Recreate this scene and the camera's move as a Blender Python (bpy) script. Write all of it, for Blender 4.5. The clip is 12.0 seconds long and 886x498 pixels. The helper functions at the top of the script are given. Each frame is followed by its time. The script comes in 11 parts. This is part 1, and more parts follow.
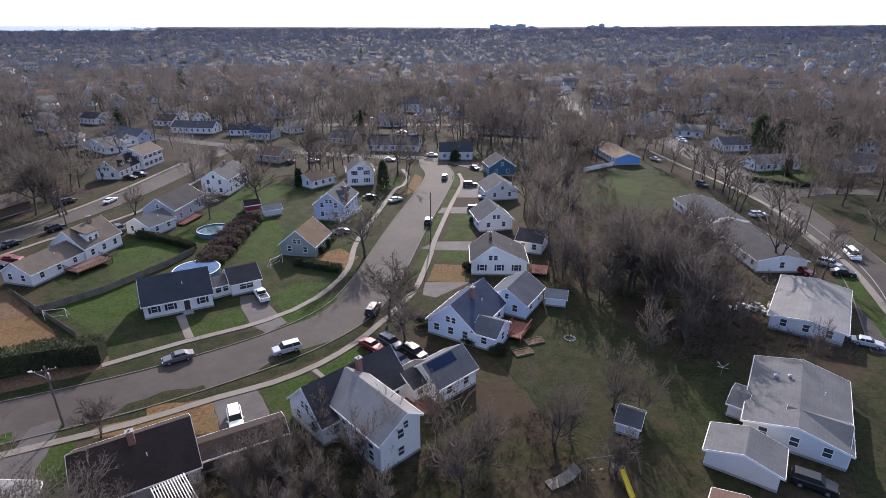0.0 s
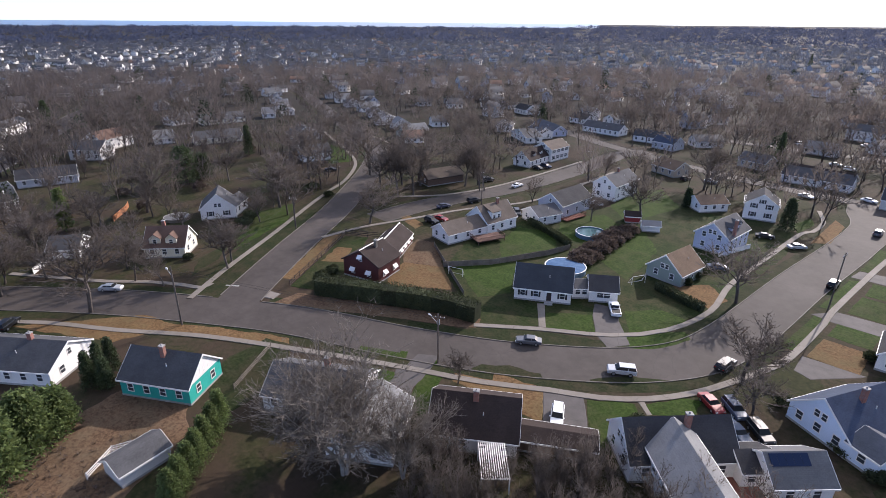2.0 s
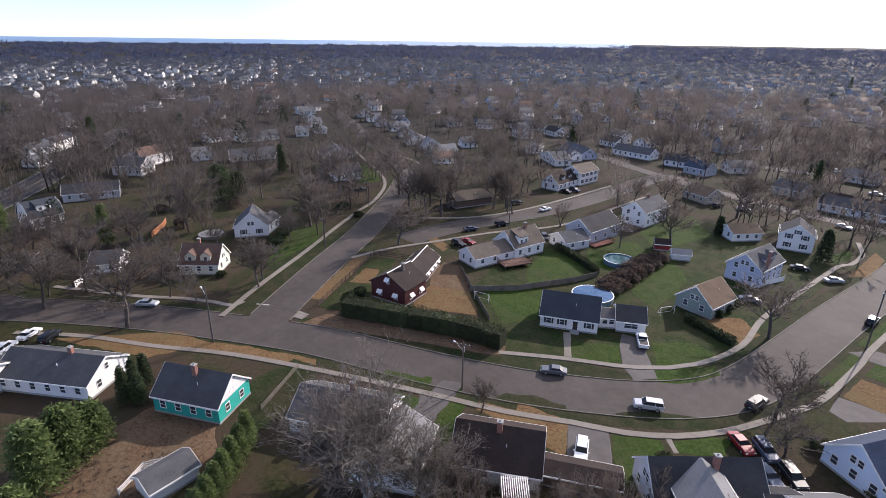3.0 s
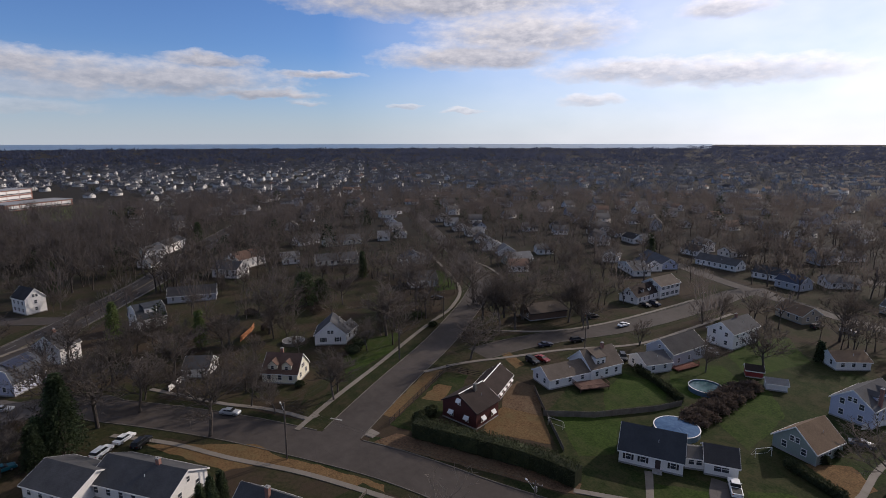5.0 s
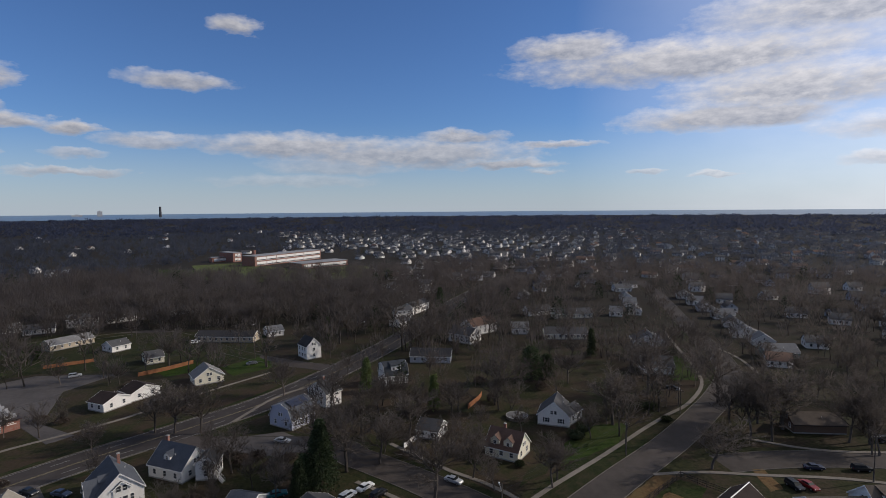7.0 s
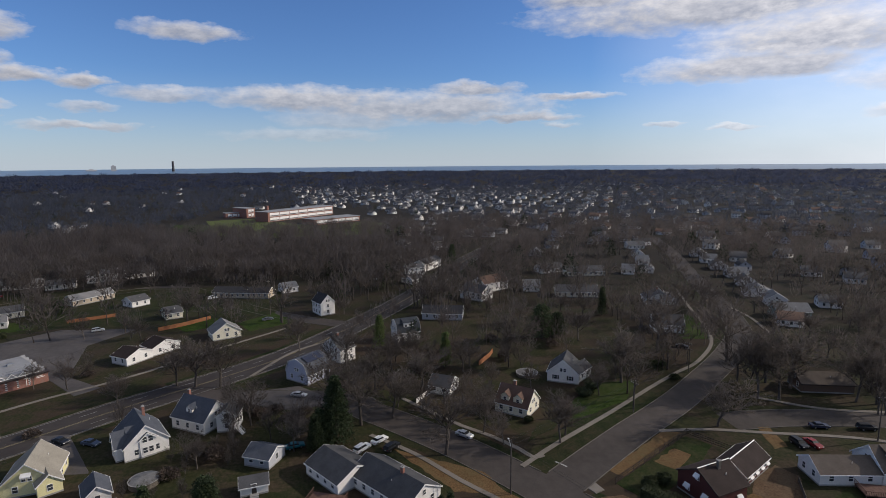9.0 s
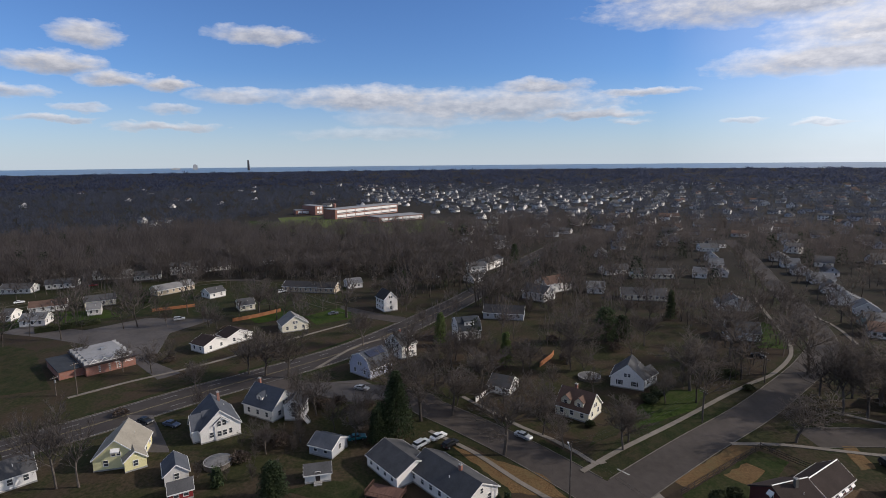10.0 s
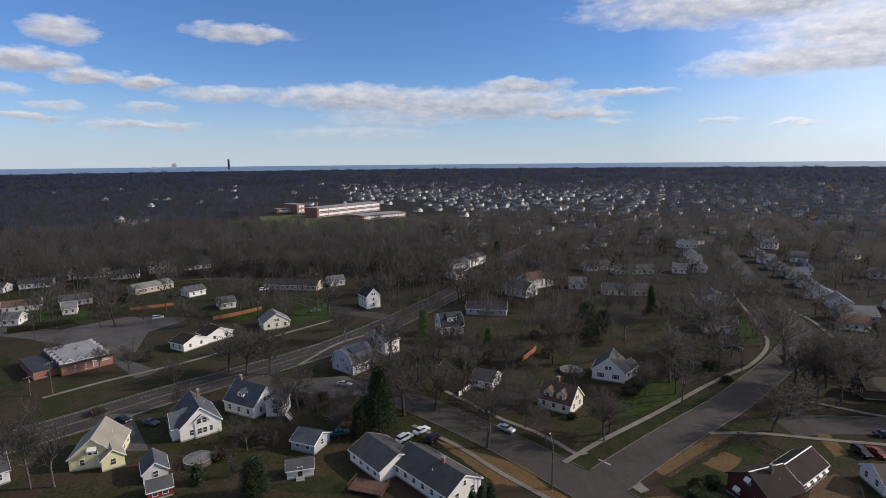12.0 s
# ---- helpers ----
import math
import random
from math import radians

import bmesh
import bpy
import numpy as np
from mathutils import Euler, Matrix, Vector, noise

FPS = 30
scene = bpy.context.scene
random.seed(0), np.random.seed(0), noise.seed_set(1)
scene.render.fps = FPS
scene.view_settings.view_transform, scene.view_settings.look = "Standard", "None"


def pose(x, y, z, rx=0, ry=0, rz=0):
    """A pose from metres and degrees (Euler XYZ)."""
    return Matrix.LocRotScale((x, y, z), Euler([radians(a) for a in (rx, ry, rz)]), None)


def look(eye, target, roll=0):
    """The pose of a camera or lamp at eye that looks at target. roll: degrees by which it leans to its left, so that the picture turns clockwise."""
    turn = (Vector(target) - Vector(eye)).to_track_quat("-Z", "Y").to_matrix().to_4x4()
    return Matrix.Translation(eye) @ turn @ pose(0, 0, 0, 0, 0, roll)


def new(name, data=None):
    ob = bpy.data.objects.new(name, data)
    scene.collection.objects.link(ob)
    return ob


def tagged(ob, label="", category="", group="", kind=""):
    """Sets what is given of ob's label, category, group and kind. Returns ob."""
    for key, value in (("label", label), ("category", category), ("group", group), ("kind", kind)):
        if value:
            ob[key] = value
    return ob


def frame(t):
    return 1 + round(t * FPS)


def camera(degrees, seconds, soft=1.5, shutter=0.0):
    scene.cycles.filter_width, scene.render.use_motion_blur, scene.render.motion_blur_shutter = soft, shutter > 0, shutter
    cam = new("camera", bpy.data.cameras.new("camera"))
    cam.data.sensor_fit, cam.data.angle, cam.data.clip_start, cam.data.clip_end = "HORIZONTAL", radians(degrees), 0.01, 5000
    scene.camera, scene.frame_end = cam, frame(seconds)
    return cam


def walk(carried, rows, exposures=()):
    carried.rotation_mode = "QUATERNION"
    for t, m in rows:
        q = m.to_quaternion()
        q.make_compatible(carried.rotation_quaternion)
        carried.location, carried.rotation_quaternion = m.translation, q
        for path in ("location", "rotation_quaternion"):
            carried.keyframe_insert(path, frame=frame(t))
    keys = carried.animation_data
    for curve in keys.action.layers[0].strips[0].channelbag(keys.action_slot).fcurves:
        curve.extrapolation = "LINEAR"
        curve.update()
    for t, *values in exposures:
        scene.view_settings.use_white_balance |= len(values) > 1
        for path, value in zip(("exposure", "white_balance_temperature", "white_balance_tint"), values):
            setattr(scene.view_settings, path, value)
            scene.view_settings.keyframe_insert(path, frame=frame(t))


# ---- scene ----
cam = camera(78.7, 12.0, soft=0.35)
PATH = [
    (0, -0.00, -0.00, 50.00, 0.00, -22.43, -0.10),
    (0.5, 0.04, -0.43, 50.95, 14.71, -22.56, -0.38),
    (1, 0.42, -0.70, 52.08, 28.55, -22.85, -0.48),
    (1.5, 0.86, -0.78, 53.17, 37.97, -22.99, -0.45),
    (2, 1.00, -0.88, 54.52, 41.00, -22.83, -0.40),
    (2.5, 1.00, -1.03, 55.59, 43.01, -22.25, -0.48),
    (2.7, 0.93, -1.11, 55.95, 43.50, -21.98, -0.56),
    (4.3, 0.87, -1.10, 60.83, 47.30, -14.64, -0.38),
    (4.5, 0.97, -1.13, 61.43, 48.10, -13.79, -0.08),
    (5, 1.22, -1.22, 62.94, 52.09, -11.21, 0.06),
    (5.5, 1.75, -1.17, 64.44, 61.01, -8.44, 0.20),
    (6, 2.12, -1.08, 65.59, 70.65, -5.87, 0.32),
    (6.5, 2.58, -0.79, 66.68, 75.87, -4.05, 0.46),
    (8.3, 2.98, -1.21, 68.45, 77.16, -4.58, 0.45),
    (8.5, 2.93, -1.01, 68.62, 77.26, -6.96, 0.38),
    (9, 2.84, -0.80, 68.99, 77.79, -8.98, 0.47),
    (9.5, 3.10, -0.65, 69.11, 83.66, -9.04, 0.56),
    (10, 3.28, -0.65, 69.24, 84.49, -9.08, 0.56),
    (10.5, 3.31, -0.64, 69.26, 84.14, -9.10, 0.55),
    (11, 3.40, -0.60, 69.32, 83.27, -9.13, 0.56),
    (11.5, 3.39, -0.63, 68.69, 82.85, -9.11, 0.53),
    (12, 3.57, -0.47, 67.93, 82.68, -9.17, 0.54),
]
EXPOSURES = [(0.0, 0.72, 6100, 18), (2.7, 0.75, 6150, 18), (4.3, -0.04, 6450, 17), (5.0, -0.48, 6500, 16), (5.5, -0.64, 6450, 14), (6.5, -0.64, 6400, 12), (8.5, -0.56, 6400, 12), (9.5, -0.34, 6400, 12), (12.0, -0.27, 6400, 12)]
walk(cam, [(t, pose(x, y, z, 90 + pitch, roll, yaw)) for t, x, y, z, yaw, pitch, roll in PATH], EXPOSURES)

# ---- world and sun ----
SUN_AZ, SUN_EL = 2.0, 27.0   # degrees right of straight ahead at the start, and above the horizon
world = bpy.data.worlds.new("sky")
scene.world = world
world.use_nodes = True
wt = world.node_tree
wt.nodes.clear()


def wmath(op, a, b=None, clamp=False):
    n = wt.nodes.new("ShaderNodeMath")
    n.operation, n.use_clamp = op, clamp
    for i, v in enumerate((a, b)):
        if isinstance(v, (int, float)):
            n.inputs[i].default_value = v
        elif v is not None:
            wt.links.new(v, n.inputs[i])
    return n.outputs[0]


def wmix(fac, a, b):
    n = wt.nodes.new("ShaderNodeMix")
    n.data_type = "RGBA"
    for key, v in ((0, fac), (6, a), (7, b)):
        if isinstance(v, tuple):
            n.inputs[key].default_value = (*v, 1)
        elif isinstance(v, (int, float)):
            n.inputs[key].default_value = v
        else:
            wt.links.new(v, n.inputs[key])
    return n.outputs[2]


def wnoise(vector, scale, detail, rough=0.55):
    n = wt.nodes.new("ShaderNodeTexNoise")
    n.inputs["Scale"].default_value, n.inputs["Detail"].default_value, n.inputs["Roughness"].default_value = scale, detail, rough
    wt.links.new(vector, n.inputs["Vector"])
    return n.outputs["Fac"]


sky = wt.nodes.new("ShaderNodeTexSky")
sky.sky_type, sky.sun_disc = "NISHITA", False
sky.sun_elevation, sky.sun_rotation = radians(SUN_EL), radians(SUN_AZ)
sky.altitude, sky.air_density, sky.dust_density, sky.ozone_density = 300, 1.0, 0.2, 4.0

# clouds: heading (degrees left of straight ahead) and height above the horizon, both warped by noise
way = wt.nodes.new("ShaderNodeTexCoord").outputs["Generated"]
sep = wt.nodes.new("ShaderNodeSeparateXYZ")
wt.links.new(way, sep.inputs[0])
heading = wmath("MULTIPLY", wmath("ARCTAN2", wmath("MULTIPLY", sep.outputs[0], -1.0), sep.outputs[1]), 57.2958)
rise = wmath("MULTIPLY", wmath("ARCSINE", sep.outputs[2]), 57.2958)
flat = wt.nodes.new("ShaderNodeCombineXYZ")
wt.links.new(wmath("MULTIPLY", heading, 0.45), flat.inputs[0])
wt.links.new(rise, flat.inputs[1])
n_big, n_fine, n_wide = wnoise(flat.outputs[0], 0.42, 5, 0.6), wnoise(flat.outputs[0], 1.35, 8, 0.6), wnoise(flat.outputs[0], 0.16, 4)
n_side = wnoise(flat.outputs[0], 0.8, 5, 0.55)
heading_w = wmath("ADD", heading, wmath("MULTIPLY", wmath("SUBTRACT", n_big, 0.5), 5.0))
rise_w = wmath("ADD", rise, wmath("MULTIPLY", wmath("SUBTRACT", n_side, 0.5), 1.6))
ragged = wmath("ADD", wmath("MULTIPLY", wmath("SUBTRACT", n_fine, 0.5), 1.15), wmath("MULTIPLY", wmath("SUBTRACT", n_big, 0.5), 1.0))
# heading, height, half width, half height, density
CLOUDS = [
    (116.2, 10.9, 3.2, 1.3, 0.95), (101.9, 12.0, 5.2, 1.0, 0.9), (97.1, 17.3, 2.7, 1.0, 0.95), (119.5, 8.4, 4.2, 1.1, 1.0), (114.6, 7.4, 3.2, 0.8, 1.0),
    (110.6, 7.2, 2.2, 0.7, 1.0), (104.4, 6.4, 4.6, 0.9, 0.75), (122.5, 6.1, 3.4, 0.6, 0.8), (91.5, 6.3, 10.0, 1.5, 0.9), (80.5, 5.6, 14.5, 1.9, 0.85),
    (74.6, 7.4, 4.8, 0.9, 0.9), (70.0, 4.6, 6.0, 0.6, 0.9), (87.0, 4.4, 8.0, 1.2, 0.5), (64.5, 6.5, 5.0, 0.5, 0.9),
    (119.6, 4.0, 3.4, 0.4, 0.75), (117.8, 5.0, 2.4, 0.4, 0.6), (111.0, 3.5, 4.6, 0.5, 0.8), (110.4, 5.1, 2.4, 0.45, 0.6), (91.2, 2.9, 9.0, 0.7, 0.35),
    (56.5, 3.5, 1.6, 0.4, 0.6), (50.2, 3.1, 2.4, 0.35, 0.6), (37.0, 4.0, 3.6, 0.7, 0.75), (66.3, 3.8, 2.2, 0.35, 0.5),
    (52.0, 13.4, 17.0, 2.4, 1.0), (63.5, 15.4, 6.0, 1.7, 0.95), (44.0, 10.2, 10.5, 2.8, 1.0), (49.0, 8.2, 10.0, 1.7, 1.0), (40.0, 16.5, 12.0, 3.0, 0.95),
    (32.0, 6.6, 11.0, 1.4, 0.9), (25.9, 11.5, 4.4, 1.1, 0.9), (24.8, 6.0, 11.0, 1.5, 0.9),
]
cover, shade, weight = None, 0.0, 0.15
for ca, ce, cw, ch, dens in CLOUDS:
    u = wmath("DIVIDE", wmath("SUBTRACT", heading_w, ca), cw)
    v = wmath("DIVIDE", wmath("SUBTRACT", rise_w, ce), ch)
    low = wmath("ADD", v, wmath("MULTIPLY", wmath("MINIMUM", v, 0.0), 0.35))
    q = wmath("ADD", wmath("MULTIPLY", u, u), wmath("MULTIPLY", low, low))
    c = wmath("MULTIPLY", wmath("MULTIPLY", wmath("ADD", wmath("SUBTRACT", 1.22, q), ragged), 0.95, clamp=True), dens)
    cover = c if cover is None else wmath("MAXIMUM", cover, c)
    shade = wmath("ADD", wmath("MULTIPLY", c, v), shade)
    weight = wmath("ADD", c, weight)
shade = wmath("DIVIDE", shade, weight)
# thin veil towards the sun
to_sun = wmath("ABSOLUTE", wmath("ADD", heading, SUN_AZ))
veil = wmath("MULTIPLY", wmath("SUBTRACT", 1.25, wmath("DIVIDE", to_sun, 52.0), clamp=True), wmath("ADD", wmath("MULTIPLY", n_wide, 0.9), 0.35), clamp=True)
lit = wmath("ADD", wmath("MULTIPLY", shade, 0.7), wmath("ADD", wmath("MULTIPLY", wmath("SUBTRACT", n_fine, 0.5), 1.5), wmath("SUBTRACT", 0.78, wmath("MULTIPLY", cover, 0.50))), clamp=True)
cloud_colour = wmix(lit, (4.3, 4.5, 5.1), (9.8, 9.5, 9.4))
near_sun = wmath("SUBTRACT", 1.0, wmath("DIVIDE", to_sun, 75.0), clamp=True)
glow = wt.nodes.new("ShaderNodeVectorMath")
glow.operation = "SCALE"
wt.links.new(cloud_colour, glow.inputs[0])
wt.links.new(wmath("ADD", wmath("MULTIPLY", near_sun, 0.8), 0.95), glow.inputs["Scale"])
cloud_colour = glow.outputs[0]
haze = wmath("SUBTRACT", 1.0, wmath("DIVIDE", wmath("ABSOLUTE", rise), 9.0), clamp=True)
deep = wt.nodes.new("ShaderNodeMix")
deep.data_type, deep.blend_type = "RGBA", "MULTIPLY"
deep.inputs[0].default_value = 1.0
wt.links.new(sky.outputs[0], deep.inputs[6])
# clear blue up to the cloud deck; unseen overhead paler, less blue, for neutral fill
overhead = wmath("DIVIDE", wmath("SUBTRACT", rise, 24.0), 16.0, clamp=True)
wt.links.new(wmix(overhead, (0.84, 1.06, 1.40), (1.0, 1.0, 1.04)), deep.inputs[7])
base = wmix(wmath("MULTIPLY", wmath("POWER", haze, 1.6), 0.8), deep.outputs[2], (6.2, 7.0, 7.8))
base = wmix(wmath("MULTIPLY", veil, 0.9), base, (15.0, 15.2, 15.6))
# unseen broken cloud deck overhead and behind, added for whiter fill light
dome = wt.nodes.new("ShaderNodeCombineXYZ")
up = wmath("ADD", wmath("MAXIMUM", sep.outputs[2], 0.0), 0.18)
wt.links.new(wmath("DIVIDE", sep.outputs[0], up), dome.inputs[0])
wt.links.new(wmath("DIVIDE", sep.outputs[1], up), dome.inputs[1])
n_fill_cloud, n_puff = wnoise(dome.outputs[0], 1.1, 5, 0.55), wnoise(dome.outputs[0], 3.2, 4, 0.5)
unseen_mask = wmath("MAXIMUM", wmath("DIVIDE", wmath("SUBTRACT", rise, 23.0), 8.0, clamp=True), wmath("DIVIDE", wmath("SUBTRACT", wmath("ABSOLUTE", wmath("SUBTRACT", heading, 62.0)), 78.0), 16.0, clamp=True))
fill_cloud_cover = wmath("MULTIPLY", wmath("MULTIPLY", wmath("SUBTRACT", n_fill_cloud, 0.46), 6.0, clamp=True), unseen_mask)
fill_cloud_colour = wmix(n_puff, (4.2, 4.4, 4.8), (7.6, 7.6, 7.8))
both = wmix(wmath("MULTIPLY", cover, 0.94), wmix(wmath("MULTIPLY", fill_cloud_cover, 0.9), base, fill_cloud_colour), cloud_colour)
bg = wt.nodes.new("ShaderNodeBackground")
bg.inputs[1].default_value = 0.108
wt.links.new(both, bg.inputs[0])
bg_out = wt.nodes.new("ShaderNodeOutputWorld")
wt.links.new(bg.outputs[0], bg_out.inputs[0])


sun_data = bpy.data.lights.new("sun", "SUN")
sun_data.energy, sun_data.angle, sun_data.color = 4.3, radians(0.6), (1.0, 0.90, 0.77)
sun = new("sun", sun_data)
sun.matrix_world = look((0, 0, 100), (-math.sin(radians(SUN_AZ)) * 100, -math.cos(radians(SUN_AZ)) * 100, 100 - 100 * math.tan(radians(SUN_EL))))

# ---- materials ----
def material(name, build):
    m = bpy.data.materials.new(name)
    m.use_nodes = True
    tree = m.node_tree
    build(tree, tree.nodes["Principled BSDF"])
    return m


def link(tree, a, b):
    tree.links.new(a, b)


def noise_at(tree, vector, scale, detail=4.0, rough=0.6):
    n = tree.nodes.new("ShaderNodeTexNoise")
    n.inputs["Scale"].default_value, n.inputs["Detail"].default_value, n.inputs["Roughness"].default_value = scale, detail, rough
    link(tree, vector, n.inputs["Vector"])
    return n.outputs["Fac"]


def ramp(tree, fac, stops):
    r = tree.nodes.new("ShaderNodeValToRGB")
    while len(r.color_ramp.elements) < len(stops):
        r.color_ramp.elements.new(0.5)
    for e, (p, c) in zip(r.color_ramp.elements, stops):
        e.position, e.color = p, (*c, 1)
    link(tree, fac, r.inputs[0])
    return r.outputs[0]


def blend(tree, fac, a, b, kind="MIX"):
    n = tree.nodes.new("ShaderNodeMix")
    n.data_type, n.blend_type = "RGBA", kind
    for value, key in ((fac, 0), (a, 6), (b, 7)):
        if isinstance(value, (int, float)):
            n.inputs[key].default_value = value
        elif isinstance(value, tuple):
            n.inputs[key].default_value = (*value, 1)
        else:
            link(tree, value, n.inputs[key])
    return n.outputs[2]


def maths(tree, op, a, b=0.0, clamp=False):
    n = tree.nodes.new("ShaderNodeMath")
    n.operation, n.use_clamp = op, clamp
    for i, v in enumerate((a, b)):
        if isinstance(v, (int, float)):
            n.inputs[i].default_value = v
        else:
            link(tree, v, n.inputs[i])
    return n.outputs[0]


def bumped(tree, p, height, strength, distance=0.02):
    b = tree.nodes.new("ShaderNodeBump")
    b.inputs["Strength"].default_value, b.inputs["Distance"].default_value = strength, distance
    link(tree, height, b.inputs["Height"])
    link(tree, b.outputs[0], p.inputs["Normal"])


def own_coords(tree):
    """Coordinates in metres of the object, shifted by a random amount for each object."""
    c = tree.nodes.new("ShaderNodeTexCoord").outputs["Object"]
    info = tree.nodes.new("ShaderNodeObjectInfo")
    add = tree.nodes.new("ShaderNodeVectorMath")
    add.operation = "ADD"
    mul = tree.nodes.new("ShaderNodeVectorMath")
    mul.operation = "SCALE"
    mul.inputs[0].default_value = (37.0, 53.0, 11.0)
    link(tree, info.outputs["Random"], mul.inputs["Scale"])
    link(tree, c, add.inputs[0])
    link(tree, mul.outputs[0], add.inputs[1])
    return add.outputs[0], info.outputs["Random"]


def place_coords(tree):
    return tree.nodes.new("ShaderNodeNewGeometry").outputs["Position"]


def worn(name, c1, c2, big=0.3, fine=6.0, rough=0.85, bump=0.25, metal=0.0, spread=0.0, islands=0.0, place=False, spec=0.3, through_light=0.0):
    """Two-scale mottled surface between two colours."""
    def build(tree, p):
        if place:
            v = place_coords(tree)
        else:
            v, rnd = own_coords(tree)
        a = noise_at(tree, v, big, 3)
        b = noise_at(tree, v, fine, 5, 0.7)
        f = maths(tree, "ADD", maths(tree, "MULTIPLY", a, 1.1), maths(tree, "MULTIPLY", b, 0.9))
        col = ramp(tree, maths(tree, "MULTIPLY", f, 0.5), [(0.36, c1), (0.64, c2)])
        if spread and not place:
            k = maths(tree, "ADD", maths(tree, "MULTIPLY", rnd, spread), 1.0 - spread / 2)
            col = blend(tree, 1.0, col, k, "MULTIPLY")
        if islands:
            k = maths(tree, "ADD", maths(tree, "MULTIPLY", tree.nodes.new("ShaderNodeNewGeometry").outputs["Random Per Island"], islands), 1.0 - islands / 2)
            col = blend(tree, 1.0, col, k, "MULTIPLY")
        link(tree, col, p.inputs["Base Color"])
        p.inputs["Roughness"].default_value, p.inputs["Metallic"].default_value = rough, metal
        p.inputs["Specular IOR Level"].default_value = spec
        if bump:
            bumped(tree, p, b, bump)
        if through_light:
            t = tree.nodes.new("ShaderNodeBsdfTranslucent")
            link(tree, col, t.inputs["Color"])
            mx = tree.nodes.new("ShaderNodeMixShader")
            mx.inputs[0].default_value = through_light
            link(tree, p.outputs[0], mx.inputs[1])
            link(tree, t.outputs[0], mx.inputs[2])
            link(tree, mx.outputs[0], tree.nodes["Material Output"].inputs["Surface"])
    return material(name, build)


def siding_mat(name, c, step=0.2, dirt=0.12, upright=False):
    """Painted boards: courses along the height, faint streaks and dirt."""
    def build(tree, p):
        v, rnd = own_coords(tree)
        sep = tree.nodes.new("ShaderNodeSeparateXYZ")
        link(tree, tree.nodes.new("ShaderNodeTexCoord").outputs["Object"], sep.inputs[0])
        saw = maths(tree, "FRACT", maths(tree, "MULTIPLY", sep.outputs[0 if upright else 2], 1.0 / step))
        line = maths(tree, "LESS_THAN", saw, 0.1)
        n1, n2 = noise_at(tree, v, 0.5, 3), noise_at(tree, v, 7.0, 4, 0.7)
        d = maths(tree, "MULTIPLY", maths(tree, "ADD", n1, n2), dirt)
        k = maths(tree, "SUBTRACT", maths(tree, "SUBTRACT", 1.0 + dirt, d), maths(tree, "MULTIPLY", line, 0.22))
        link(tree, blend(tree, 1.0, c, k, "MULTIPLY"), p.inputs["Base Color"])
        p.inputs["Roughness"].default_value = 0.6
        p.inputs["Specular IOR Level"].default_value = 0.3
        bumped(tree, p, saw, 0.5, 0.02)
    return material(name, build)


def shingle_mat(name, c1, c2, rough=0.9):
    """Asphalt shingles: courses with offset tabs, blotches and streaks."""
    def build(tree, p):
        v, rnd = own_coords(tree)
        co = tree.nodes.new("ShaderNodeTexCoord").outputs["Object"]
        sep = tree.nodes.new("ShaderNodeSeparateXYZ")
        link(tree, co, sep.inputs[0])
        comb = tree.nodes.new("ShaderNodeCombineXYZ")
        link(tree, sep.outputs[0], comb.inputs[0])
        link(tree, maths(tree, "MULTIPLY", sep.outputs[2], 1.7), comb.inputs[1])
        br = tree.nodes.new("ShaderNodeTexBrick")
        br.inputs["Color1"].default_value, br.inputs["Color2"].default_value, br.inputs["Mortar"].default_value = (0.82, 0.82, 0.82, 1), (1.1, 1.1, 1.1, 1), (0.6, 0.6, 0.6, 1)
        br.inputs["Scale"].default_value, br.inputs["Mortar Size"].default_value = 1.0, 0.012
        br.inputs["Brick Width"].default_value, br.inputs["Row Height"].default_value = 0.5, 0.22
        link(tree, comb.outputs[0], br.inputs["Vector"])
        n1, n2 = noise_at(tree, v, 0.35, 4), noise_at(tree, v, 5.0, 5, 0.7)
        f = maths(tree, "MULTIPLY", maths(tree, "ADD", n1, n2), 0.5)
        col = ramp(tree, f, [(0.35, c1), (0.65, c2)])
        col = blend(tree, 0.3, col, br.outputs[0], "MULTIPLY")
        link(tree, col, p.inputs["Base Color"])
        p.inputs["Roughness"].default_value = rough
        p.inputs["Specular IOR Level"].default_value = 0.15
        bumped(tree, p, br.outputs[1], -0.3, 0.01)
    return material(name, build)


def brick_mat(name, c1, c2, mortar):
    def build(tree, p):
        v, rnd = own_coords(tree)
        sep = tree.nodes.new("ShaderNodeSeparateXYZ")
        link(tree, tree.nodes.new("ShaderNodeTexCoord").outputs["Object"], sep.inputs[0])
        comb = tree.nodes.new("ShaderNodeCombineXYZ")
        link(tree, maths(tree, "ADD", sep.outputs[0], sep.outputs[1]), comb.inputs[0])
        link(tree, sep.outputs[2], comb.inputs[1])
        br = tree.nodes.new("ShaderNodeTexBrick")
        for key, c in (("Color1", c1), ("Color2", c2), ("Mortar", mortar)):
            br.inputs[key].default_value = (*c, 1)
        br.inputs["Scale"].default_value, br.inputs["Mortar Size"].default_value = 1.0, 0.01
        br.inputs["Brick Width"].default_value, br.inputs["Row Height"].default_value = 0.21, 0.075
        link(tree, comb.outputs[0], br.inputs["Vector"])
        n = noise_at(tree, v, 1.2, 4)
        link(tree, blend(tree, 0.5, br.outputs[0], maths(tree, "ADD", n, 0.5), "MULTIPLY"), p.inputs["Base Color"])
        p.inputs["Roughness"].default_value = 0.85
    return material(name, build)


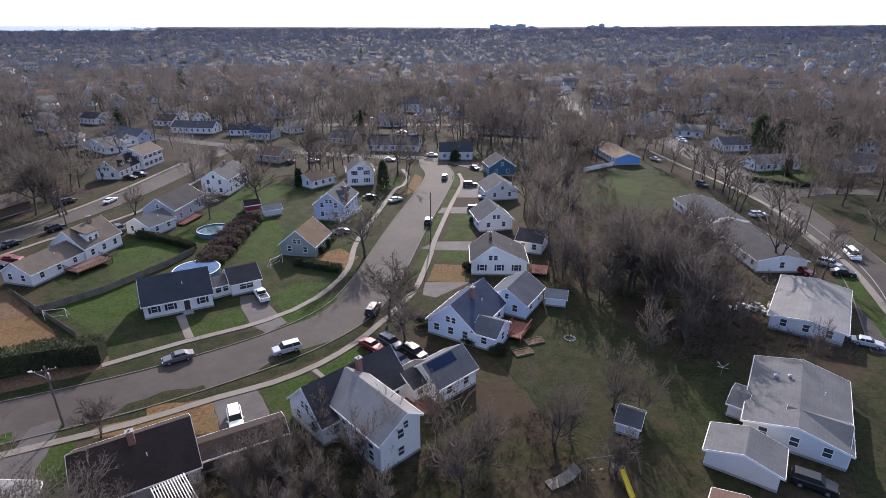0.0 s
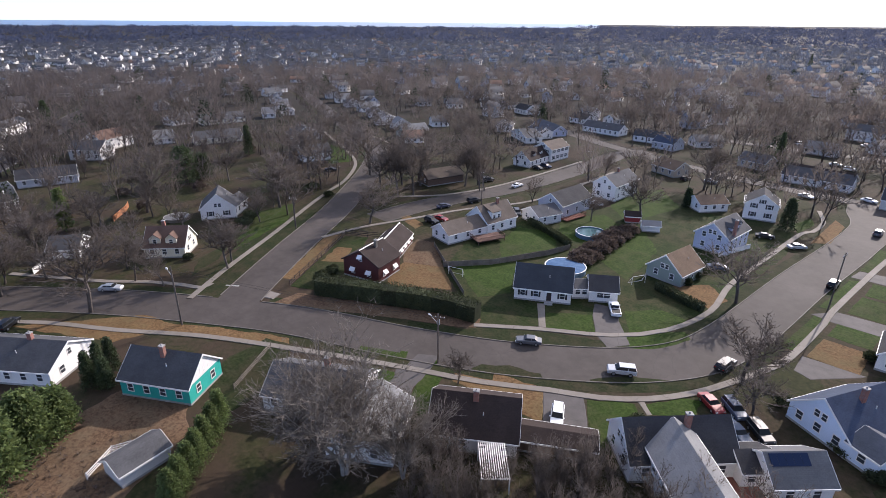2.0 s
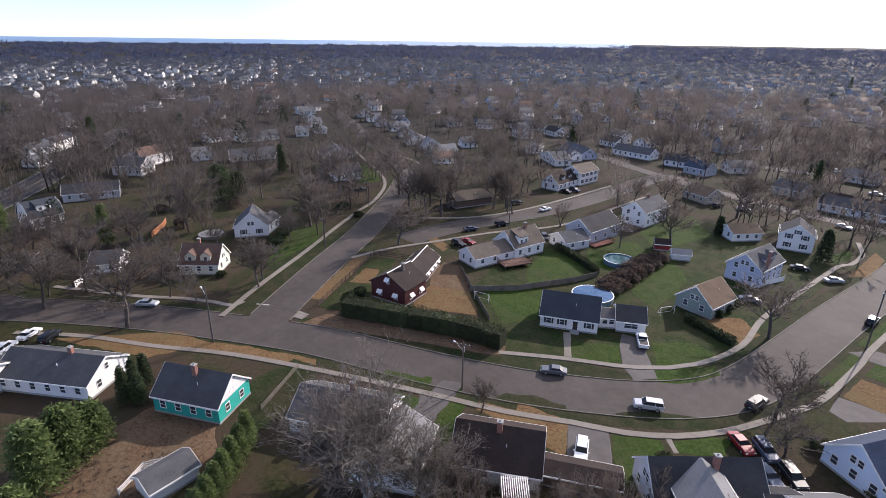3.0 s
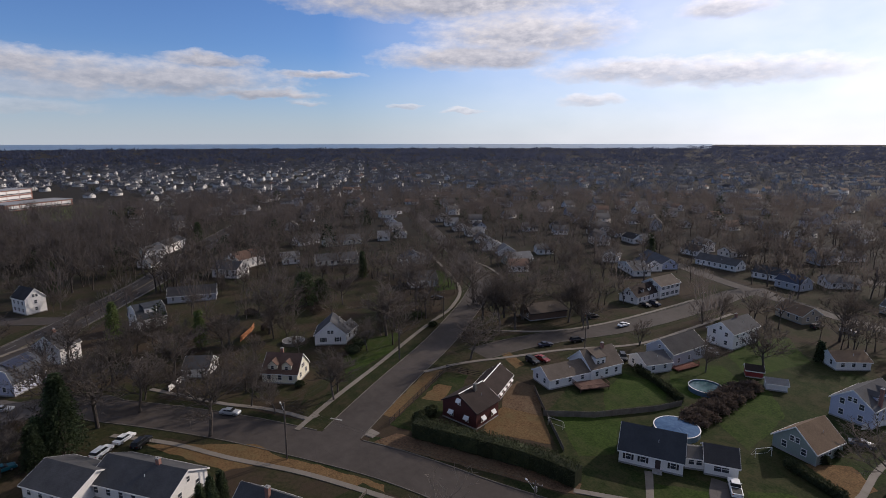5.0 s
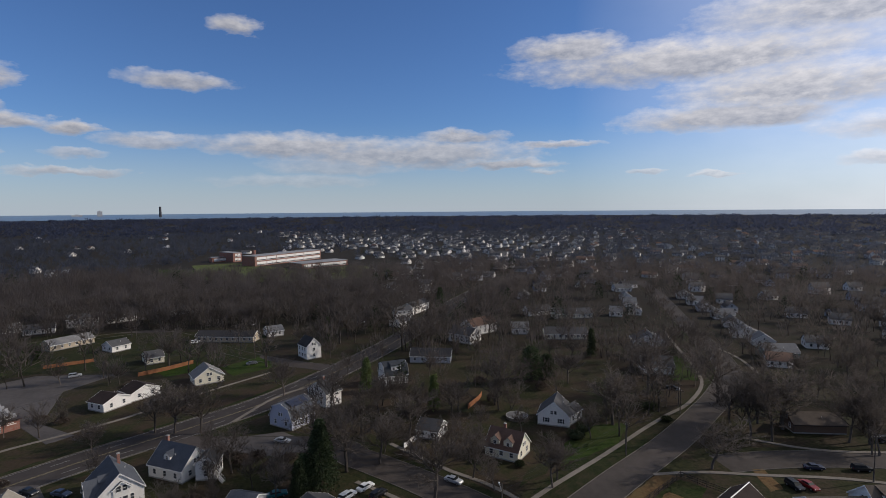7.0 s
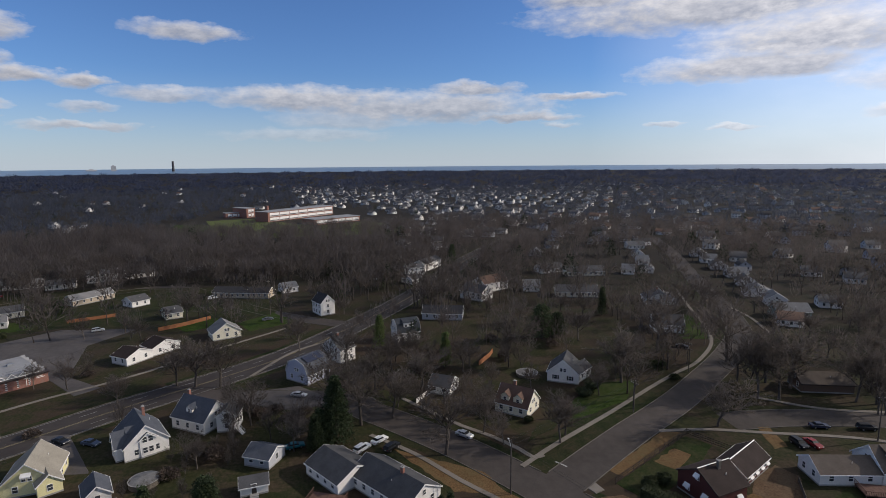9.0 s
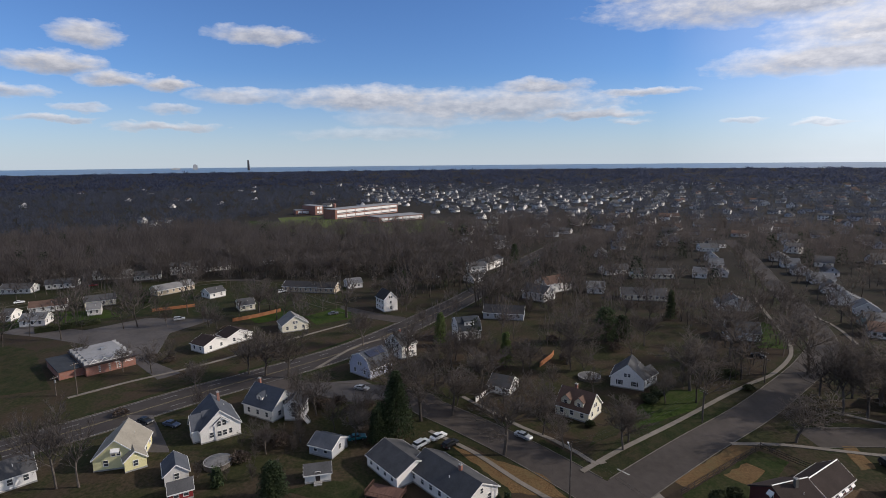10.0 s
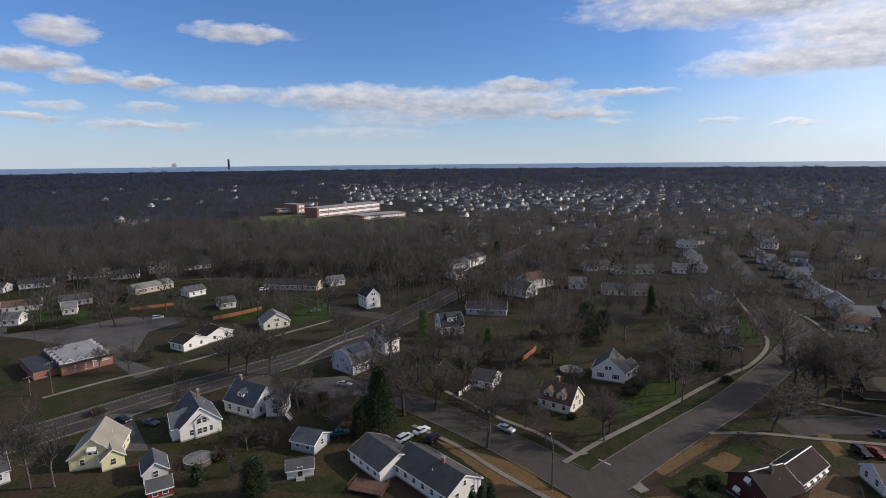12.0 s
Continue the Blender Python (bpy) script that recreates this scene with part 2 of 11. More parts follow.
def plain(name, c, rough=0.5, metal=0.0, coat=0.0, spec=0.5):
    def build(tree, p):
        v, rnd = own_coords(tree)
        n = maths(tree, "ADD", maths(tree, "MULTIPLY", noise_at(tree, v, 3.0, 4), 0.24), 0.88)
        link(tree, blend(tree, 1.0, c, n, "MULTIPLY"), p.inputs["Base Color"])
        p.inputs["Roughness"].default_value, p.inputs["Metallic"].default_value = rough, metal
        p.inputs["Coat Weight"].default_value, p.inputs["Specular IOR Level"].default_value = coat, spec
    return material(name, build)


def ground_build(tree, p):
    """Winter ground: dormant and green grass, leaf litter, bare soil."""
    v = place_coords(tree)
    big, mid, fine, speck = noise_at(tree, v, 0.012, 4), noise_at(tree, v, 0.09, 5), noise_at(tree, v, 1.1, 6, 0.7), noise_at(tree, v, 9.0, 3, 0.8)
    grass = ramp(tree, fine, [(0.3, (0.015, 0.018, 0.007)), (0.7, (0.042, 0.043, 0.018))])
    dry = ramp(tree, fine, [(0.3, (0.025, 0.020, 0.013)), (0.72, (0.068, 0.051, 0.033))])
    litter = ramp(tree, speck, [(0.35, (0.027, 0.019, 0.013)), (0.7, (0.068, 0.048, 0.033))])
    k = ramp(tree, maths(tree, "ADD", maths(tree, "MULTIPLY", mid, 0.7), maths(tree, "MULTIPLY", fine, 0.3)), [(0.44, (0, 0, 0)), (0.56, (1, 1, 1))])
    k2 = ramp(tree, maths(tree, "ADD", maths(tree, "MULTIPLY", big, 0.6), maths(tree, "MULTIPLY", mid, 0.4)), [(0.49, (0, 0, 0)), (0.60, (1, 1, 1))])
    c = blend(tree, k2, blend(tree, k, grass, dry), litter)
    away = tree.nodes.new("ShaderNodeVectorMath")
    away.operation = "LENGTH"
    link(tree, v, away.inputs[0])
    # beyond 190 m the ground blends into a darker grey-brown
    far_blend = maths(tree, "MULTIPLY", maths(tree, "SUBTRACT", away.outputs["Value"], 190.0), 0.005, clamp=True)
    c = blend(tree, maths(tree, "MULTIPLY", far_blend, 0.85), c, ramp(tree, fine, [(0.3, (0.015, 0.014, 0.012)), (0.7, (0.041, 0.035, 0.030))]))
    link(tree, c, p.inputs["Base Color"])
    p.inputs["Roughness"].default_value, p.inputs["Specular IOR Level"].default_value = 0.95, 0.1
    bumped(tree, p, fine, 0.5, 0.06)


def lawn_build(c1, c2, c3, worn_share=0.0):
    """Grass in two tones, with drier patches, thin spots and fine blades."""
    def build(tree, p):
        v = place_coords(tree)
        big, mid, fine, speck = noise_at(tree, v, 0.06, 4), noise_at(tree, v, 0.33, 5, 0.65), noise_at(tree, v, 1.9, 6, 0.75), noise_at(tree, v, 9.0, 3, 0.8)
        a = ramp(tree, maths(tree, "ADD", maths(tree, "MULTIPLY", fine, 0.6), maths(tree, "MULTIPLY", speck, 0.4)), [(0.36, c1), (0.62, c2)])
        f = maths(tree, "ADD", maths(tree, "MULTIPLY", big, 0.4), maths(tree, "ADD", maths(tree, "MULTIPLY", mid, 0.38), maths(tree, "MULTIPLY", fine, 0.22)))
        k = ramp(tree, maths(tree, "ADD", f, worn_share), [(0.46, (0, 0, 0)), (0.60, (1, 1, 1))])
        c = blend(tree, maths(tree, "MULTIPLY", k, 0.85), a, c3)
        c = blend(tree, 1.0, c, maths(tree, "ADD", maths(tree, "MULTIPLY", maths(tree, "ADD", mid, fine), 1.25), -0.33), "MULTIPLY")
        link(tree, c, p.inputs["Base Color"])
        p.inputs["Roughness"].default_value, p.inputs["Specular IOR Level"].default_value = 0.95, 0.1
        bumped(tree, p, speck, 0.5, 0.04)
    return build


def asphalt_build(c1, c2, rough=0.85, spec=0.3):
    def build(tree, p):
        v = place_coords(tree)
        big, mid, fine = noise_at(tree, v, 0.07, 4), noise_at(tree, v, 0.5, 5, 0.65), noise_at(tree, v, 14.0, 3, 0.8)
        f = maths(tree, "ADD", maths(tree, "MULTIPLY", big, 0.5), maths(tree, "ADD", maths(tree, "MULTIPLY", mid, 0.3), maths(tree, "MULTIPLY", fine, 0.2)))
        col = ramp(tree, f, [(0.38, c1), (0.62, c2)])
        vor = tree.nodes.new("ShaderNodeTexVoronoi")
        vor.feature = "DISTANCE_TO_EDGE"
        vor.inputs["Scale"].default_value = 0.14
        warp = tree.nodes.new("ShaderNodeVectorMath")
        warp.operation = "ADD"
        nz = tree.nodes.new("ShaderNodeTexNoise")
        nz.inputs["Scale"].default_value = 0.5
        link(tree, v, nz.inputs["Vector"])
        link(tree, v, warp.inputs[0])
        link(tree, nz.outputs["Color"], warp.inputs[1])
        link(tree, warp.outputs[0], vor.inputs["Vector"])
        crack = maths(tree, "LESS_THAN", vor.outputs["Distance"], 0.005)
        link(tree, blend(tree, maths(tree, "MULTIPLY", crack, 0.28), col, (0.025, 0.024, 0.023)), p.inputs["Base Color"])
        p.inputs["Roughness"].default_value, p.inputs["Specular IOR Level"].default_value = rough, spec
        bumped(tree, p, fine, 0.3, 0.01)
    return build


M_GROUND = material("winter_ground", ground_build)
M_LAWN = material("green_lawn", lawn_build((0.017, 0.034, 0.005), (0.042, 0.071, 0.012), (0.040, 0.042, 0.017), -0.01))
# dull winter grass, its colour darkened further to stand for shade on yards
M_DULL_SHADE = material("dull_shade_lawn", lawn_build((0.012, 0.020, 0.006), (0.029, 0.039, 0.013), (0.038, 0.031, 0.018), 0.03))
M_FIELD = material("field_grass", lawn_build((0.060, 0.085, 0.022), (0.115, 0.140, 0.042), (0.105, 0.105, 0.050)))
M_YARD = material("yard_grass", lawn_build((0.012, 0.023, 0.005), (0.031, 0.047, 0.012), (0.041, 0.036, 0.018), 0.02))
M_TAN = material("dead_grass", lawn_build((0.095, 0.056, 0.026), (0.190, 0.116, 0.056), (0.080, 0.068, 0.032), -0.02))
M_SOIL = material("leaf_litter", lawn_build((0.066, 0.042, 0.026), (0.170, 0.108, 0.066), (0.090, 0.070, 0.046)))
M_ROAD = material("road_asphalt", asphalt_build((0.042, 0.035, 0.030), (0.073, 0.061, 0.055), 0.84, 0.24))
M_AVENUE = material("avenue_asphalt", asphalt_build((0.031, 0.025, 0.023), (0.056, 0.048, 0.043), 0.84, 0.24))
M_DRIVE = material("driveway_asphalt", asphalt_build((0.053, 0.047, 0.045), (0.102, 0.091, 0.086)))
M_WALK = material("concrete_walk", asphalt_build((0.141, 0.123, 0.101), (0.208, 0.183, 0.157)))
M_KERB = worn("kerb_concrete", (0.092, 0.080, 0.068), (0.160, 0.146, 0.126), 0.5, 8, place=True)
M_LINE = worn("road_paint", (0.20, 0.20, 0.19), (0.38, 0.38, 0.36), 0.4, 6, place=True)
M_YLINE = worn("yellow_road_paint", (0.20, 0.17, 0.09), (0.30, 0.25, 0.13), 0.4, 6, place=True)

WALLS = {
    "white": siding_mat("white_siding", (0.76, 0.735, 0.695)),
    "paleblue": siding_mat("pale_blue_siding", (0.60, 0.69, 0.80)),
    "cream": siding_mat("cream_siding", (0.74, 0.69, 0.55)),
    "yellow": siding_mat("yellow_siding", (0.72, 0.66, 0.36)),
    "grey": siding_mat("grey_siding", (0.42, 0.43, 0.46)),
    "lavender": siding_mat("lavender_grey_siding", (0.46, 0.48, 0.58)),
    "palegrey": siding_mat("pale_grey_siding", (0.62, 0.60, 0.57)),
    "green": siding_mat("sage_green_siding", (0.25, 0.29, 0.25)),
    "teal": siding_mat("teal_siding", (0.03, 0.36, 0.30)),
    "darkteal": siding_mat("dark_teal_siding", (0.045, 0.115, 0.165)),
    "blue": siding_mat("bright_blue_siding", (0.16, 0.33, 0.60)),
    "tan": siding_mat("tan_siding", (0.46, 0.38, 0.28)),
    "brown": siding_mat("brown_siding", (0.13, 0.085, 0.06)),
    "redbrown": siding_mat("red_brown_siding", (0.095, 0.030, 0.026)),
    "red": siding_mat("barn_red_siding", (0.24, 0.03, 0.03)),
    "brick": brick_mat("red_brick", (0.22, 0.075, 0.050), (0.30, 0.115, 0.075), (0.22, 0.17, 0.15)),
}
ROOFS = {
    "navy": shingle_mat("navy_shingle", (0.032, 0.037, 0.044), (0.055, 0.060, 0.069)),
    "ash": shingle_mat("ash_grey_shingle", (0.092, 0.093, 0.096), (0.142, 0.143, 0.146)),
    "slate": shingle_mat("slate_grey_shingle", (0.050, 0.051, 0.055), (0.084, 0.085, 0.089)),
    "blueroof": shingle_mat("slate_blue_shingle", (0.032, 0.043, 0.070), (0.056, 0.072, 0.112)),
    "charcoal": shingle_mat("charcoal_shingle", (0.031, 0.030, 0.033), (0.058, 0.057, 0.059)),
    "greyroof": shingle_mat("grey_shingle", (0.060, 0.060, 0.063), (0.104, 0.103, 0.107)),
    "paleroof": shingle_mat("pale_grey_shingle", (0.150, 0.148, 0.148), (0.228, 0.225, 0.222)),
    "tanroof": shingle_mat("tan_brown_shingle", (0.120, 0.082, 0.055), (0.195, 0.136, 0.092)),
    "taupe": shingle_mat("taupe_shingle", (0.092, 0.074, 0.060), (0.150, 0.122, 0.100)),
    "brownroof": shingle_mat("dark_brown_shingle", (0.026, 0.019, 0.017), (0.048, 0.035, 0.031)),
    "beige": shingle_mat("beige_shingle", (0.215, 0.195, 0.160), (0.310, 0.285, 0.240)),
    "redroof": shingle_mat("rust_brown_shingle", (0.095, 0.060, 0.047), (0.152, 0.098, 0.076)),
    "bluegrey": shingle_mat("blue_grey_shingle", (0.058, 0.064, 0.078), (0.098, 0.106, 0.124)),
}
M_TRIM = worn("white_trim", (0.68, 0.66, 0.63), (0.83, 0.81, 0.78), 0.6, 5, rough=0.55, bump=0.05)
M_DARKTRIM = worn("dark_trim", (0.03, 0.022, 0.02), (0.055, 0.04, 0.036), 0.6, 5, rough=0.6, bump=0.05)
M_FOUND = worn("foundation_concrete", (0.22, 0.21, 0.20), (0.36, 0.35, 0.33), 0.5, 6)
M_GLASS = plain("window_glass", (0.050, 0.056, 0.064), rough=0.06, spec=0.8)
M_SHUTTER = plain("black_shutter_paint", (0.016, 0.017, 0.02), rough=0.5)
M_DOOR = plain("dark_door_paint", (0.045, 0.03, 0.028), rough=0.45)
M_CHIM = WALLS["brick"]
M_DECK = worn("red_brown_deck_boards", (0.135, 0.048, 0.035), (0.23, 0.092, 0.066), 0.4, 9)
M_WOOD = worn("weathered_wood", (0.105, 0.088, 0.070), (0.205, 0.178, 0.145), 0.5, 9)
M_WOODPOLE = worn("pole_wood", (0.062, 0.050, 0.042), (0.135, 0.112, 0.095), 1.0, 9)
M_BARK = worn("bark", (0.048, 0.039, 0.033), (0.120, 0.101, 0.086), 0.8, 7, spread=0.5)
M_TWIG = worn("twigs", (0.068, 0.057, 0.050), (0.150, 0.128, 0.113), 0.3, 3, bump=0, spread=0.5, islands=0.35, through_light=0.5)
M_PALEBARK = worn("pale_bark", (0.150, 0.132, 0.114), (0.300, 0.270, 0.236), 0.8, 7, spread=0.3)
M_PALETWIG = worn("pale_twigs", (0.110, 0.094, 0.080), (0.215, 0.188, 0.162), 0.3, 3, bump=0, spread=0.3, islands=0.4, through_light=0.4)
M_NEEDLE = worn("needles", (0.026, 0.040, 0.020), (0.066, 0.088, 0.038), 0.6, 4, bump=0, spread=0.4, islands=0.7, through_light=0.35)
M_YEW = worn("hedge_leaves", (0.024, 0.033, 0.015), (0.066, 0.074, 0.034), 0.6, 4, bump=0, islands=0.7, through_light=0.3)
M_PINE = worn("pine_needles", (0.060, 0.086, 0.028), (0.150, 0.190, 0.066), 0.6, 4, bump=0, spread=0.3, islands=0.7, through_light=0.45)
M_BRUSH = worn("dry_brush", (0.060, 0.045, 0.036), (0.128, 0.098, 0.080), 0.4, 3, bump=0, spread=0.4, islands=0.6, through_light=0.36)
M_BROWNFENCE = worn("brown_fence_boards", (0.085, 0.045, 0.035), (0.15, 0.085, 0.065), 0.5, 9)
M_ORANGEFENCE = worn("orange_fence_boards", (0.26, 0.10, 0.045), (0.40, 0.18, 0.085), 0.5, 9)
M_PANEL = plain("solar_panel", (0.012, 0.018, 0.045), rough=0.12, spec=0.6)
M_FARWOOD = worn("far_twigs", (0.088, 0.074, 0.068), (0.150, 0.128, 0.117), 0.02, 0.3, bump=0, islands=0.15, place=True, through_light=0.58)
# twigs with aerial haze painted in: base colour shifted towards blue-grey
M_DISTANT_HAZE = worn("distant_twigs_haze", (0.060, 0.067, 0.088), (0.100, 0.110, 0.138), 0.012, 0.3, bump=0, islands=0.08, place=True, through_light=0.62)
# horizon woods bluer still, haze mixed into the base colour
M_HORIZON_HAZE = worn("horizon_woods_haze", (0.044, 0.053, 0.084), (0.076, 0.087, 0.134), 0.004, 0.1, bump=0, islands=0.06, place=True, through_light=0.6)
M_FARGREEN = worn("far_needles", (0.016, 0.024, 0.013), (0.036, 0.046, 0.024), 0.05, 0.3, bump=0, islands=0.6, place=True, through_light=0.3)
M_SEA = plain("far_water", (0.12, 0.17, 0.22), rough=0.3)
M_FLATROOF = worn("flat_roof_membrane", (0.20, 0.20, 0.205), (0.30, 0.30, 0.305), 0.2, 4)
M_GREYTARP = worn("grey_tarpaulin", (0.11, 0.105, 0.10), (0.20, 0.195, 0.19), 0.8, 5, rough=0.6)

# ---- building helpers ----
def mesh_ob(name, verts, faces, mats, parent=None, label="", index=None, smooth=False):
    me = bpy.data.meshes.new(name)
    me.from_pydata([tuple(v) for v in verts], [], [tuple(f) for f in faces])
    for m in (mats if isinstance(mats, (list, tuple)) else [mats]):
        me.materials.append(m)
    if index is not None:
        me.polygons.foreach_set("material_index", index)
    if smooth:
        me.polygons.foreach_set("use_smooth", [True] * len(me.polygons))
    me.update()
    ob = new(name, me)
    if parent is not None:
        ob.parent = parent
    if label:
        ob["label"] = label
    return ob


def part(name, bm, mat, parent=None, label=""):
    me = bpy.data.meshes.new(name)
    bmesh.ops.recalc_face_normals(bm, faces=bm.faces)
    bm.to_mesh(me)
    bm.free()
    for m in (mat if isinstance(mat, (list, tuple)) else [mat]):
        me.materials.append(m)
    ob = new(name, me)
    if parent is not None:
        ob.parent = parent
    if label:
        ob["label"] = label
    return ob


def thing(name, x, y, z=0.0, rot=0.0, label="", category="", group="", kind=""):
    ob = new(name)
    ob.empty_display_size = 0.5
    ob.matrix_basis = pose(x, y, z, 0, 0, rot)
    return tagged(ob, label, category, group, kind)


def box(bm, x0, y0, z0, x1, y1, z1, bevel=0.0, mat=0):
    m = Matrix.Translation(((x0 + x1) / 2, (y0 + y1) / 2, (z0 + z1) / 2)) @ Matrix.Diagonal((abs(x1 - x0), abs(y1 - y0), abs(z1 - z0), 1))
    r = bmesh.ops.create_cube(bm, size=1.0, matrix=m)
    fs = {f for v in r["verts"] for f in v.link_faces}
    for f in fs:
        f.material_index = mat
    if bevel:
        es = {e for v in r["verts"] for e in v.link_edges}
        bmesh.ops.bevel(bm, geom=list(es), offset=bevel, segments=1, affect="EDGES")
    return bm


def tube(bm, a, b, r0, r1, n=8, cap=True):
    a, b = Vector(a), Vector(b)
    m = Matrix.Translation((a + b) / 2) @ (b - a).to_track_quat("Z", "Y").to_matrix().to_4x4()
    bmesh.ops.create_cone(bm, cap_ends=cap, segments=n, radius1=r0, radius2=r1, depth=(b - a).length, matrix=m)
    return bm


def prism(bm, outline, x0, x1):
    """A closed outline in (y, z), drawn out along x."""
    a = [bm.verts.new((x0, y, z)) for y, z in outline]
    b = [bm.verts.new((x1, y, z)) for y, z in outline]
    bm.faces.new(a)
    bm.faces.new(b[::-1])
    n = len(outline)
    for i in range(n):
        bm.faces.new((a[i], b[i], b[(i + 1) % n], a[(i + 1) % n]))
    return bm


# ---- ground and paving ----
def smooth_line(points, step=4.0):
    """A Catmull-Rom line through points, in even steps."""
    p = [Vector(q) for q in points]
    p = [p[0] * 2 - p[1]] + p + [p[-1] * 2 - p[-2]]
    out = []
    for i in range(1, len(p) - 2):
        n = max(2, int((p[i + 1] - p[i]).length / step))
        for k in range(n):
            t = k / n
            a, b, c, d = p[i - 1], p[i], p[i + 1], p[i + 2]
            out.append(0.5 * (2 * b + (c - a) * t + (2 * a - 5 * b + 4 * c - d) * t * t + (3 * b - a - 3 * c + d) * t ** 3))
    out.append(p[-2])
    return out


def sideways(line, off):
    res = []
    for i, q in enumerate(line):
        t = (line[min(i + 1, len(line) - 1)] - line[max(i - 1, 0)]).normalized()
        res.append(q + Vector((-t.y, t.x)) * off)
    return res


def strip(name, line, w0, w1, z, mat, height=0.0, parent=None, wobble=0.0, label="", category=""):
    """A band of ground along a line between two sideways offsets, raised by height with upright edges."""
    a, b = sideways(line, w0), sideways(line, w1)
    rnd = random.Random(len(line))
    verts, faces = [], []
    for p, q in zip(a, b):
        k = rnd.uniform(-wobble, wobble)
        d = (q - p).normalized() * k
        p, q = p + d, q + d
        verts += [(p.x, p.y, z + height), (q.x, q.y, z + height), (p.x, p.y, z - 0.2), (q.x, q.y, z - 0.2)]
    for i in range(len(line) - 1):
        j, k = 4 * i, 4 * i + 4
        faces += [(j, k, k + 1, j + 1), (j, j + 2, k + 2, k), (j + 1, k + 1, k + 3, j + 3)]
    return tagged(mesh_ob(name, verts, faces, mat, parent), label, category, kind="structure")


LANES = []


def road(name, points, width, mat, z=0.02, label="", category="road"):
    line = smooth_line(points)
    strip(name, line, -width / 2, width / 2, z, mat, label=label, category=category)
    LANES.append((line, width))
    return line


def edge_strip(name, line, w0, w1, mat, height, wobble=0.0, label="", category=""):
    """A band beside a street that stops where another street opens into it."""
    others = [(np.array([(q.x, q.y) for q in ln]), w / 2 + 0.6) for ln, w in LANES if ln is not line]
    run = []
    runs = []
    fine = smooth_line([(q.x, q.y) for q in line], 1.0)
    for q in sideways(fine, (w0 + w1) / 2):
        shut = any(np.hypot(pts[:, 0] - q.x, pts[:, 1] - q.y).min() < half + (0.5 if name == "verge" else 0.0) for pts, half in others)
        if shut:
            runs.append(run)
            run = []
        else:
            run.append(q)
    runs.append(run)
    half = (w1 - w0) / 2
    for r in runs:
        if len(r) > 4:
            strip(name, r[::2] + ([r[-1]] if len(r) % 2 == 0 else []), -half, half, 0.0, mat, height, wobble=wobble, label=label, category=category)


def dashes(name, line, off, mat, z, dash=3.0, gap=6.0, width=0.14, label="painted lane line on the asphalt"):
    verts, faces = [], []
    side0, side1 = sideways(line, off - width / 2), sideways(line, off + width / 2)
    run, on = 0.0, True
    for i in range(len(line) - 1):
        if on or gap == 0:
            k = len(verts)
            verts += [(side0[i].x, side0[i].y, z), (side1[i].x, side1[i].y, z), (side1[i + 1].x, side1[i + 1].y, z), (side0[i + 1].x, side0[i + 1].y, z)]
            faces.append((k, k + 1, k + 2, k + 3))
        run += (line[i + 1] - line[i]).length
        if run > (dash if on else gap):
            on, run = not on, 0.0
    return tagged(mesh_ob(name, verts, faces, mat), label, "lane line", kind="structure")


def patch(name, points, mat, z=0.03, ragged=0.0, label="", category="lawn"):
    """A flat piece of ground with an uneven edge, on the ground sheet."""
    bm = bmesh.new()
    rnd = random.Random(int(abs(points[0][0] * 7 + points[0][1] * 3)))
    edge, foot = [], []
    n = len(points)
    mid = sum((Vector(q) for q in points), Vector((0, 0))) / n
    for i in range(n):
        a, b = Vector(points[i]), Vector(points[(i + 1) % n])
        k = max(1, int((b - a).length / 1.6)) if ragged else 1
        side = Vector((b.y - a.y, a.x - b.x)).normalized()
        if side.dot((a + b) / 2 - mid) < 0:
            side = -side
        for j in range(k):
            q = a.lerp(b, j / k) + side * max(-0.3, min(0.3, rnd.gauss(0, ragged * 0.55)))
            edge.append((q.x, q.y))
            foot.append((q.x + side.x * 0.22, q.y + side.y * 0.22))
    top = [bm.verts.new((x, y, z)) for x, y in edge]
    low = [bm.verts.new((x, y, -0.03)) for x, y in foot]
    bm.faces.new(top)
    for i in range(len(edge)):
        j = (i + 1) % len(edge)
        bm.faces.new((top[i], low[i], low[j], top[j]))
    bmesh.ops.triangulate(bm, faces=[f for f in bm.faces if len(f.verts) > 4])
    return tagged(part(name, bm, mat), label, category, kind="structure")


# ---- houses ----
_shared = {}


def window_data(w, h, shutters):
    key = ("window", round(w, 2), round(h, 2), shutters)
    if key not in _shared:
        bm = bmesh.new()
        f = 0.09
        for x0, x1, z0, z1 in ((-w / 2 - f, w / 2 + f, -f * 1.3, 0), (-w / 2 - f, w / 2 + f, h, h + f), (-w / 2 - f, -w / 2, 0, h), (w / 2, w / 2 + f, 0, h), (-w / 2, w / 2, h * 0.48, h * 0.53)):
            box(bm, x0, -0.07, z0, x1, 0.05, z1)
        if w > 1.5:
            box(bm, -0.04, -0.068, 0, 0.04, 0.05, h)
        ob = part("window", bm, M_TRIM)
        bm = bmesh.new()
        box(bm, -w / 2, -0.025, 0, w / 2, 0.04, h)
        pane = part("pane", bm, M_GLASS)
        sh = None
        if shutters:
            bm = bmesh.new()
            box(bm, -0.2, -0.06, -0.05, 0.2, 0.03, h + 0.05)
            for i in range(6):
                z = h * (i + 0.5) / 6
                box(bm, -0.16, -0.075, z - 0.03, 0.16, -0.05, z + 0.03)
            sh = part("shutter", bm, M_SHUTTER)
        _shared[key] = (ob.data, pane.data, sh.data if sh else None)
        for o in (ob, pane, sh):
            if o:
                bpy.data.objects.remove(o)
    return _shared[key]


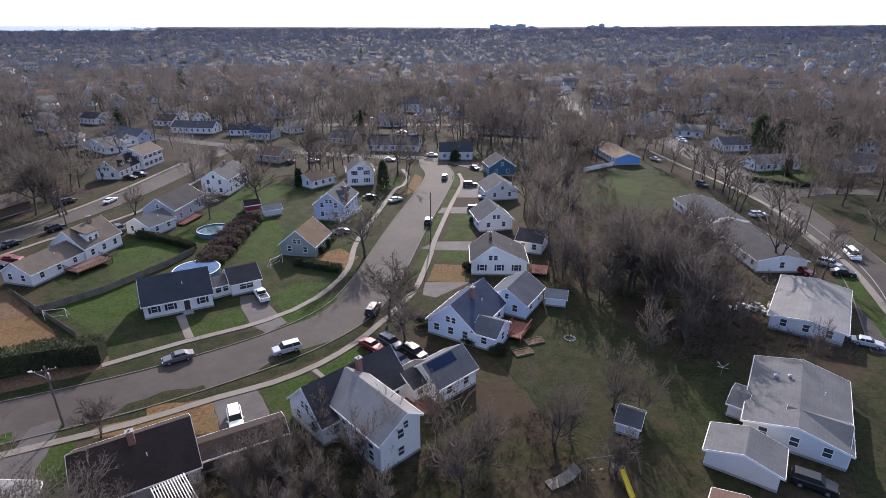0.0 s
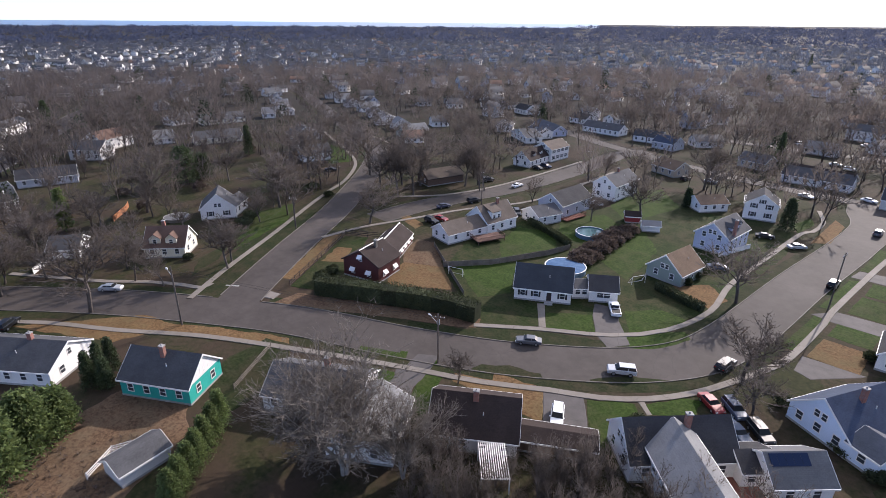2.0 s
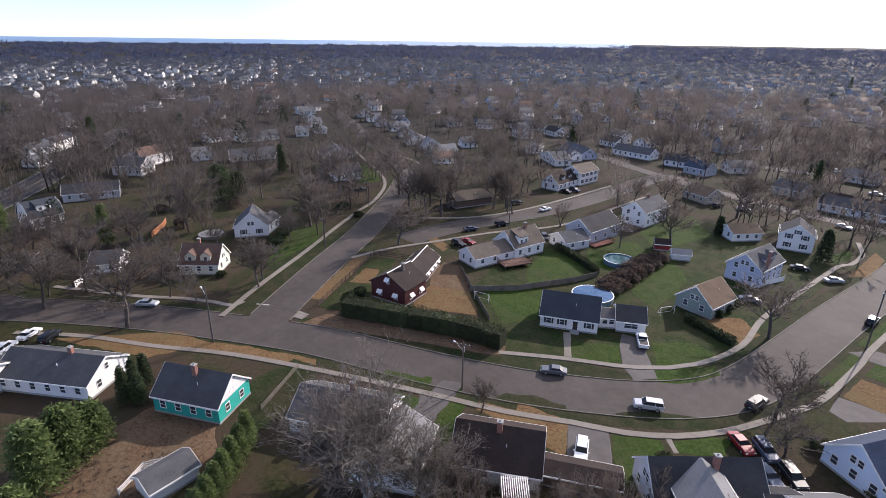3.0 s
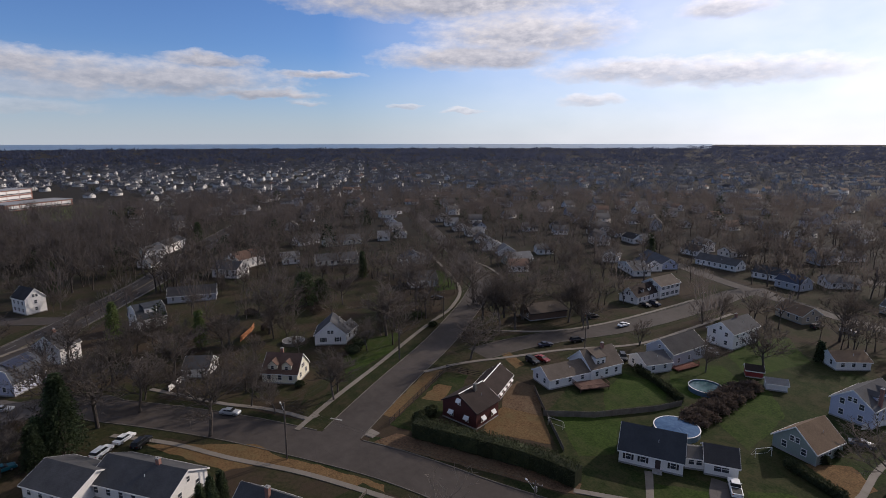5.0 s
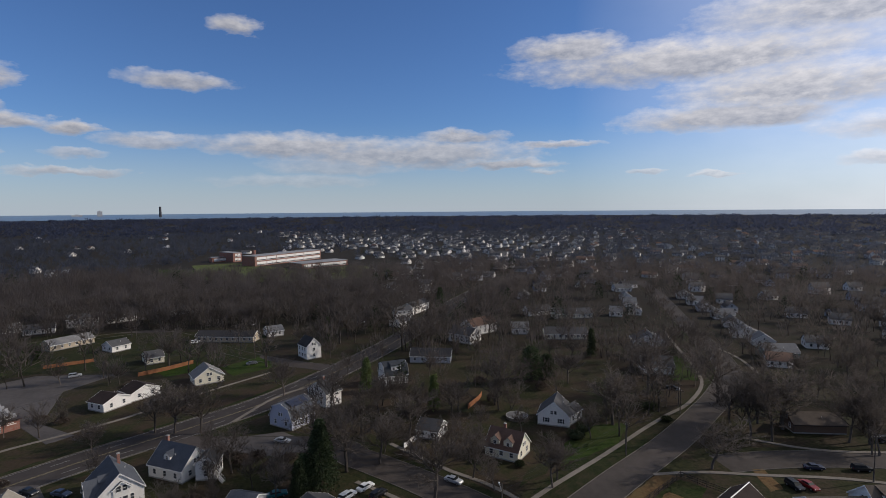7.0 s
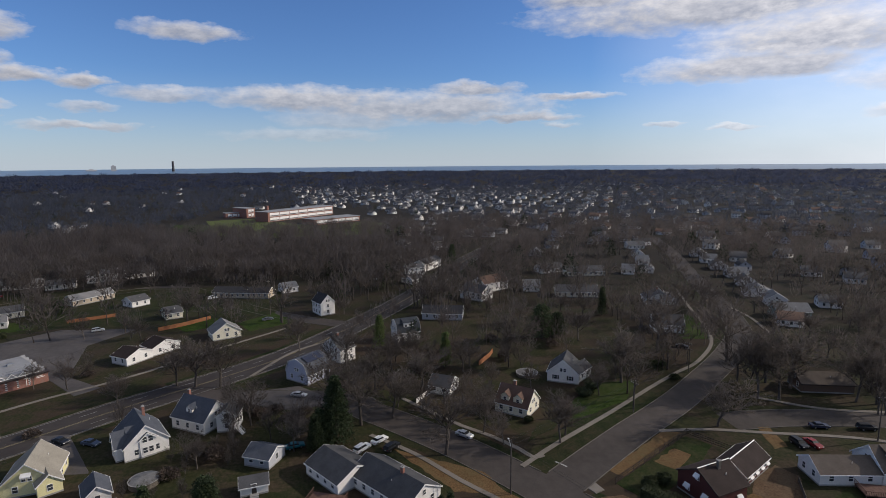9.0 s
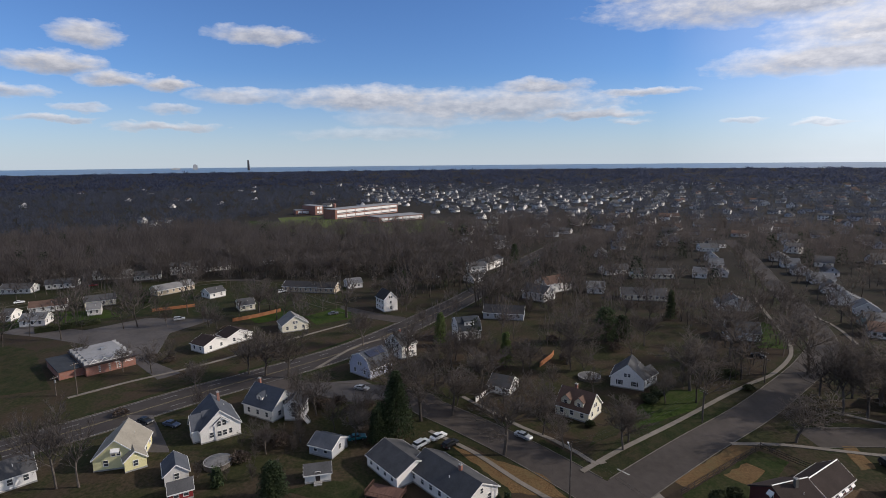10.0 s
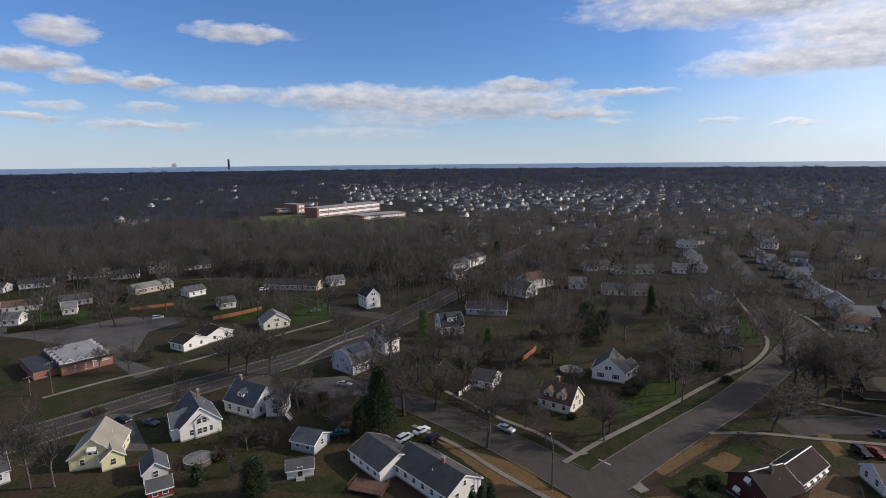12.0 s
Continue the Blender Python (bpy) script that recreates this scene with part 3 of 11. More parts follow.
def child(name, data, parent, m, label=""):
    ob = new(name, data)
    ob.parent = parent
    ob.matrix_basis = m
    if label:
        ob["label"] = label
    return ob


def add_window(parent, m, w=0.95, h=1.35, shutters=False):
    fr, pane, sh = window_data(w, h, shutters)
    win = child("window", fr, parent, m)
    child("pane", pane, win, Matrix())
    if sh:
        for s in (-1, 1):
            child("shutter", sh, win, Matrix.Translation((s * (w / 2 + 0.32), 0, 0)))
    return win


def add_awning(win, w):
    """A white sloping awning over the upper half of a window."""
    bm = bmesh.new()
    out = [(-0.07, 1.45), (-0.75, 0.75), (-0.75, 0.60), (-0.70, 0.60), (-0.69, 0.73), (-0.07, 1.36)]
    prism(bm, out, -w / 2 - 0.25, w / 2 + 0.25)
    return part("awning", bm, M_TRIM, win, "white metal window awning")


def roof_profile(kind, d, eave, rise, off):
    if kind == "gambrel":
        return [(-d / 2, eave), (-d * 0.36, eave + rise * 0.68), (off, eave + rise), (d * 0.36, eave + rise * 0.68), (d / 2, eave)]
    if kind == "shed":
        return [(-d / 2, eave), (d / 2, eave + rise)]
    return [(-d / 2, eave), (off, eave + rise), (d / 2, eave)]


def roof_slab(bm, prof, x0, x1, over, thick, lift=0.0):
    """A folded slab over the profile, drawn out along x, with eaves that reach past the walls."""
    (ya, za), (yb, zb) = prof[0], prof[1]
    k = over / math.hypot(yb - ya, zb - za)
    first = (ya - (yb - ya) * k, za - (zb - za) * k)
    (ya, za), (yb, zb) = prof[-1], prof[-2]
    k = over / math.hypot(yb - ya, zb - za)
    last = (ya - (yb - ya) * k, za - (zb - za) * k)
    line = [first] + list(prof[1:-1]) + [last]
    low = [(y, z + 0.02 + lift) for y, z in line]
    top = [(y, z + 0.02 + lift + thick) for y, z in line]
    prism(bm, low + top[::-1], x0, x1)
    return line


def walls_with(parent, sub, w, d, eave, prof, faces, n_long, n_end, storeys, shutters, door, win_w, awnings=False):
    """Windows, doors and attic windows on the four sides."""
    for side in faces:
        long_side = side in "fb"
        length = w if long_side else d
        n = n_long if long_side else n_end
        turn = {"f": 0, "b": 180, "l": -90, "r": 90}[side]
        dist = d / 2 if long_side else w / 2
        base = sub @ Matrix.Rotation(radians(turn), 4, "Z") @ Matrix.Translation((0, -dist, 0))
        for s in range(storeys):
            z = 1.15 + s * 2.65
            if z + 1.2 > eave + (0 if long_side else 1.2):
                z = max(0.9, eave - 1.55)
            for i in range(n):
                x = ((i + 0.5) / n - 0.5) * (length - 0.8)
                if door and s == 0 and long_side and side == door and i == n // 2:
                    bm = bmesh.new()
                    box(bm, -0.5, -0.05, 0.42, 0.5, 0.04, 2.5)
                    dr = part("door", bm, M_DOOR, parent, "dark painted front door")
                    dr.matrix_basis = base @ Matrix.Translation((x, 0, 0))
                    bm = bmesh.new()
                    for x0, x1, z0, z1 in ((-0.62, -0.5, 0.42, 2.62), (0.5, 0.62, 0.42, 2.62), (-0.5, 0.5, 2.5, 2.62)):
                        box(bm, x0, -0.08, z0, x1, 0.03, z1)
                    part("door_frame", bm, M_TRIM, dr)
                    bm = bmesh.new()
                    box(bm, -0.9, -1.0, 0, 0.9, 0, 0.40)
                    box(bm, -0.9, -1.35, 0, 0.9, -1.0, 0.20)
                    part("step", bm, M_FOUND, dr)
                    continue
                win = add_window(parent, base @ Matrix.Translation((x, 0, z)), win_w, 1.3, shutters)
                if awnings:
                    add_awning(win, win_w)
        if not long_side and max(z for y, z in prof) - eave > 2.2:
            top = max(z for y, z in prof)
            yr = [y for y, z in prof if z == top][0]
            x = (yr if side == "r" else -yr) * 0.9
            for dx in ((-0.55, 0.55) if top - eave > 3.1 else (0,)):
                win = add_window(parent, base @ Matrix.Translation((x + dx, 0, eave + 0.35)), 0.75, 1.05, shutters and dx == 0)
                if awnings:
                    add_awning(win, 0.75)


def body(parent, x, y, rot, w, d, eave, rise, roof, wall, kind="gable", off=0.0, windows="fblr", n_long=None, n_end=None, storeys=1, shutters=False, door="", win_w=0.95, over=0.4, trim=True, floor=0.0, prof=None, awnings=False):
    """One block of a house under its own roof; the ridge runs along its x."""
    sub = pose(x, y, floor, 0, 0, rot)
    prof = prof or roof_profile(kind, d, eave, rise, off)
    bm = bmesh.new()
    prism(bm, [(-d / 2, 0.0)] + prof + [(d / 2, 0.0)], -w / 2, w / 2)
    wl = part("wall", bm, WALLS[wall], parent)
    wl.matrix_basis = sub
    bm = bmesh.new()
    line = roof_slab(bm, prof, -w / 2 - 0.28, w / 2 + 0.28, over, 0.14)
    rf = part("roof", bm, ROOFS[roof], parent)
    rf.matrix_basis = sub
    if trim:
        bm = bmesh.new()
        for s in (-1, 1):
            xa, xb = sorted((s * (w / 2 + 0.285), s * (w / 2 + 0.33)))
            low = [(yy, zz - 0.14) for yy, zz in line]
            top = [(yy, zz + 0.165) for yy, zz in line]
            prism(bm, low + top[::-1], xa, xb)
        for yy, zz in (line[0], line[-1]):
            s = 1 if yy > 0 else -1
            box(bm, -w / 2 - 0.27, yy - 0.005 * s, zz - 0.12, w / 2 + 0.27, yy + 0.1 * s, zz + 0.12)
        part("gutter_trim", bm, M_TRIM if trim is True else trim, rf)
    bm = bmesh.new()
    box(bm, -w / 2 - 0.04, -d / 2 - 0.04, -0.1, w / 2 + 0.04, d / 2 + 0.04, 0.35)
    fd = part("foundation", bm, M_FOUND, wl)
    if windows:
        walls_with(parent, sub, w, d, eave, prof, windows, n_long or max(2, int(w / 3.0)), n_end or max(1, int(d / 3.6)), storeys, shutters, door, win_w, awnings)
    return (parent, sub), rf, prof


def ridge_height(prof, y):
    for (ya, za), (yb, zb) in zip(prof, prof[1:]):
        if ya <= y <= yb:
            return za + (zb - za) * (y - ya) / (yb - ya)
    return prof[0][1]


def chimney(at, prof, x, y, size=0.75, up=1.2, mat=None):
    z = ridge_height(prof, y)
    top = max(zz for yy, zz in prof)
    bm = bmesh.new()
    box(bm, x - size / 2, y - size * 0.4, z - 0.7, x + size / 2, y + size * 0.4, max(z, top) + up)
    ch = part("chimney", bm, mat or M_CHIM, at[0], "brick chimney with a pale cap")
    ch.matrix_basis = at[1]
    bm = bmesh.new()
    t = max(z, top) + up
    box(bm, x - size / 2 - 0.07, y - size * 0.4 - 0.07, t + 0.002, x + size / 2 + 0.07, y + size * 0.4 + 0.07, t + 0.13)
    tube(bm, (x, y, t + 0.13), (x, y, t + 0.38), 0.13, 0.11, 8)
    part("chimney_cap", bm, M_FOUND, ch)
    return ch


def vent_pipe(at, prof, x, y):
    z = ridge_height(prof, y)
    bm = bmesh.new()
    tube(bm, (x, y, z - 0.1), (x, y, z + 0.65), 0.06, 0.06, 6)
    vp = part("vent_pipe", bm, M_TRIM, at[0])
    vp.matrix_basis = at[1]
    return vp


def dormer(at, prof, x, side, wall, roof, width=1.6, shed=False):
    """A dormer on one slope: side -1 is the front slope, 1 the back one."""
    d2 = abs(prof[0][0])
    eave, top = prof[0][1], max(z for y, z in prof)
    slope = (top - eave) / d2
    y0 = side * d2 * (0.84 if width > 2.5 else 0.72)
    z0 = ridge_height(prof, y0)
    h = min(1.9 if width > 2.5 else 1.5, (top - z0) * 0.85)
    yb = side * max(0.1, d2 - (z0 + h - eave) / slope - 0.3)
    bm = bmesh.new()
    if shed:
        box(bm, x - width / 2, min(y0, yb), z0 - 0.5, x + width / 2, max(y0, yb), z0 + h)
        dm = part("dormer", bm, WALLS[wall], at[0])
        dm.matrix_basis = at[1]
        bm = bmesh.new()
        z1, z2 = z0 + h, top + 0.02
        vs = [bm.verts.new((xx, yy, zz + t)) for t in (0, 0.14) for xx, yy, zz in ((x - width / 2 - 0.2, y0 + side * 0.3, z1 - 0.02), (x + width / 2 + 0.2, y0 + side * 0.3, z1 - 0.02), (x + width / 2 + 0.2, 0, z2), (x - width / 2 - 0.2, 0, z2))]
        for f in ((0, 1, 2, 3), (4, 5, 6, 7), (0, 1, 5, 4), (1, 2, 6, 5), (2, 3, 7, 6), (3, 0, 4, 7)):
            bm.faces.new([vs[i] for i in f])
        part("dormer_roof", bm, ROOFS[roof], dm)
    else:
        g = width * 0.42
        out = [(x - width / 2, z0 - 0.5), (x - width / 2, z0 + h * 0.75), (x, z0 + h * 0.75 + g), (x + width / 2, z0 + h * 0.75), (x + width / 2, z0 - 0.5)]
        yy0, yy1 = y0, side * 0.05
        a = [bm.verts.new((u, yy0, v)) for u, v in out]
        b = [bm.verts.new((u, yb if v < z0 + h else yb, v)) for u, v in out]
        bm.faces.new(a)
        bm.faces.new(b[::-1])
        for i in range(5):
            bm.faces.new((a[i], b[i], b[(i + 1) % 5], a[(i + 1) % 5]))
        dm = part("dormer", bm, WALLS[wall], at[0])
        dm.matrix_basis = at[1]
        bm = bmesh.new()
        o2 = [(x - width / 2 - 0.2, z0 + h * 0.75 - 0.17), (x, z0 + h * 0.75 + g), (x + width / 2 + 0.2, z0 + h * 0.75 - 0.17)]
        ring = [(u, v + 0.01) for u, v in o2] + [(u, v + 0.13) for u, v in o2[::-1]]
        yy = y0 + side * 0.25
        a = [bm.verts.new((u, yy, v)) for u, v in ring]
        b = [bm.verts.new((u, yb * 0.6, v)) for u, v in ring]
        bm.faces.new(a)
        bm.faces.new(b[::-1])
        for i in range(6):
            bm.faces.new((a[i], b[i], b[(i + 1) % 6], a[(i + 1) % 6]))
        part("dormer_roof", bm, ROOFS[roof], dm)
    fr, pane, sh = window_data(0.8, 0.95, False)
    turn = Matrix.Rotation(radians(0 if side < 0 else 180), 4, "Z")
    n = max(1, int(width / 1.7))
    for i in range(n):
        xx = x + ((i + 0.5) / n - 0.5) * width
        child("dormer_window", fr, dm, Matrix.Translation((xx, y0, z0 + 0.12)) @ turn)
        child("dormer_pane", pane, dm, Matrix.Translation((xx, y0, z0 + 0.12)) @ turn)
    return dm


def house(x, y, rot, w, d, eave=2.9, rise=2.8, wall="white", roof="greyroof", label="", chim=None, dormers=(), pipes=((0.2, 0.5),), name="house", category="house", group="", chim_mat=None, **kw):
    """A house of one block; wings are added to it with wing()."""
    h = thing(name, x, y, 0, rot, label, category, group)
    at, rf, prof = body(h, 0, 0, 0, w, d, eave, rise, roof, wall, **kw)
    if chim:
        chimney(at, prof, chim[0] * w / 2, chim[1] * d / 2, mat=chim_mat)
    for dx, side, wid, shed in dormers:
        dormer(at, prof, dx * w / 2, side, wall, roof, wid, shed)
    for a, b in pipes:
        vent_pipe(at, prof, a * w / 2, -b * d / 2)
    return h


def wing(h, x, y, rot, w, d, eave=2.7, rise=1.8, wall="white", roof="greyroof", chim=None, dormers=(), **kw):
    """A wing at a place of the plan, joined to house h."""
    q = h.matrix_basis.inverted() @ pose(x, y, 0, 0, 0, rot)
    e = q.to_euler()
    at, rf, prof = body(h, q.translation.x, q.translation.y, math.degrees(e.z), w, d, eave, rise, roof, wall, **kw)
    if chim:
        chimney(at, prof, chim[0] * w / 2, chim[1] * d / 2)
    for dx, side, wid, shed in dormers:
        dormer(at, prof, dx * w / 2, side, wall, roof, wid, shed)
    return at, prof

# ---- plants ----
def add_tube(V, F, p, q, r0, r1, n):
    d = (q - p).normalized()
    u = d.orthogonal().normalized()
    v = d.cross(u)
    k = len(V)
    for c, r in ((p, r0), (q, r1)):
        for i in range(n):
            a = 2 * math.pi * i / n
            V.append(c + (u * math.cos(a) + v * math.sin(a)) * r)
    for i in range(n):
        j = (i + 1) % n
        F.append((k + i, k + j, k + n + j, k + n + i))


def add_ribbon(V, F, p, q, w, rnd):
    d = (q - p)
    u = d.cross(Vector((rnd.uniform(-1, 1), rnd.uniform(-1, 1), rnd.uniform(-1, 1))))
    if u.length < 1e-6:
        return
    u = u.normalized() * w / 2
    k = len(V)
    V += [p - u, p + u, q]
    F.append((k, k + 1, k + 2))


def add_blade(V, F, p, q, w0, w1, rnd):
    """A thin tapered strip between two points."""
    u = (q - p).cross(Vector((rnd.uniform(-1, 1), rnd.uniform(-1, 1), rnd.uniform(-1, 1))))
    if u.length < 1e-6:
        return
    u.normalize()
    k = len(V)
    V += [p - u * w0 / 2, p + u * w0 / 2, q + u * w1 / 2, q - u * w1 / 2]
    F.append((k, k + 1, k + 2, k + 3))


def bare_tree_data(seed, height=13.0, fine=1, spread=1.0, twig=0.045, vase=0.5, stems=1, ratio=0.8, stout=0.020):
    """Trunk and bare crown of a leafless tree: rising limbs that fork into branches and fine upswept twigs."""
    rnd = random.Random(seed)
    TV, TF, CV, CF = [], [], [], []
    seg = {2: (4, 5, 4, 2, 1), 1: (4, 4, 3, 2, 1), 0: (4, 3, 2, 1, 1), -1: (3, 2, 1, 1, 1)}[fine]
    kids = {2: (2, 2, 2, 3, 0), 1: (2, 2, 2, 2, 0), 0: (2, 2, 2, 3, 0), -1: (2, 2, 2, 2, 0)}[fine]

    def side_way(d, deg, az, up):
        e = d.orthogonal().normalized()
        e.rotate(Matrix.Rotation(az, 3, d))
        e = d * math.cos(radians(deg)) + e * math.sin(radians(deg))
        e.z += up
        return e.normalized()

    def draw(p, q, ra, rb, lev):
        if lev == 0:
            add_tube(TV, TF, p, q, ra, rb, 7 if fine >= 0 else 4)
        elif lev == 1:
            add_tube(*((TV, TF) if fine > 0 else (CV, CF)), p, q, ra, rb, 5 if fine > 0 else 3)
        elif lev == 2 and fine > 1:
            add_tube(TV, TF, p, q, max(ra, 0.05), max(rb, 0.03), 3)
        elif lev == 2:
            add_blade(CV, CF, p, q, max(2 * ra, twig * 1.8), max(2 * rb, twig * 1.3), rnd)
        else:
            add_ribbon(CV, CF, p, q + (q - p) * 0.12, twig * (1.4 if lev == 3 else 1.0), rnd)

    def limb(p, d, length, r, lev):
        n = seg[lev]
        az = rnd.uniform(0, 6.283)
        wob, lift = (0.05, 0.13, 0.16, 0.18, 0.2)[lev], (0.0, 0.09, 0.10, 0.08, 0.06)[lev]
        for s in range(n):
            d = (d + Vector((rnd.gauss(0, wob), rnd.gauss(0, wob), rnd.gauss(0, wob * 0.6) + lift))).normalized()
            q = p + d * (length / n)
            taper = 0.4 if lev == 0 else 0.72
            ra, rb = r * (1 - taper * s / n), r * (1 - taper * (s + 1) / n)
            draw(p, q, ra * (1.3 if lev == 0 and s == 0 else 1), rb, lev)
            if lev < 4 and not (lev == 0 and s < (1 if vase > 0.6 else 2)):
                for c in range(kids[lev]):
                    az += 2.4 + rnd.uniform(-0.4, 0.4)
                    ang = rnd.uniform(34, 58) if lev == 0 else rnd.uniform(26, 52)
                    if lev == 0:
                        part_len = height * rnd.uniform(0.30, 0.46) * spread * (1 - 0.08 * s)
                    else:
                        part_len = length * rnd.uniform(0.40, 0.66) * (1.15 - 0.45 * (s + 1) / n)
                    limb(q, side_way(d, ang, az, 0.10), part_len, max(rb * rnd.uniform(0.45, 0.65), 0.012), lev + 1)
            p = q
        if lev == 0:
            for c in range(3):
                limb(p, side_way(d, rnd.uniform(10, 26), c * 2.1 + rnd.uniform(0, 1), 0.1), height * rnd.uniform(0.34, 0.48), r * 0.45, 1)
        elif lev < 3:
            for c in range(2):
                limb(p, side_way(d, rnd.uniform(8, 24), rnd.uniform(0, 6.28), 0.05), length * rnd.uniform(0.4, 0.55), max(r * 0.3, 0.012), lev + 1)

    for k in range(stems):
        d0 = side_way(Vector((0, 0, 1)), rnd.uniform(1, 5) if stems == 1 else rnd.uniform(8, 22), k * 6.283 / stems + rnd.uniform(0, 1), 0)
        off = 0.3 * (stems > 1)
        limb(Vector((rnd.uniform(-off, off), rnd.uniform(-off, off), -0.15)), d0, height * (0.40 if stems == 1 else 0.30), height * stout / stems ** 0.4, 0)
    top = max(v.z for v in CV)
    k = height / top
    reach = sorted(math.hypot(v.x, v.y) for v in CV)[int(len(CV) * 0.93)] * k
    wide = k * ratio * height / (2 * reach)
    for L in (TV, CV):
        for i, v in enumerate(L):
            f = k + (wide - k) * min(max(v.z * k / (height * 0.25), 0), 1)
            L[i] = Vector((v.x * f, v.y * f, v.z * k))
    return (TV, TF), (CV, CF)


def to_mesh(name, VF, mat, smooth=False):
    me = bpy.data.meshes.new(name)
    me.from_pydata([tuple(v) for v in VF[0]], [], VF[1])
    me.materials.append(mat)
    me.update()
    return me


TREES = {}


def make_tree(key, seed, bark, twigs, **kw):
    t, c = bare_tree_data(seed, **kw)
    TREES[key] = (to_mesh("trunk", t, bark), to_mesh("crown", c, twigs), kw.get("height", 13.0))


for i in range(5):
    make_tree(("near", i), 11 + i, M_BARK, M_TWIG, height=13.0, fine=1, spread=(1.0, 0.85, 1.1, 0.9, 1.0)[i], twig=0.075, ratio=(0.92, 0.78, 1.0, 0.84, 0.9)[i], stout=0.019)
for i in range(2):
    make_tree(("hero", i), 31 + i, M_PALEBARK, M_PALETWIG, height=20.0, fine=1, spread=0.8, twig=0.062, vase=0.8, stems=3, ratio=(0.82, 0.7)[i], stout=0.019)
for i in range(3):
    make_tree(("brush", i), 51 + i, M_BARK, M_TWIG, height=10.0, fine=0, spread=0.7, twig=0.06, vase=0.8, stems=2, ratio=0.5, stout=0.014)
for i in range(6):
    make_tree(("mid", i), 71 + i, M_BARK, M_TWIG, height=13.0, fine=0, spread=(1.0, 0.8, 1.1, 0.9, 1.0, 0.75)[i], twig=0.085, ratio=(0.85, 0.7, 0.9, 0.75, 0.8, 0.66)[i])


def leafless(x, y, h=12.0, kind="near", v=0, rot=0.0, label="leafless tree with a spreading grey-brown crown", wide=1.0, group=""):
    tm, cm, h0 = TREES[(kind, v)]
    ob = thing("tree", x, y, 0, rot, label, "tree", group)
    k = h / h0
    ob.scale = (k * wide, k * wide, k)
    child("trunk", tm, ob, Matrix())
    child("crown", cm, ob, Matrix())
    return ob


def sprays(rnd, V, F, p, out, size, n):
    """Small leaf sprays round a point, tilted outwards."""
    for i in range(n):
        c = p + Vector((rnd.gauss(0, 1), rnd.gauss(0, 1), rnd.gauss(0, 0.7))) * size * 0.7
        d = (out + Vector((rnd.gauss(0, 0.5), rnd.gauss(0, 0.5), rnd.gauss(0, 0.5)))).normalized()
        u = d.orthogonal().normalized()
        u.rotate(Matrix.Rotation(rnd.uniform(0, 6.28), 3, d))
        k = len(V)
        V += [c - u * size * 0.5, c + u * size * 0.5, c + (d + Vector((0, 0, rnd.uniform(-0.3, 0.3)))) * size * rnd.uniform(0.8, 1.5)]
        F.append((k, k + 1, k + 2))


def conifer_data(seed, height, radius, droop=0.25, size=0.45, n=420, power=0.9):
    rnd = random.Random(seed)
    TV, TF, V, F = [], [], [], []
    add_tube(TV, TF, Vector((0, 0, -0.1)), Vector((0, 0, height * 0.95)), height * 0.018, 0.02, 6)
    for i in range(n):
        z = height * (0.06 + 0.94 * (i / n) ** 0.85)
        a = i * 2.399 + rnd.uniform(-0.4, 0.4)
        rr = radius * (1 - z / height) ** power * rnd.uniform(0.72, 1.12) + 0.08
        out = Vector((math.cos(a), math.sin(a), -droop))
        for k in range(3):
            f = (0.45, 0.75, 1.0)[k]
            sprays(rnd, V, F, Vector((math.cos(a) * rr * f, math.sin(a) * rr * f, z - droop * rr * f + 0.2)), out, size * (1.1 - 0.3 * k), 2)
    return (TV, TF), (V, F)


def bush_data(seed, rx, ry, h, size=0.28, n=500, flat=False):
    """A rounded or clipped shrub of leaf sprays with an uneven skin."""
    rnd = random.Random(seed)
    V, F = [], []
    for i in range(n):
        if flat:
            u, v = rnd.uniform(-1, 1), rnd.uniform(-1, 1)
            side = rnd.random()
            if side < 0.42:
                p, o = Vector((u * rx, v * ry, h * rnd.uniform(0.93, 1.05))), Vector((0, 0, 1))
            elif side < 0.86:
                s = rnd.choice((-1, 1))
                p, o = Vector((u * rx, s * ry, rnd.uniform(0.05, h))), Vector((0, s, 0.4))
            else:
                s = rnd.choice((-1, 1))
                p, o = Vector((s * rx, v * ry, rnd.uniform(0.05, h))), Vector((s, 0, 0.4))
            p += Vector((0, 0, 0.14 * math.sin(p.x * 1.7) * (p.z / h)))
        else:
            a, b = rnd.uniform(0, 6.283), math.acos(rnd.uniform(-0.15, 1))
            o = Vector((math.cos(a) * math.sin(b), math.sin(a) * math.sin(b), math.cos(b)))
            k = rnd.uniform(0.82, 1.08) * (1 + 0.12 * math.sin(a * 3 + seed))
            p = Vector((o.x * rx * k, o.y * ry * k, max(0.05, h * 0.45 + o.z * h * 0.55 * k)))
        sprays(rnd, V, F, p, o, size, 3)
    return V, F


def core(bm_rx, ry, h):
    bm = bmesh.new()
    bmesh.ops.create_icosphere(bm, subdivisions=2, radius=1.0)
    for v in bm.verts:
        v.co = Vector((v.co.x * bm_rx * 0.84, v.co.y * ry * 0.84, h * 0.45 + v.co.z * h * 0.46))
    return bm


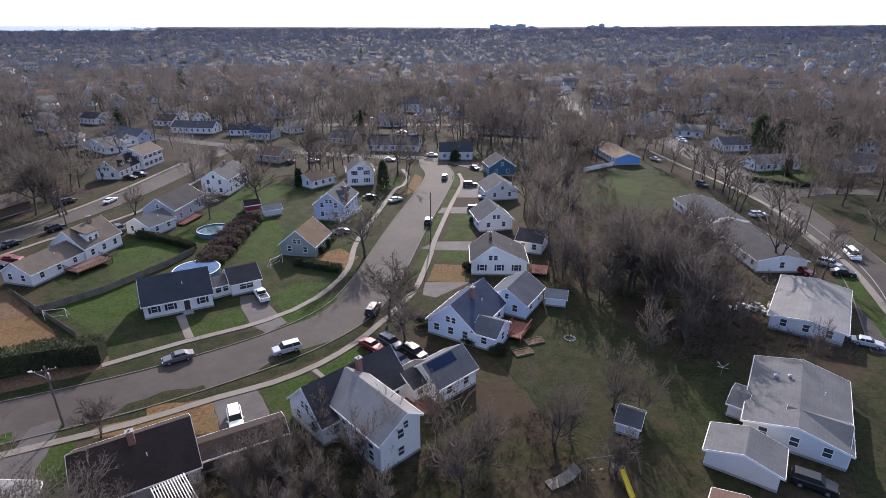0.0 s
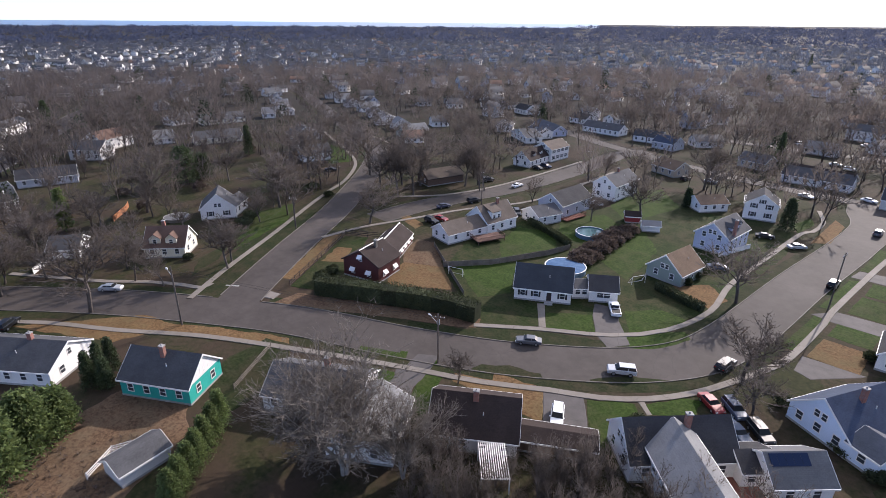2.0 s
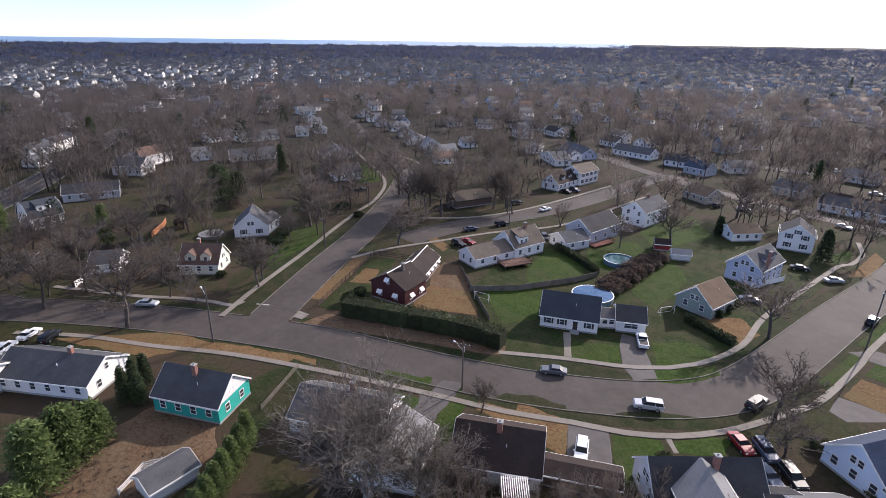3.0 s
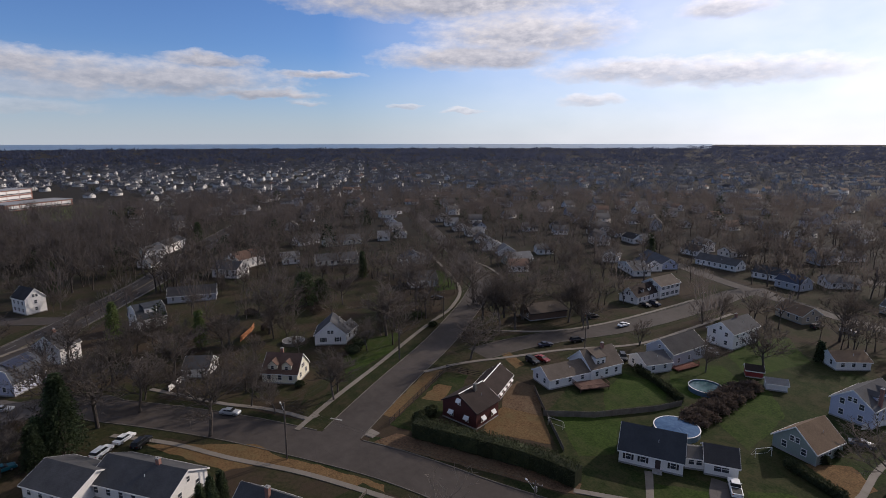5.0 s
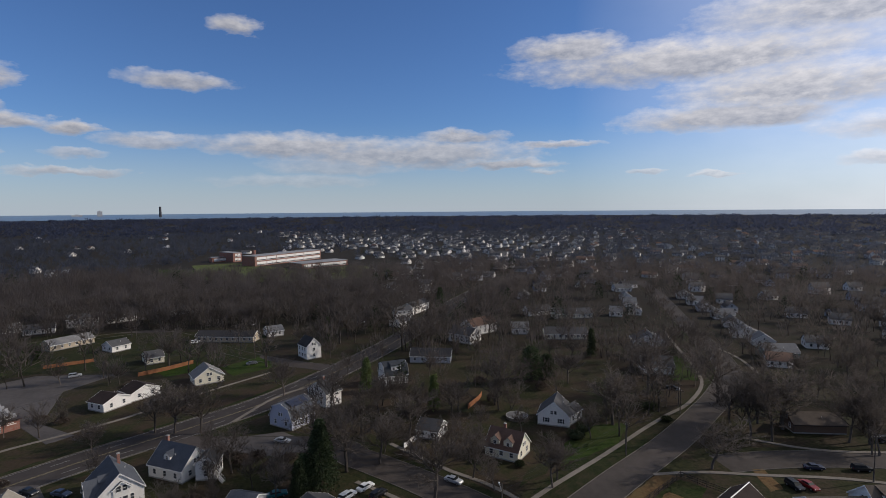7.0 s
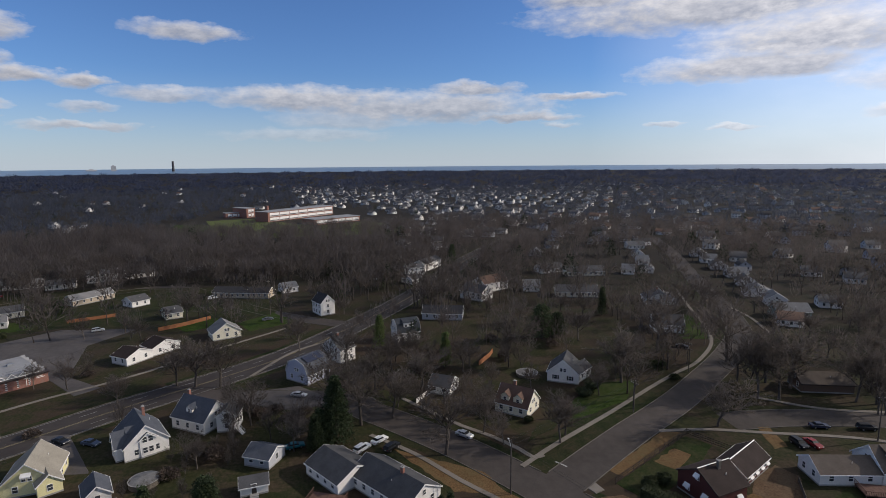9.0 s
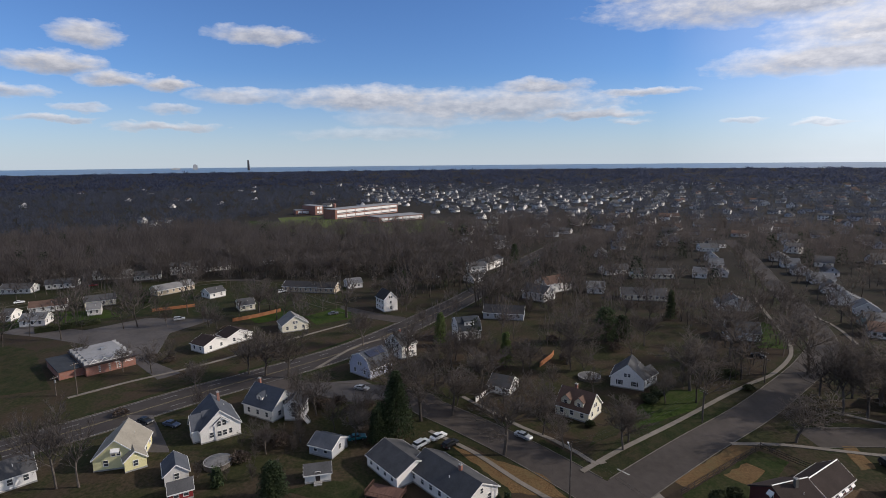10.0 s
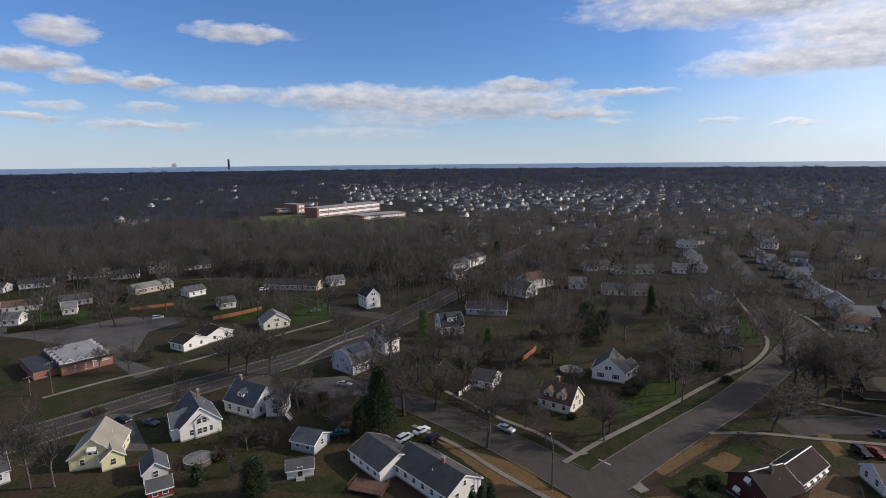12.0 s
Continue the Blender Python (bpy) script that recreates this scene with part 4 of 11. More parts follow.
def evergreen(x, y, h=9.0, radius=2.2, seed=1, mat=None, label="dark green conical evergreen tree", droop=0.25, size=0.45, n=420, power=0.9):
    key = ("conifer", seed, round(h / radius, 1), mat.name if mat else "", power, n)
    if key not in _shared:
        t, c = conifer_data(seed, h, radius, droop, size, n, power)
        _shared[key] = (to_mesh("trunk", t, M_BARK), to_mesh("crown", c, mat or M_NEEDLE), h)
    tm, cm, h0 = _shared[key]
    ob = thing("evergreen_tree", x, y, 0, seed * 40, label, "evergreen tree")
    ob.scale = (h / h0,) * 3
    child("trunk", tm, ob, Matrix())
    child("crown", cm, ob, Matrix())
    return ob


def bush(x, y, rx=1.2, ry=1.2, h=1.5, rot=0.0, mat=None, label="rounded evergreen shrub", n=260, size=0.26, flat=False, name="shrub", category="shrub"):
    mat = mat or M_YEW
    ob = thing(name, x, y, 0, rot, label, category)
    V, F = bush_data(int(abs(x * 3 + y)), rx, ry, h, size, n, flat)
    mesh_ob("foliage", V, F, mat, ob)
    if flat:
        bm = bmesh.new()
        box(bm, -rx * 0.97, -ry * 0.8, -0.05, rx * 0.97, ry * 0.8, h * 0.93)
        part("stem_mass", bm, mat, ob)
    elif mat is not M_BRUSH:
        part("stem_mass", core(rx, ry, h), mat, ob)
    return ob


def hedge(points, width=1.4, h=2.2, label="tall dark clipped evergreen hedge", mat=None):
    """A hedge along a line, in one piece."""
    line = smooth_line(points, 3.0)
    mid = line[len(line) // 2]
    ob = thing("hedge", mid.x, mid.y, 0, 0, label, "hedge")
    V, F = [], []
    rnd = random.Random(5)
    core_v, core_f = [], []
    for i in range(len(line) - 1):
        a, b = line[i] - mid, line[i + 1] - mid
        t = (b - a).normalized()
        s = Vector((-t.y, t.x))
        step = (b - a).length
        hh = h * (1 + 0.05 * math.sin(i * 1.9))
        for k in range(int(step * 95)):
            f = rnd.random()
            base = a.lerp(b, f)
            r = rnd.random()
            if r < 0.36:
                off, z, o = rnd.uniform(-1, 1) * width / 2, hh * rnd.uniform(0.92, 1.07), Vector((0, 0, 1))
            else:
                sg = 1 if r < 0.68 else -1
                off, z = sg * width / 2 * rnd.uniform(0.85, 1.1), rnd.uniform(0.05, hh)
                o = Vector((s.x * sg, s.y * sg, 0.5))
            sprays(rnd, V, F, Vector((base.x + s.x * off, base.y + s.y * off, z)), o, 0.25, 2)
        k = len(core_v)
        for q in (a, b):
            for off, z in ((-0.42, -0.05), (-0.40, h * 0.92), (0.40, h * 0.92), (0.42, -0.05)):
                core_v.append((q.x + s.x * off * width, q.y + s.y * off * width, z))
        core_f += [(k, k + 1, k + 5, k + 4), (k + 1, k + 2, k + 6, k + 5), (k + 2, k + 3, k + 7, k + 6), (k, k + 3, k + 2, k + 1), (k + 4, k + 5, k + 6, k + 7)]
    mesh_ob("foliage", V, F, mat or M_YEW, ob)
    mesh_ob("stem_mass", core_v, core_f, mat or M_YEW, ob)
    return ob


def brush_patch(points, n, h=2.0, seed=1, label="tangle of dry leafless brush", mat=None, name="undergrowth"):
    """Loose dry stems over an area given by its outline."""
    rnd = random.Random(seed)
    xs, ys = [p[0] for p in points], [p[1] for p in points]

    def inside(x, y):
        c = False
        for (xa, ya), (xb, yb) in zip(points, points[1:] + points[:1]):
            if (ya > y) != (yb > y) and x < (xb - xa) * (y - ya) / (yb - ya) + xa:
                c = not c
        return c
    V, F = [], []
    made = 0
    while made < n:
        x, y = rnd.uniform(min(xs), max(xs)), rnd.uniform(min(ys), max(ys))
        if not inside(x, y):
            continue
        made += 1
        b = Vector((x, y, 0))
        for k in range(7):
            q = b + Vector((rnd.gauss(0, 0.55), rnd.gauss(0, 0.55), rnd.uniform(0.4, 1.0))) * h * 0.8
            add_ribbon(V, F, b, q, 0.07, rnd)
            for j in range(2):
                m = b.lerp(q, rnd.uniform(0.4, 0.9))
                add_ribbon(V, F, m, m + Vector((rnd.gauss(0, 0.5), rnd.gauss(0, 0.5), rnd.uniform(0.1, 0.7))) * h * 0.45, 0.05, rnd)
    return tagged(mesh_ob(name, V, F, mat or M_BRUSH), label, "undergrowth", kind="stuff")

# ---- cars and street furniture ----
M_TYRE = plain("tyre_rubber", (0.018, 0.018, 0.018), rough=0.8)
M_RIM = plain("alloy_rim", (0.45, 0.45, 0.46), rough=0.35, metal=0.8)
M_CARGLASS = plain("car_glass", (0.010, 0.012, 0.014), rough=0.3, spec=0.25)
M_LAMP = plain("headlamp_glass", (0.7, 0.7, 0.68), rough=0.15)
M_TAIL = plain("tail_lamp", (0.30, 0.02, 0.02), rough=0.2)
M_PLATE = plain("number_plate", (0.6, 0.6, 0.58), rough=0.5)
M_STEEL = plain("galvanised_steel", (0.34, 0.35, 0.36), rough=0.45, metal=0.6)
PAINTS = {k: plain(k + "_car_paint", c, rough=0.4, coat=0.12, metal=m * 0.3) for k, c, m in (
    ("silver", (0.42, 0.43, 0.44), 0.5), ("white", (0.76, 0.76, 0.75), 0.0), ("black", (0.012, 0.013, 0.016), 0.1), ("navy", (0.018, 0.026, 0.055), 0.2),
    ("red", (0.22, 0.012, 0.014), 0.1), ("grey", (0.11, 0.115, 0.125), 0.4), ("teal", (0.012, 0.14, 0.17), 0.2), ("slate", (0.075, 0.095, 0.14), 0.4))}

# half-lengths and heights: body outline in (x, z), then the glasshouse foot and top
CAR_KINDS = {
    "sedan": dict(L=4.75, W=1.82, body=((-2.37, 0.38), (-2.37, 0.86), (-1.55, 1.00), (0.95, 0.98), (2.15, 0.82), (2.37, 0.62), (2.37, 0.34)), cab=(-1.75, 1.05, -1.05, 0.35, 0.97, 1.44)),
    "suv": dict(L=4.75, W=1.88, body=((-2.37, 0.45), (-2.37, 1.02), (-2.30, 1.10), (0.95, 1.10), (2.20, 0.98), (2.37, 0.75), (2.37, 0.42)), cab=(-2.32, 1.15, -2.05, 0.45, 1.08, 1.72)),
    "van": dict(L=5.4, W=2.0, body=((-2.7, 0.45), (-2.7, 1.15), (-2.65, 1.25), (1.5, 1.25), (2.4, 1.05), (2.7, 0.8), (2.7, 0.42)), cab=(-2.66, 1.75, -2.55, 1.0, 1.23, 2.05)),
    "pickup": dict(L=5.5, W=1.95, body=((-2.75, 0.5), (-2.75, 1.12), (-0.6, 1.12), (1.05, 1.12), (2.55, 1.05), (2.75, 0.8), (2.75, 0.45)), cab=(-0.55, 1.25, -0.35, 0.65, 1.1, 1.80)),
}


def car(x, y, rot, kind="sedan", paint="silver", label="", z=0.02):
    """A parked car; its front looks along its own x."""
    k = CAR_KINDS[kind]
    L, W = k["L"], k["W"]
    ob = thing("car" if kind in ("sedan", "suv") else kind, x, y, z, rot, label, "car" if kind in ("sedan", "suv") else kind)
    paint_m = PAINTS[paint]
    bm = bmesh.new()
    out = k["body"]
    left, right, mid = [], [], []
    n = len(out)
    rows = []
    for yy, grow in ((-W / 2, 0.0), (-W / 2 + 0.10, 0.06), (W / 2 - 0.10, 0.06), (W / 2, 0.0)):
        row = []
        for px_, pz in out:
            s = 1 - 0.035 * (0.06 - grow) / 0.06
            row.append(bm.verts.new((px_ * s, yy, pz + (grow if pz > 0.7 else 0))))
        rows.append(row)
    for a, b in zip(rows, rows[1:]):
        for i in range(n):
            bm.faces.new((a[i], a[(i + 1) % n], b[(i + 1) % n], b[i]))
    bm.faces.new(rows[0])
    bm.faces.new(rows[-1][::-1])
    if kind == "pickup":
        box(bm, -2.6, -W / 2 + 0.16, 1.17, -0.7, W / 2 - 0.16, 1.185, mat=1)
    bd = part("body", bm, [paint_m, M_TYRE], ob)
    x0, x1, t0, t1, z0, z1 = k["cab"]
    w0, w1 = W / 2 - 0.08, W / 2 - 0.26
    bm = bmesh.new()
    lo = [bm.verts.new(p) for p in ((x0, -w0, z0), (x1, -w0, z0), (x1, w0, z0), (x0, w0, z0))]
    hi = [bm.verts.new(p) for p in ((t0, -w1, z1 - 0.05), (t1, -w1, z1 - 0.05), (t1, w1, z1 - 0.05), (t0, w1, z1 - 0.05))]
    for i in range(4):
        bm.faces.new((lo[i], lo[(i + 1) % 4], hi[(i + 1) % 4], hi[i]))
    bm.faces.new(lo[::-1])
    bm.faces.new(hi)
    part("glasshouse", bm, M_CARGLASS, bd, "dark tinted glass")
    bm = bmesh.new()
    box(bm, t0 - 0.06, -w1 - 0.03, z1 - 0.055, t1 + 0.05, w1 + 0.03, z1 + 0.03, 0.03)
    part("roof", bm, paint_m, bd)
    for s in (-1, 1):
        bm = bmesh.new()
        fx = 0.42
        tube(bm, (x0 + (x1 - x0) * fx, s * (w0 + 0.005), z0), (t0 + (t1 - t0) * fx, s * (w1 + 0.005), z1), 0.05, 0.045, 4)
        part("pillar", bm, paint_m, bd)
    wheel_x = (L * 0.29, -L * 0.29)
    for wx in wheel_x:
        for s in (-1, 1):
            wh = tyre_pair(ob, wx, s * (W / 2 - 0.1), 0.34 if kind == "sedan" else 0.37)
    for s in (-1, 1):
        bm = bmesh.new()
        box(bm, L / 2 - 0.16, s * W * 0.36 - 0.2, out[-2][1] - 0.03, L / 2 - 0.012, s * W * 0.36 + 0.2, out[-2][1] + 0.12, 0.02)
        part("headlight", bm, M_LAMP, bd)
        bm = bmesh.new()
        box(bm, -L / 2 - 0.012, s * W * 0.38 - 0.14, out[1][1] - 0.2, -L / 2 + 0.1, s * W * 0.38 + 0.14, out[1][1] - 0.03, 0.02)
        part("tail_light", bm, M_TAIL, bd)
        bm = bmesh.new()
        box(bm, x1 - 0.35, s * (W / 2 + 0.1) - 0.09, z0 + 0.02, x1 - 0.2, s * (W / 2 + 0.1) + 0.09, z0 + 0.15, 0.02)
        part("wing_mirror", bm, paint_m, bd)
    bm = bmesh.new()
    box(bm, -L / 2 - 0.02, -0.16, out[0][1] + 0.22, -L / 2 + 0.02, 0.16, out[0][1] + 0.34)
    part("number_plate", bm, M_PLATE, bd)
    return ob


def tyre_pair(ob, x, y, r):
    key = ("wheel", r)
    if key not in _shared:
        bm = bmesh.new()
        tube(bm, (0, -0.11, 0), (0, 0.11, 0), r, r, 18)
        t = part("wheel", bm, M_TYRE)
        bm = bmesh.new()
        tube(bm, (0, -0.125, 0), (0, 0.125, 0), r * 0.62, r * 0.62, 12)
        q = part("rim", bm, M_RIM)
        _shared[key] = (t.data, q.data)
        bpy.data.objects.remove(t)
        bpy.data.objects.remove(q)
    w = child("wheel", _shared[key][0], ob, Matrix.Translation((x, y, r)))
    child("rim", _shared[key][1], w, Matrix())
    return w


def power_pole(x, y, h=11.0, rot=0.0, lamp=None, lean=0.0, cross=True, transformer=False, label="weathered wooden utility pole with a crossarm"):
    ob = thing("utility_pole", x, y, 0, rot, label, "utility pole")
    bm = bmesh.new()
    tube(bm, (0, 0, -0.2), (lean, 0, h), 0.17, 0.11, 8)
    part("pole", bm, M_WOODPOLE, ob)
    if cross:
        bm = bmesh.new()
        box(bm, lean - 0.06, -1.2, h - 0.75, lean + 0.06, 1.2, h - 0.6)
        part("crossarm", bm, M_WOODPOLE, ob)
        for yy in (-1.1, -0.4, 0.4, 1.1):
            bm = bmesh.new()
            tube(bm, (lean, yy, h - 0.6), (lean, yy, h - 0.4), 0.05, 0.03, 6)
            part("insulator", bm, M_TRIM, ob)
    if transformer:
        bm = bmesh.new()
        tube(bm, (lean + 0.32, 0, h - 2.2), (lean + 0.32, 0, h - 1.3), 0.24, 0.24, 10)
        part("transformer", bm, M_STEEL, ob, "pale grey transformer drum")
    if lamp:
        a = radians(lamp)
        tip = Vector((lean * 0.8 + math.cos(a) * 1.9, math.sin(a) * 1.9, h - 0.9))
        bm = bmesh.new()
        tube(bm, (lean * 0.8, 0, h - 1.9), tip, 0.04, 0.035, 6)
        arm = part("lamp_arm", bm, M_STEEL, ob)
        bm = bmesh.new()
        bmesh.ops.create_icosphere(bm, subdivisions=2, radius=0.3, matrix=Matrix.Translation(tip + Vector((math.cos(a), math.sin(a), 0)) * 0.2) @ Matrix.Rotation(a, 4, "Z") @ Matrix.Diagonal((1.1, 0.55, 0.45, 1)))
        part("lamp_head", bm, M_TRIM, arm)
    return ob


def wires(a, b, za, zb, sag=0.8, offs=(-1.1, 0.4, 1.1), label="thin sagging overhead power lines"):
    a, b = Vector(a), Vector(b)
    t = (b - a).normalized()
    s = Vector((-t.y, t.x))
    ob = thing("power_line", (a.x + b.x) / 2, (a.y + b.y) / 2, 0, 0, label, "power line")
    c = (a + b) / 2
    for o in offs:
        V, F = [], []
        n = 8
        for i in range(n + 1):
            u = i / n
            p = Vector((*(a.lerp(b, u) + s * o - c), za + (zb - za) * u - sag * 4 * u * (1 - u)))
            side = Vector((s.x, s.y, 0))
            V += [p + side * 0.018, p - side * 0.009 + Vector((0, 0, 0.016)), p - side * 0.009 - Vector((0, 0, 0.016))]
            if i:
                k = 3 * i
                F += [(k - 3, k - 2, k + 1, k), (k - 2, k - 1, k + 2, k + 1), (k - 1, k - 3, k, k + 2)]
        mesh_ob("wire", V, F, M_SHUTTER, ob)
    return ob


def fence(points, h=1.8, mat=None, label="", board=True, step=2.4, name="fence"):
    """A fence along corner points: posts, and boards or rails between them."""
    mat = mat or M_WOOD
    p0 = Vector(points[0])
    ob = thing(name, p0.x, p0.y, 0, 0, label, "fence")
    for a, b in zip(points, points[1:]):
        a, b = Vector(a) - p0, Vector(b) - p0
        n = max(1, round((b - a).length / step))
        ang = math.atan2((b - a).y, (b - a).x)
        ln = (b - a).length / n
        key = (name, board, round(h, 2), round(ln, 2), mat.name)
        if key not in _shared:
            bm = bmesh.new()
            box(bm, -0.05, -0.05, -0.1, 0.05, 0.05, h + 0.08)
            post = part("post", bm, mat)
            bm = bmesh.new()
            if board:
                m = max(3, int(ln / 0.2))
                ring = []
                for i in range(m):
                    w = ln / m
                    ring += [(i * w + 0.05 * (i == 0), -0.03), ((i + 0.86) * w, -0.03), ((i + 0.88) * w, -0.012), ((i + 1) * w - 0.05 * (i == m - 1), -0.012)]
                ring += [(ln - 0.05, 0.02), (0.05, 0.02)]
                lo = [bm.verts.new((u, v, 0.05)) for u, v in ring]
                hi = [bm.verts.new((u, v, h)) for u, v in ring]
                bm.faces.new(lo[::-1])
                bm.faces.new(hi)
                for i in range(len(ring)):
                    j = (i + 1) % len(ring)
                    bm.faces.new((lo[i], lo[j], hi[j], hi[i]))
            else:
                box(bm, 0.05, -0.02, -0.07, ln - 0.05, 0.02, 0.07)
            pn = part("panel", bm, mat)
            _shared[key] = (post.data, pn.data)
            bpy.data.objects.remove(post)
            bpy.data.objects.remove(pn)
        for i in range(n):
            q = a.lerp(b, i / n)
            m = pose(q.x, q.y, 0, 0, 0, math.degrees(ang))
            child("post", _shared[key][0], ob, m)
            for z in ((0,) if board else (h * 0.3, h * 0.6, h * 0.9)):
                child("panel" if board else "rail", _shared[key][1], ob, m @ Matrix.Translation((0, 0, z)))
        child("post", _shared[key][0], ob, pose(b.x, b.y, 0, 0, 0, math.degrees(ang)))
    return ob


M_POOLWALL = worn("blue_pool_wall", (0.06, 0.10, 0.14), (0.13, 0.19, 0.25), 0.5, 4, rough=0.5)
M_POOLWATER = plain("pool_water", (0.05, 0.11, 0.11), rough=0.06, spec=0.6)
M_TARP = worn("blue_tarp", (0.030, 0.075, 0.165), (0.070, 0.140, 0.250), 0.5, 3, rough=0.8, spec=0.15)


def pool(x, y, r, h=1.25, cover=False, label=""):
    ob = thing("swimming_pool", x, y, 0, 0, label, "swimming pool")
    bm = bmesh.new()
    n = 28
    for i in range(n):
        a, b = 2 * math.pi * i / n, 2 * math.pi * (i + 1) / n
        vs = []
        for rad, z in ((r, 0), (r, h), (r - 0.06, h), (r - 0.06, 0)):
            vs.append((rad * math.cos(a), rad * math.sin(a), z, rad * math.cos(b), rad * math.sin(b)))
        for p, q in zip(vs, vs[1:]):
            bm.faces.new([bm.verts.new(c) for c in ((p[0], p[1], p[2]), (p[3], p[4], p[2]), (q[3], q[4], q[2]), (q[0], q[1], q[2]))])
    part("pool_wall", bm, M_WOOD if cover == 2 else M_POOLWALL, ob)
    bm = bmesh.new()
    for i in range(n):
        a, b = 2 * math.pi * i / n, 2 * math.pi * (i + 1) / n
        ring = [(rad, z) for rad, z in ((r + 0.08, h + 0.004), (r + 0.08, h + 0.06), (r - 0.14, h + 0.06), (r - 0.14, h + 0.004))]
        for p, q in zip(ring, ring[1:]):
            bm.faces.new([bm.verts.new(c) for c in ((p[0] * math.cos(a), p[0] * math.sin(a), p[1]), (p[0] * math.cos(b), p[0] * math.sin(b), p[1]), (q[0] * math.cos(b), q[0] * math.sin(b), q[1]), (q[0] * math.cos(a), q[0] * math.sin(a), q[1]))])
    part("rim", bm, M_FOUND if cover == 2 else M_TRIM, ob, "pale metal rim")
    bm = bmesh.new()
    rnd = random.Random(4)
    c0 = bm.verts.new((0, 0, h + (0.35 if cover else -0.25)))
    rings = []
    for k in (0.35, 0.7, 1.0):
        rings.append([bm.verts.new((math.cos(2 * math.pi * i / n) * (r - 0.07) * k, math.sin(2 * math.pi * i / n) * (r - 0.07) * k, h + ((0.35 * (1 - k * k) + 0.01 + rnd.uniform(-0.05, 0.05) * (k < 1)) if cover else -0.25))) for i in range(n)])
    for i in range(n):
        j = (i + 1) % n
        bm.faces.new((c0, rings[0][i], rings[0][j]))
        for a, b in zip(rings, rings[1:]):
            bm.faces.new((a[i], b[i], b[j], a[j]))
    part("cover" if cover else "water", bm, (M_TARP if cover == 1 else M_GREYTARP) if cover else M_POOLWATER, ob)
    return ob


def deck(x, y, rot, w, d, h=0.6, mat=None, label="red-brown wooden deck with railings", rail="flr", name="deck"):
    mat = mat or M_DECK
    ob = thing(name, x, y, 0, rot, label, "deck")
    n = max(4, int(w / 0.3))
    bm = bmesh.new()
    box(bm, -0.14, -d / 2, h - 0.05, 0.14, d / 2, h)
    b0 = part("board", bm, mat)
    for i in range(n):
        child("board", b0.data, ob, Matrix.Translation(((i + 0.5) / n * w - w / 2, 0, 0)))
    bpy.data.objects.remove(b0)
    bm = bmesh.new()
    box(bm, -w / 2 + 0.02, -d / 2 + 0.02, h - 0.25, w / 2 - 0.02, d / 2 - 0.02, h - 0.055)
    for sx in (-1, 1):
        for sy in (-1, 1):
            box(bm, sx * (w / 2 - 0.15) - 0.07, sy * (d / 2 - 0.15) - 0.07, -0.05, sx * (w / 2 - 0.15) + 0.07, sy * (d / 2 - 0.15) + 0.07, h - 0.25)
    part("deck_frame", bm, mat, ob)
    for side in rail:
        a, b = {"f": ((-w / 2, -d / 2), (w / 2, -d / 2)), "b": ((-w / 2, d / 2), (w / 2, d / 2)), "l": ((-w / 2, -d / 2), (-w / 2, d / 2)), "r": ((w / 2, -d / 2), (w / 2, d / 2))}[side]
        bm = bmesh.new()
        v = Vector(b) - Vector(a)
        m = int(v.length / 0.3)
        for i in range(m + 1):
            q = Vector(a) + v * i / m
            box(bm, q.x - 0.025, q.y - 0.025, h, q.x + 0.025, q.y + 0.025, h + 0.9)
        box(bm, min(a[0], b[0]) - 0.05, min(a[1], b[1]) - 0.05, h + 0.9, max(a[0], b[0]) + 0.05, max(a[1], b[1]) + 0.05, h + 0.96)
        part("railing", bm, mat, ob)
    return ob


M_YELLOW = plain("yellow_plastic", (0.62, 0.45, 0.03), rough=0.4)
M_JUNK = worn("mixed_scrap", (0.06, 0.07, 0.06), (0.42, 0.44, 0.43), 2.0, 6, spread=0.6)


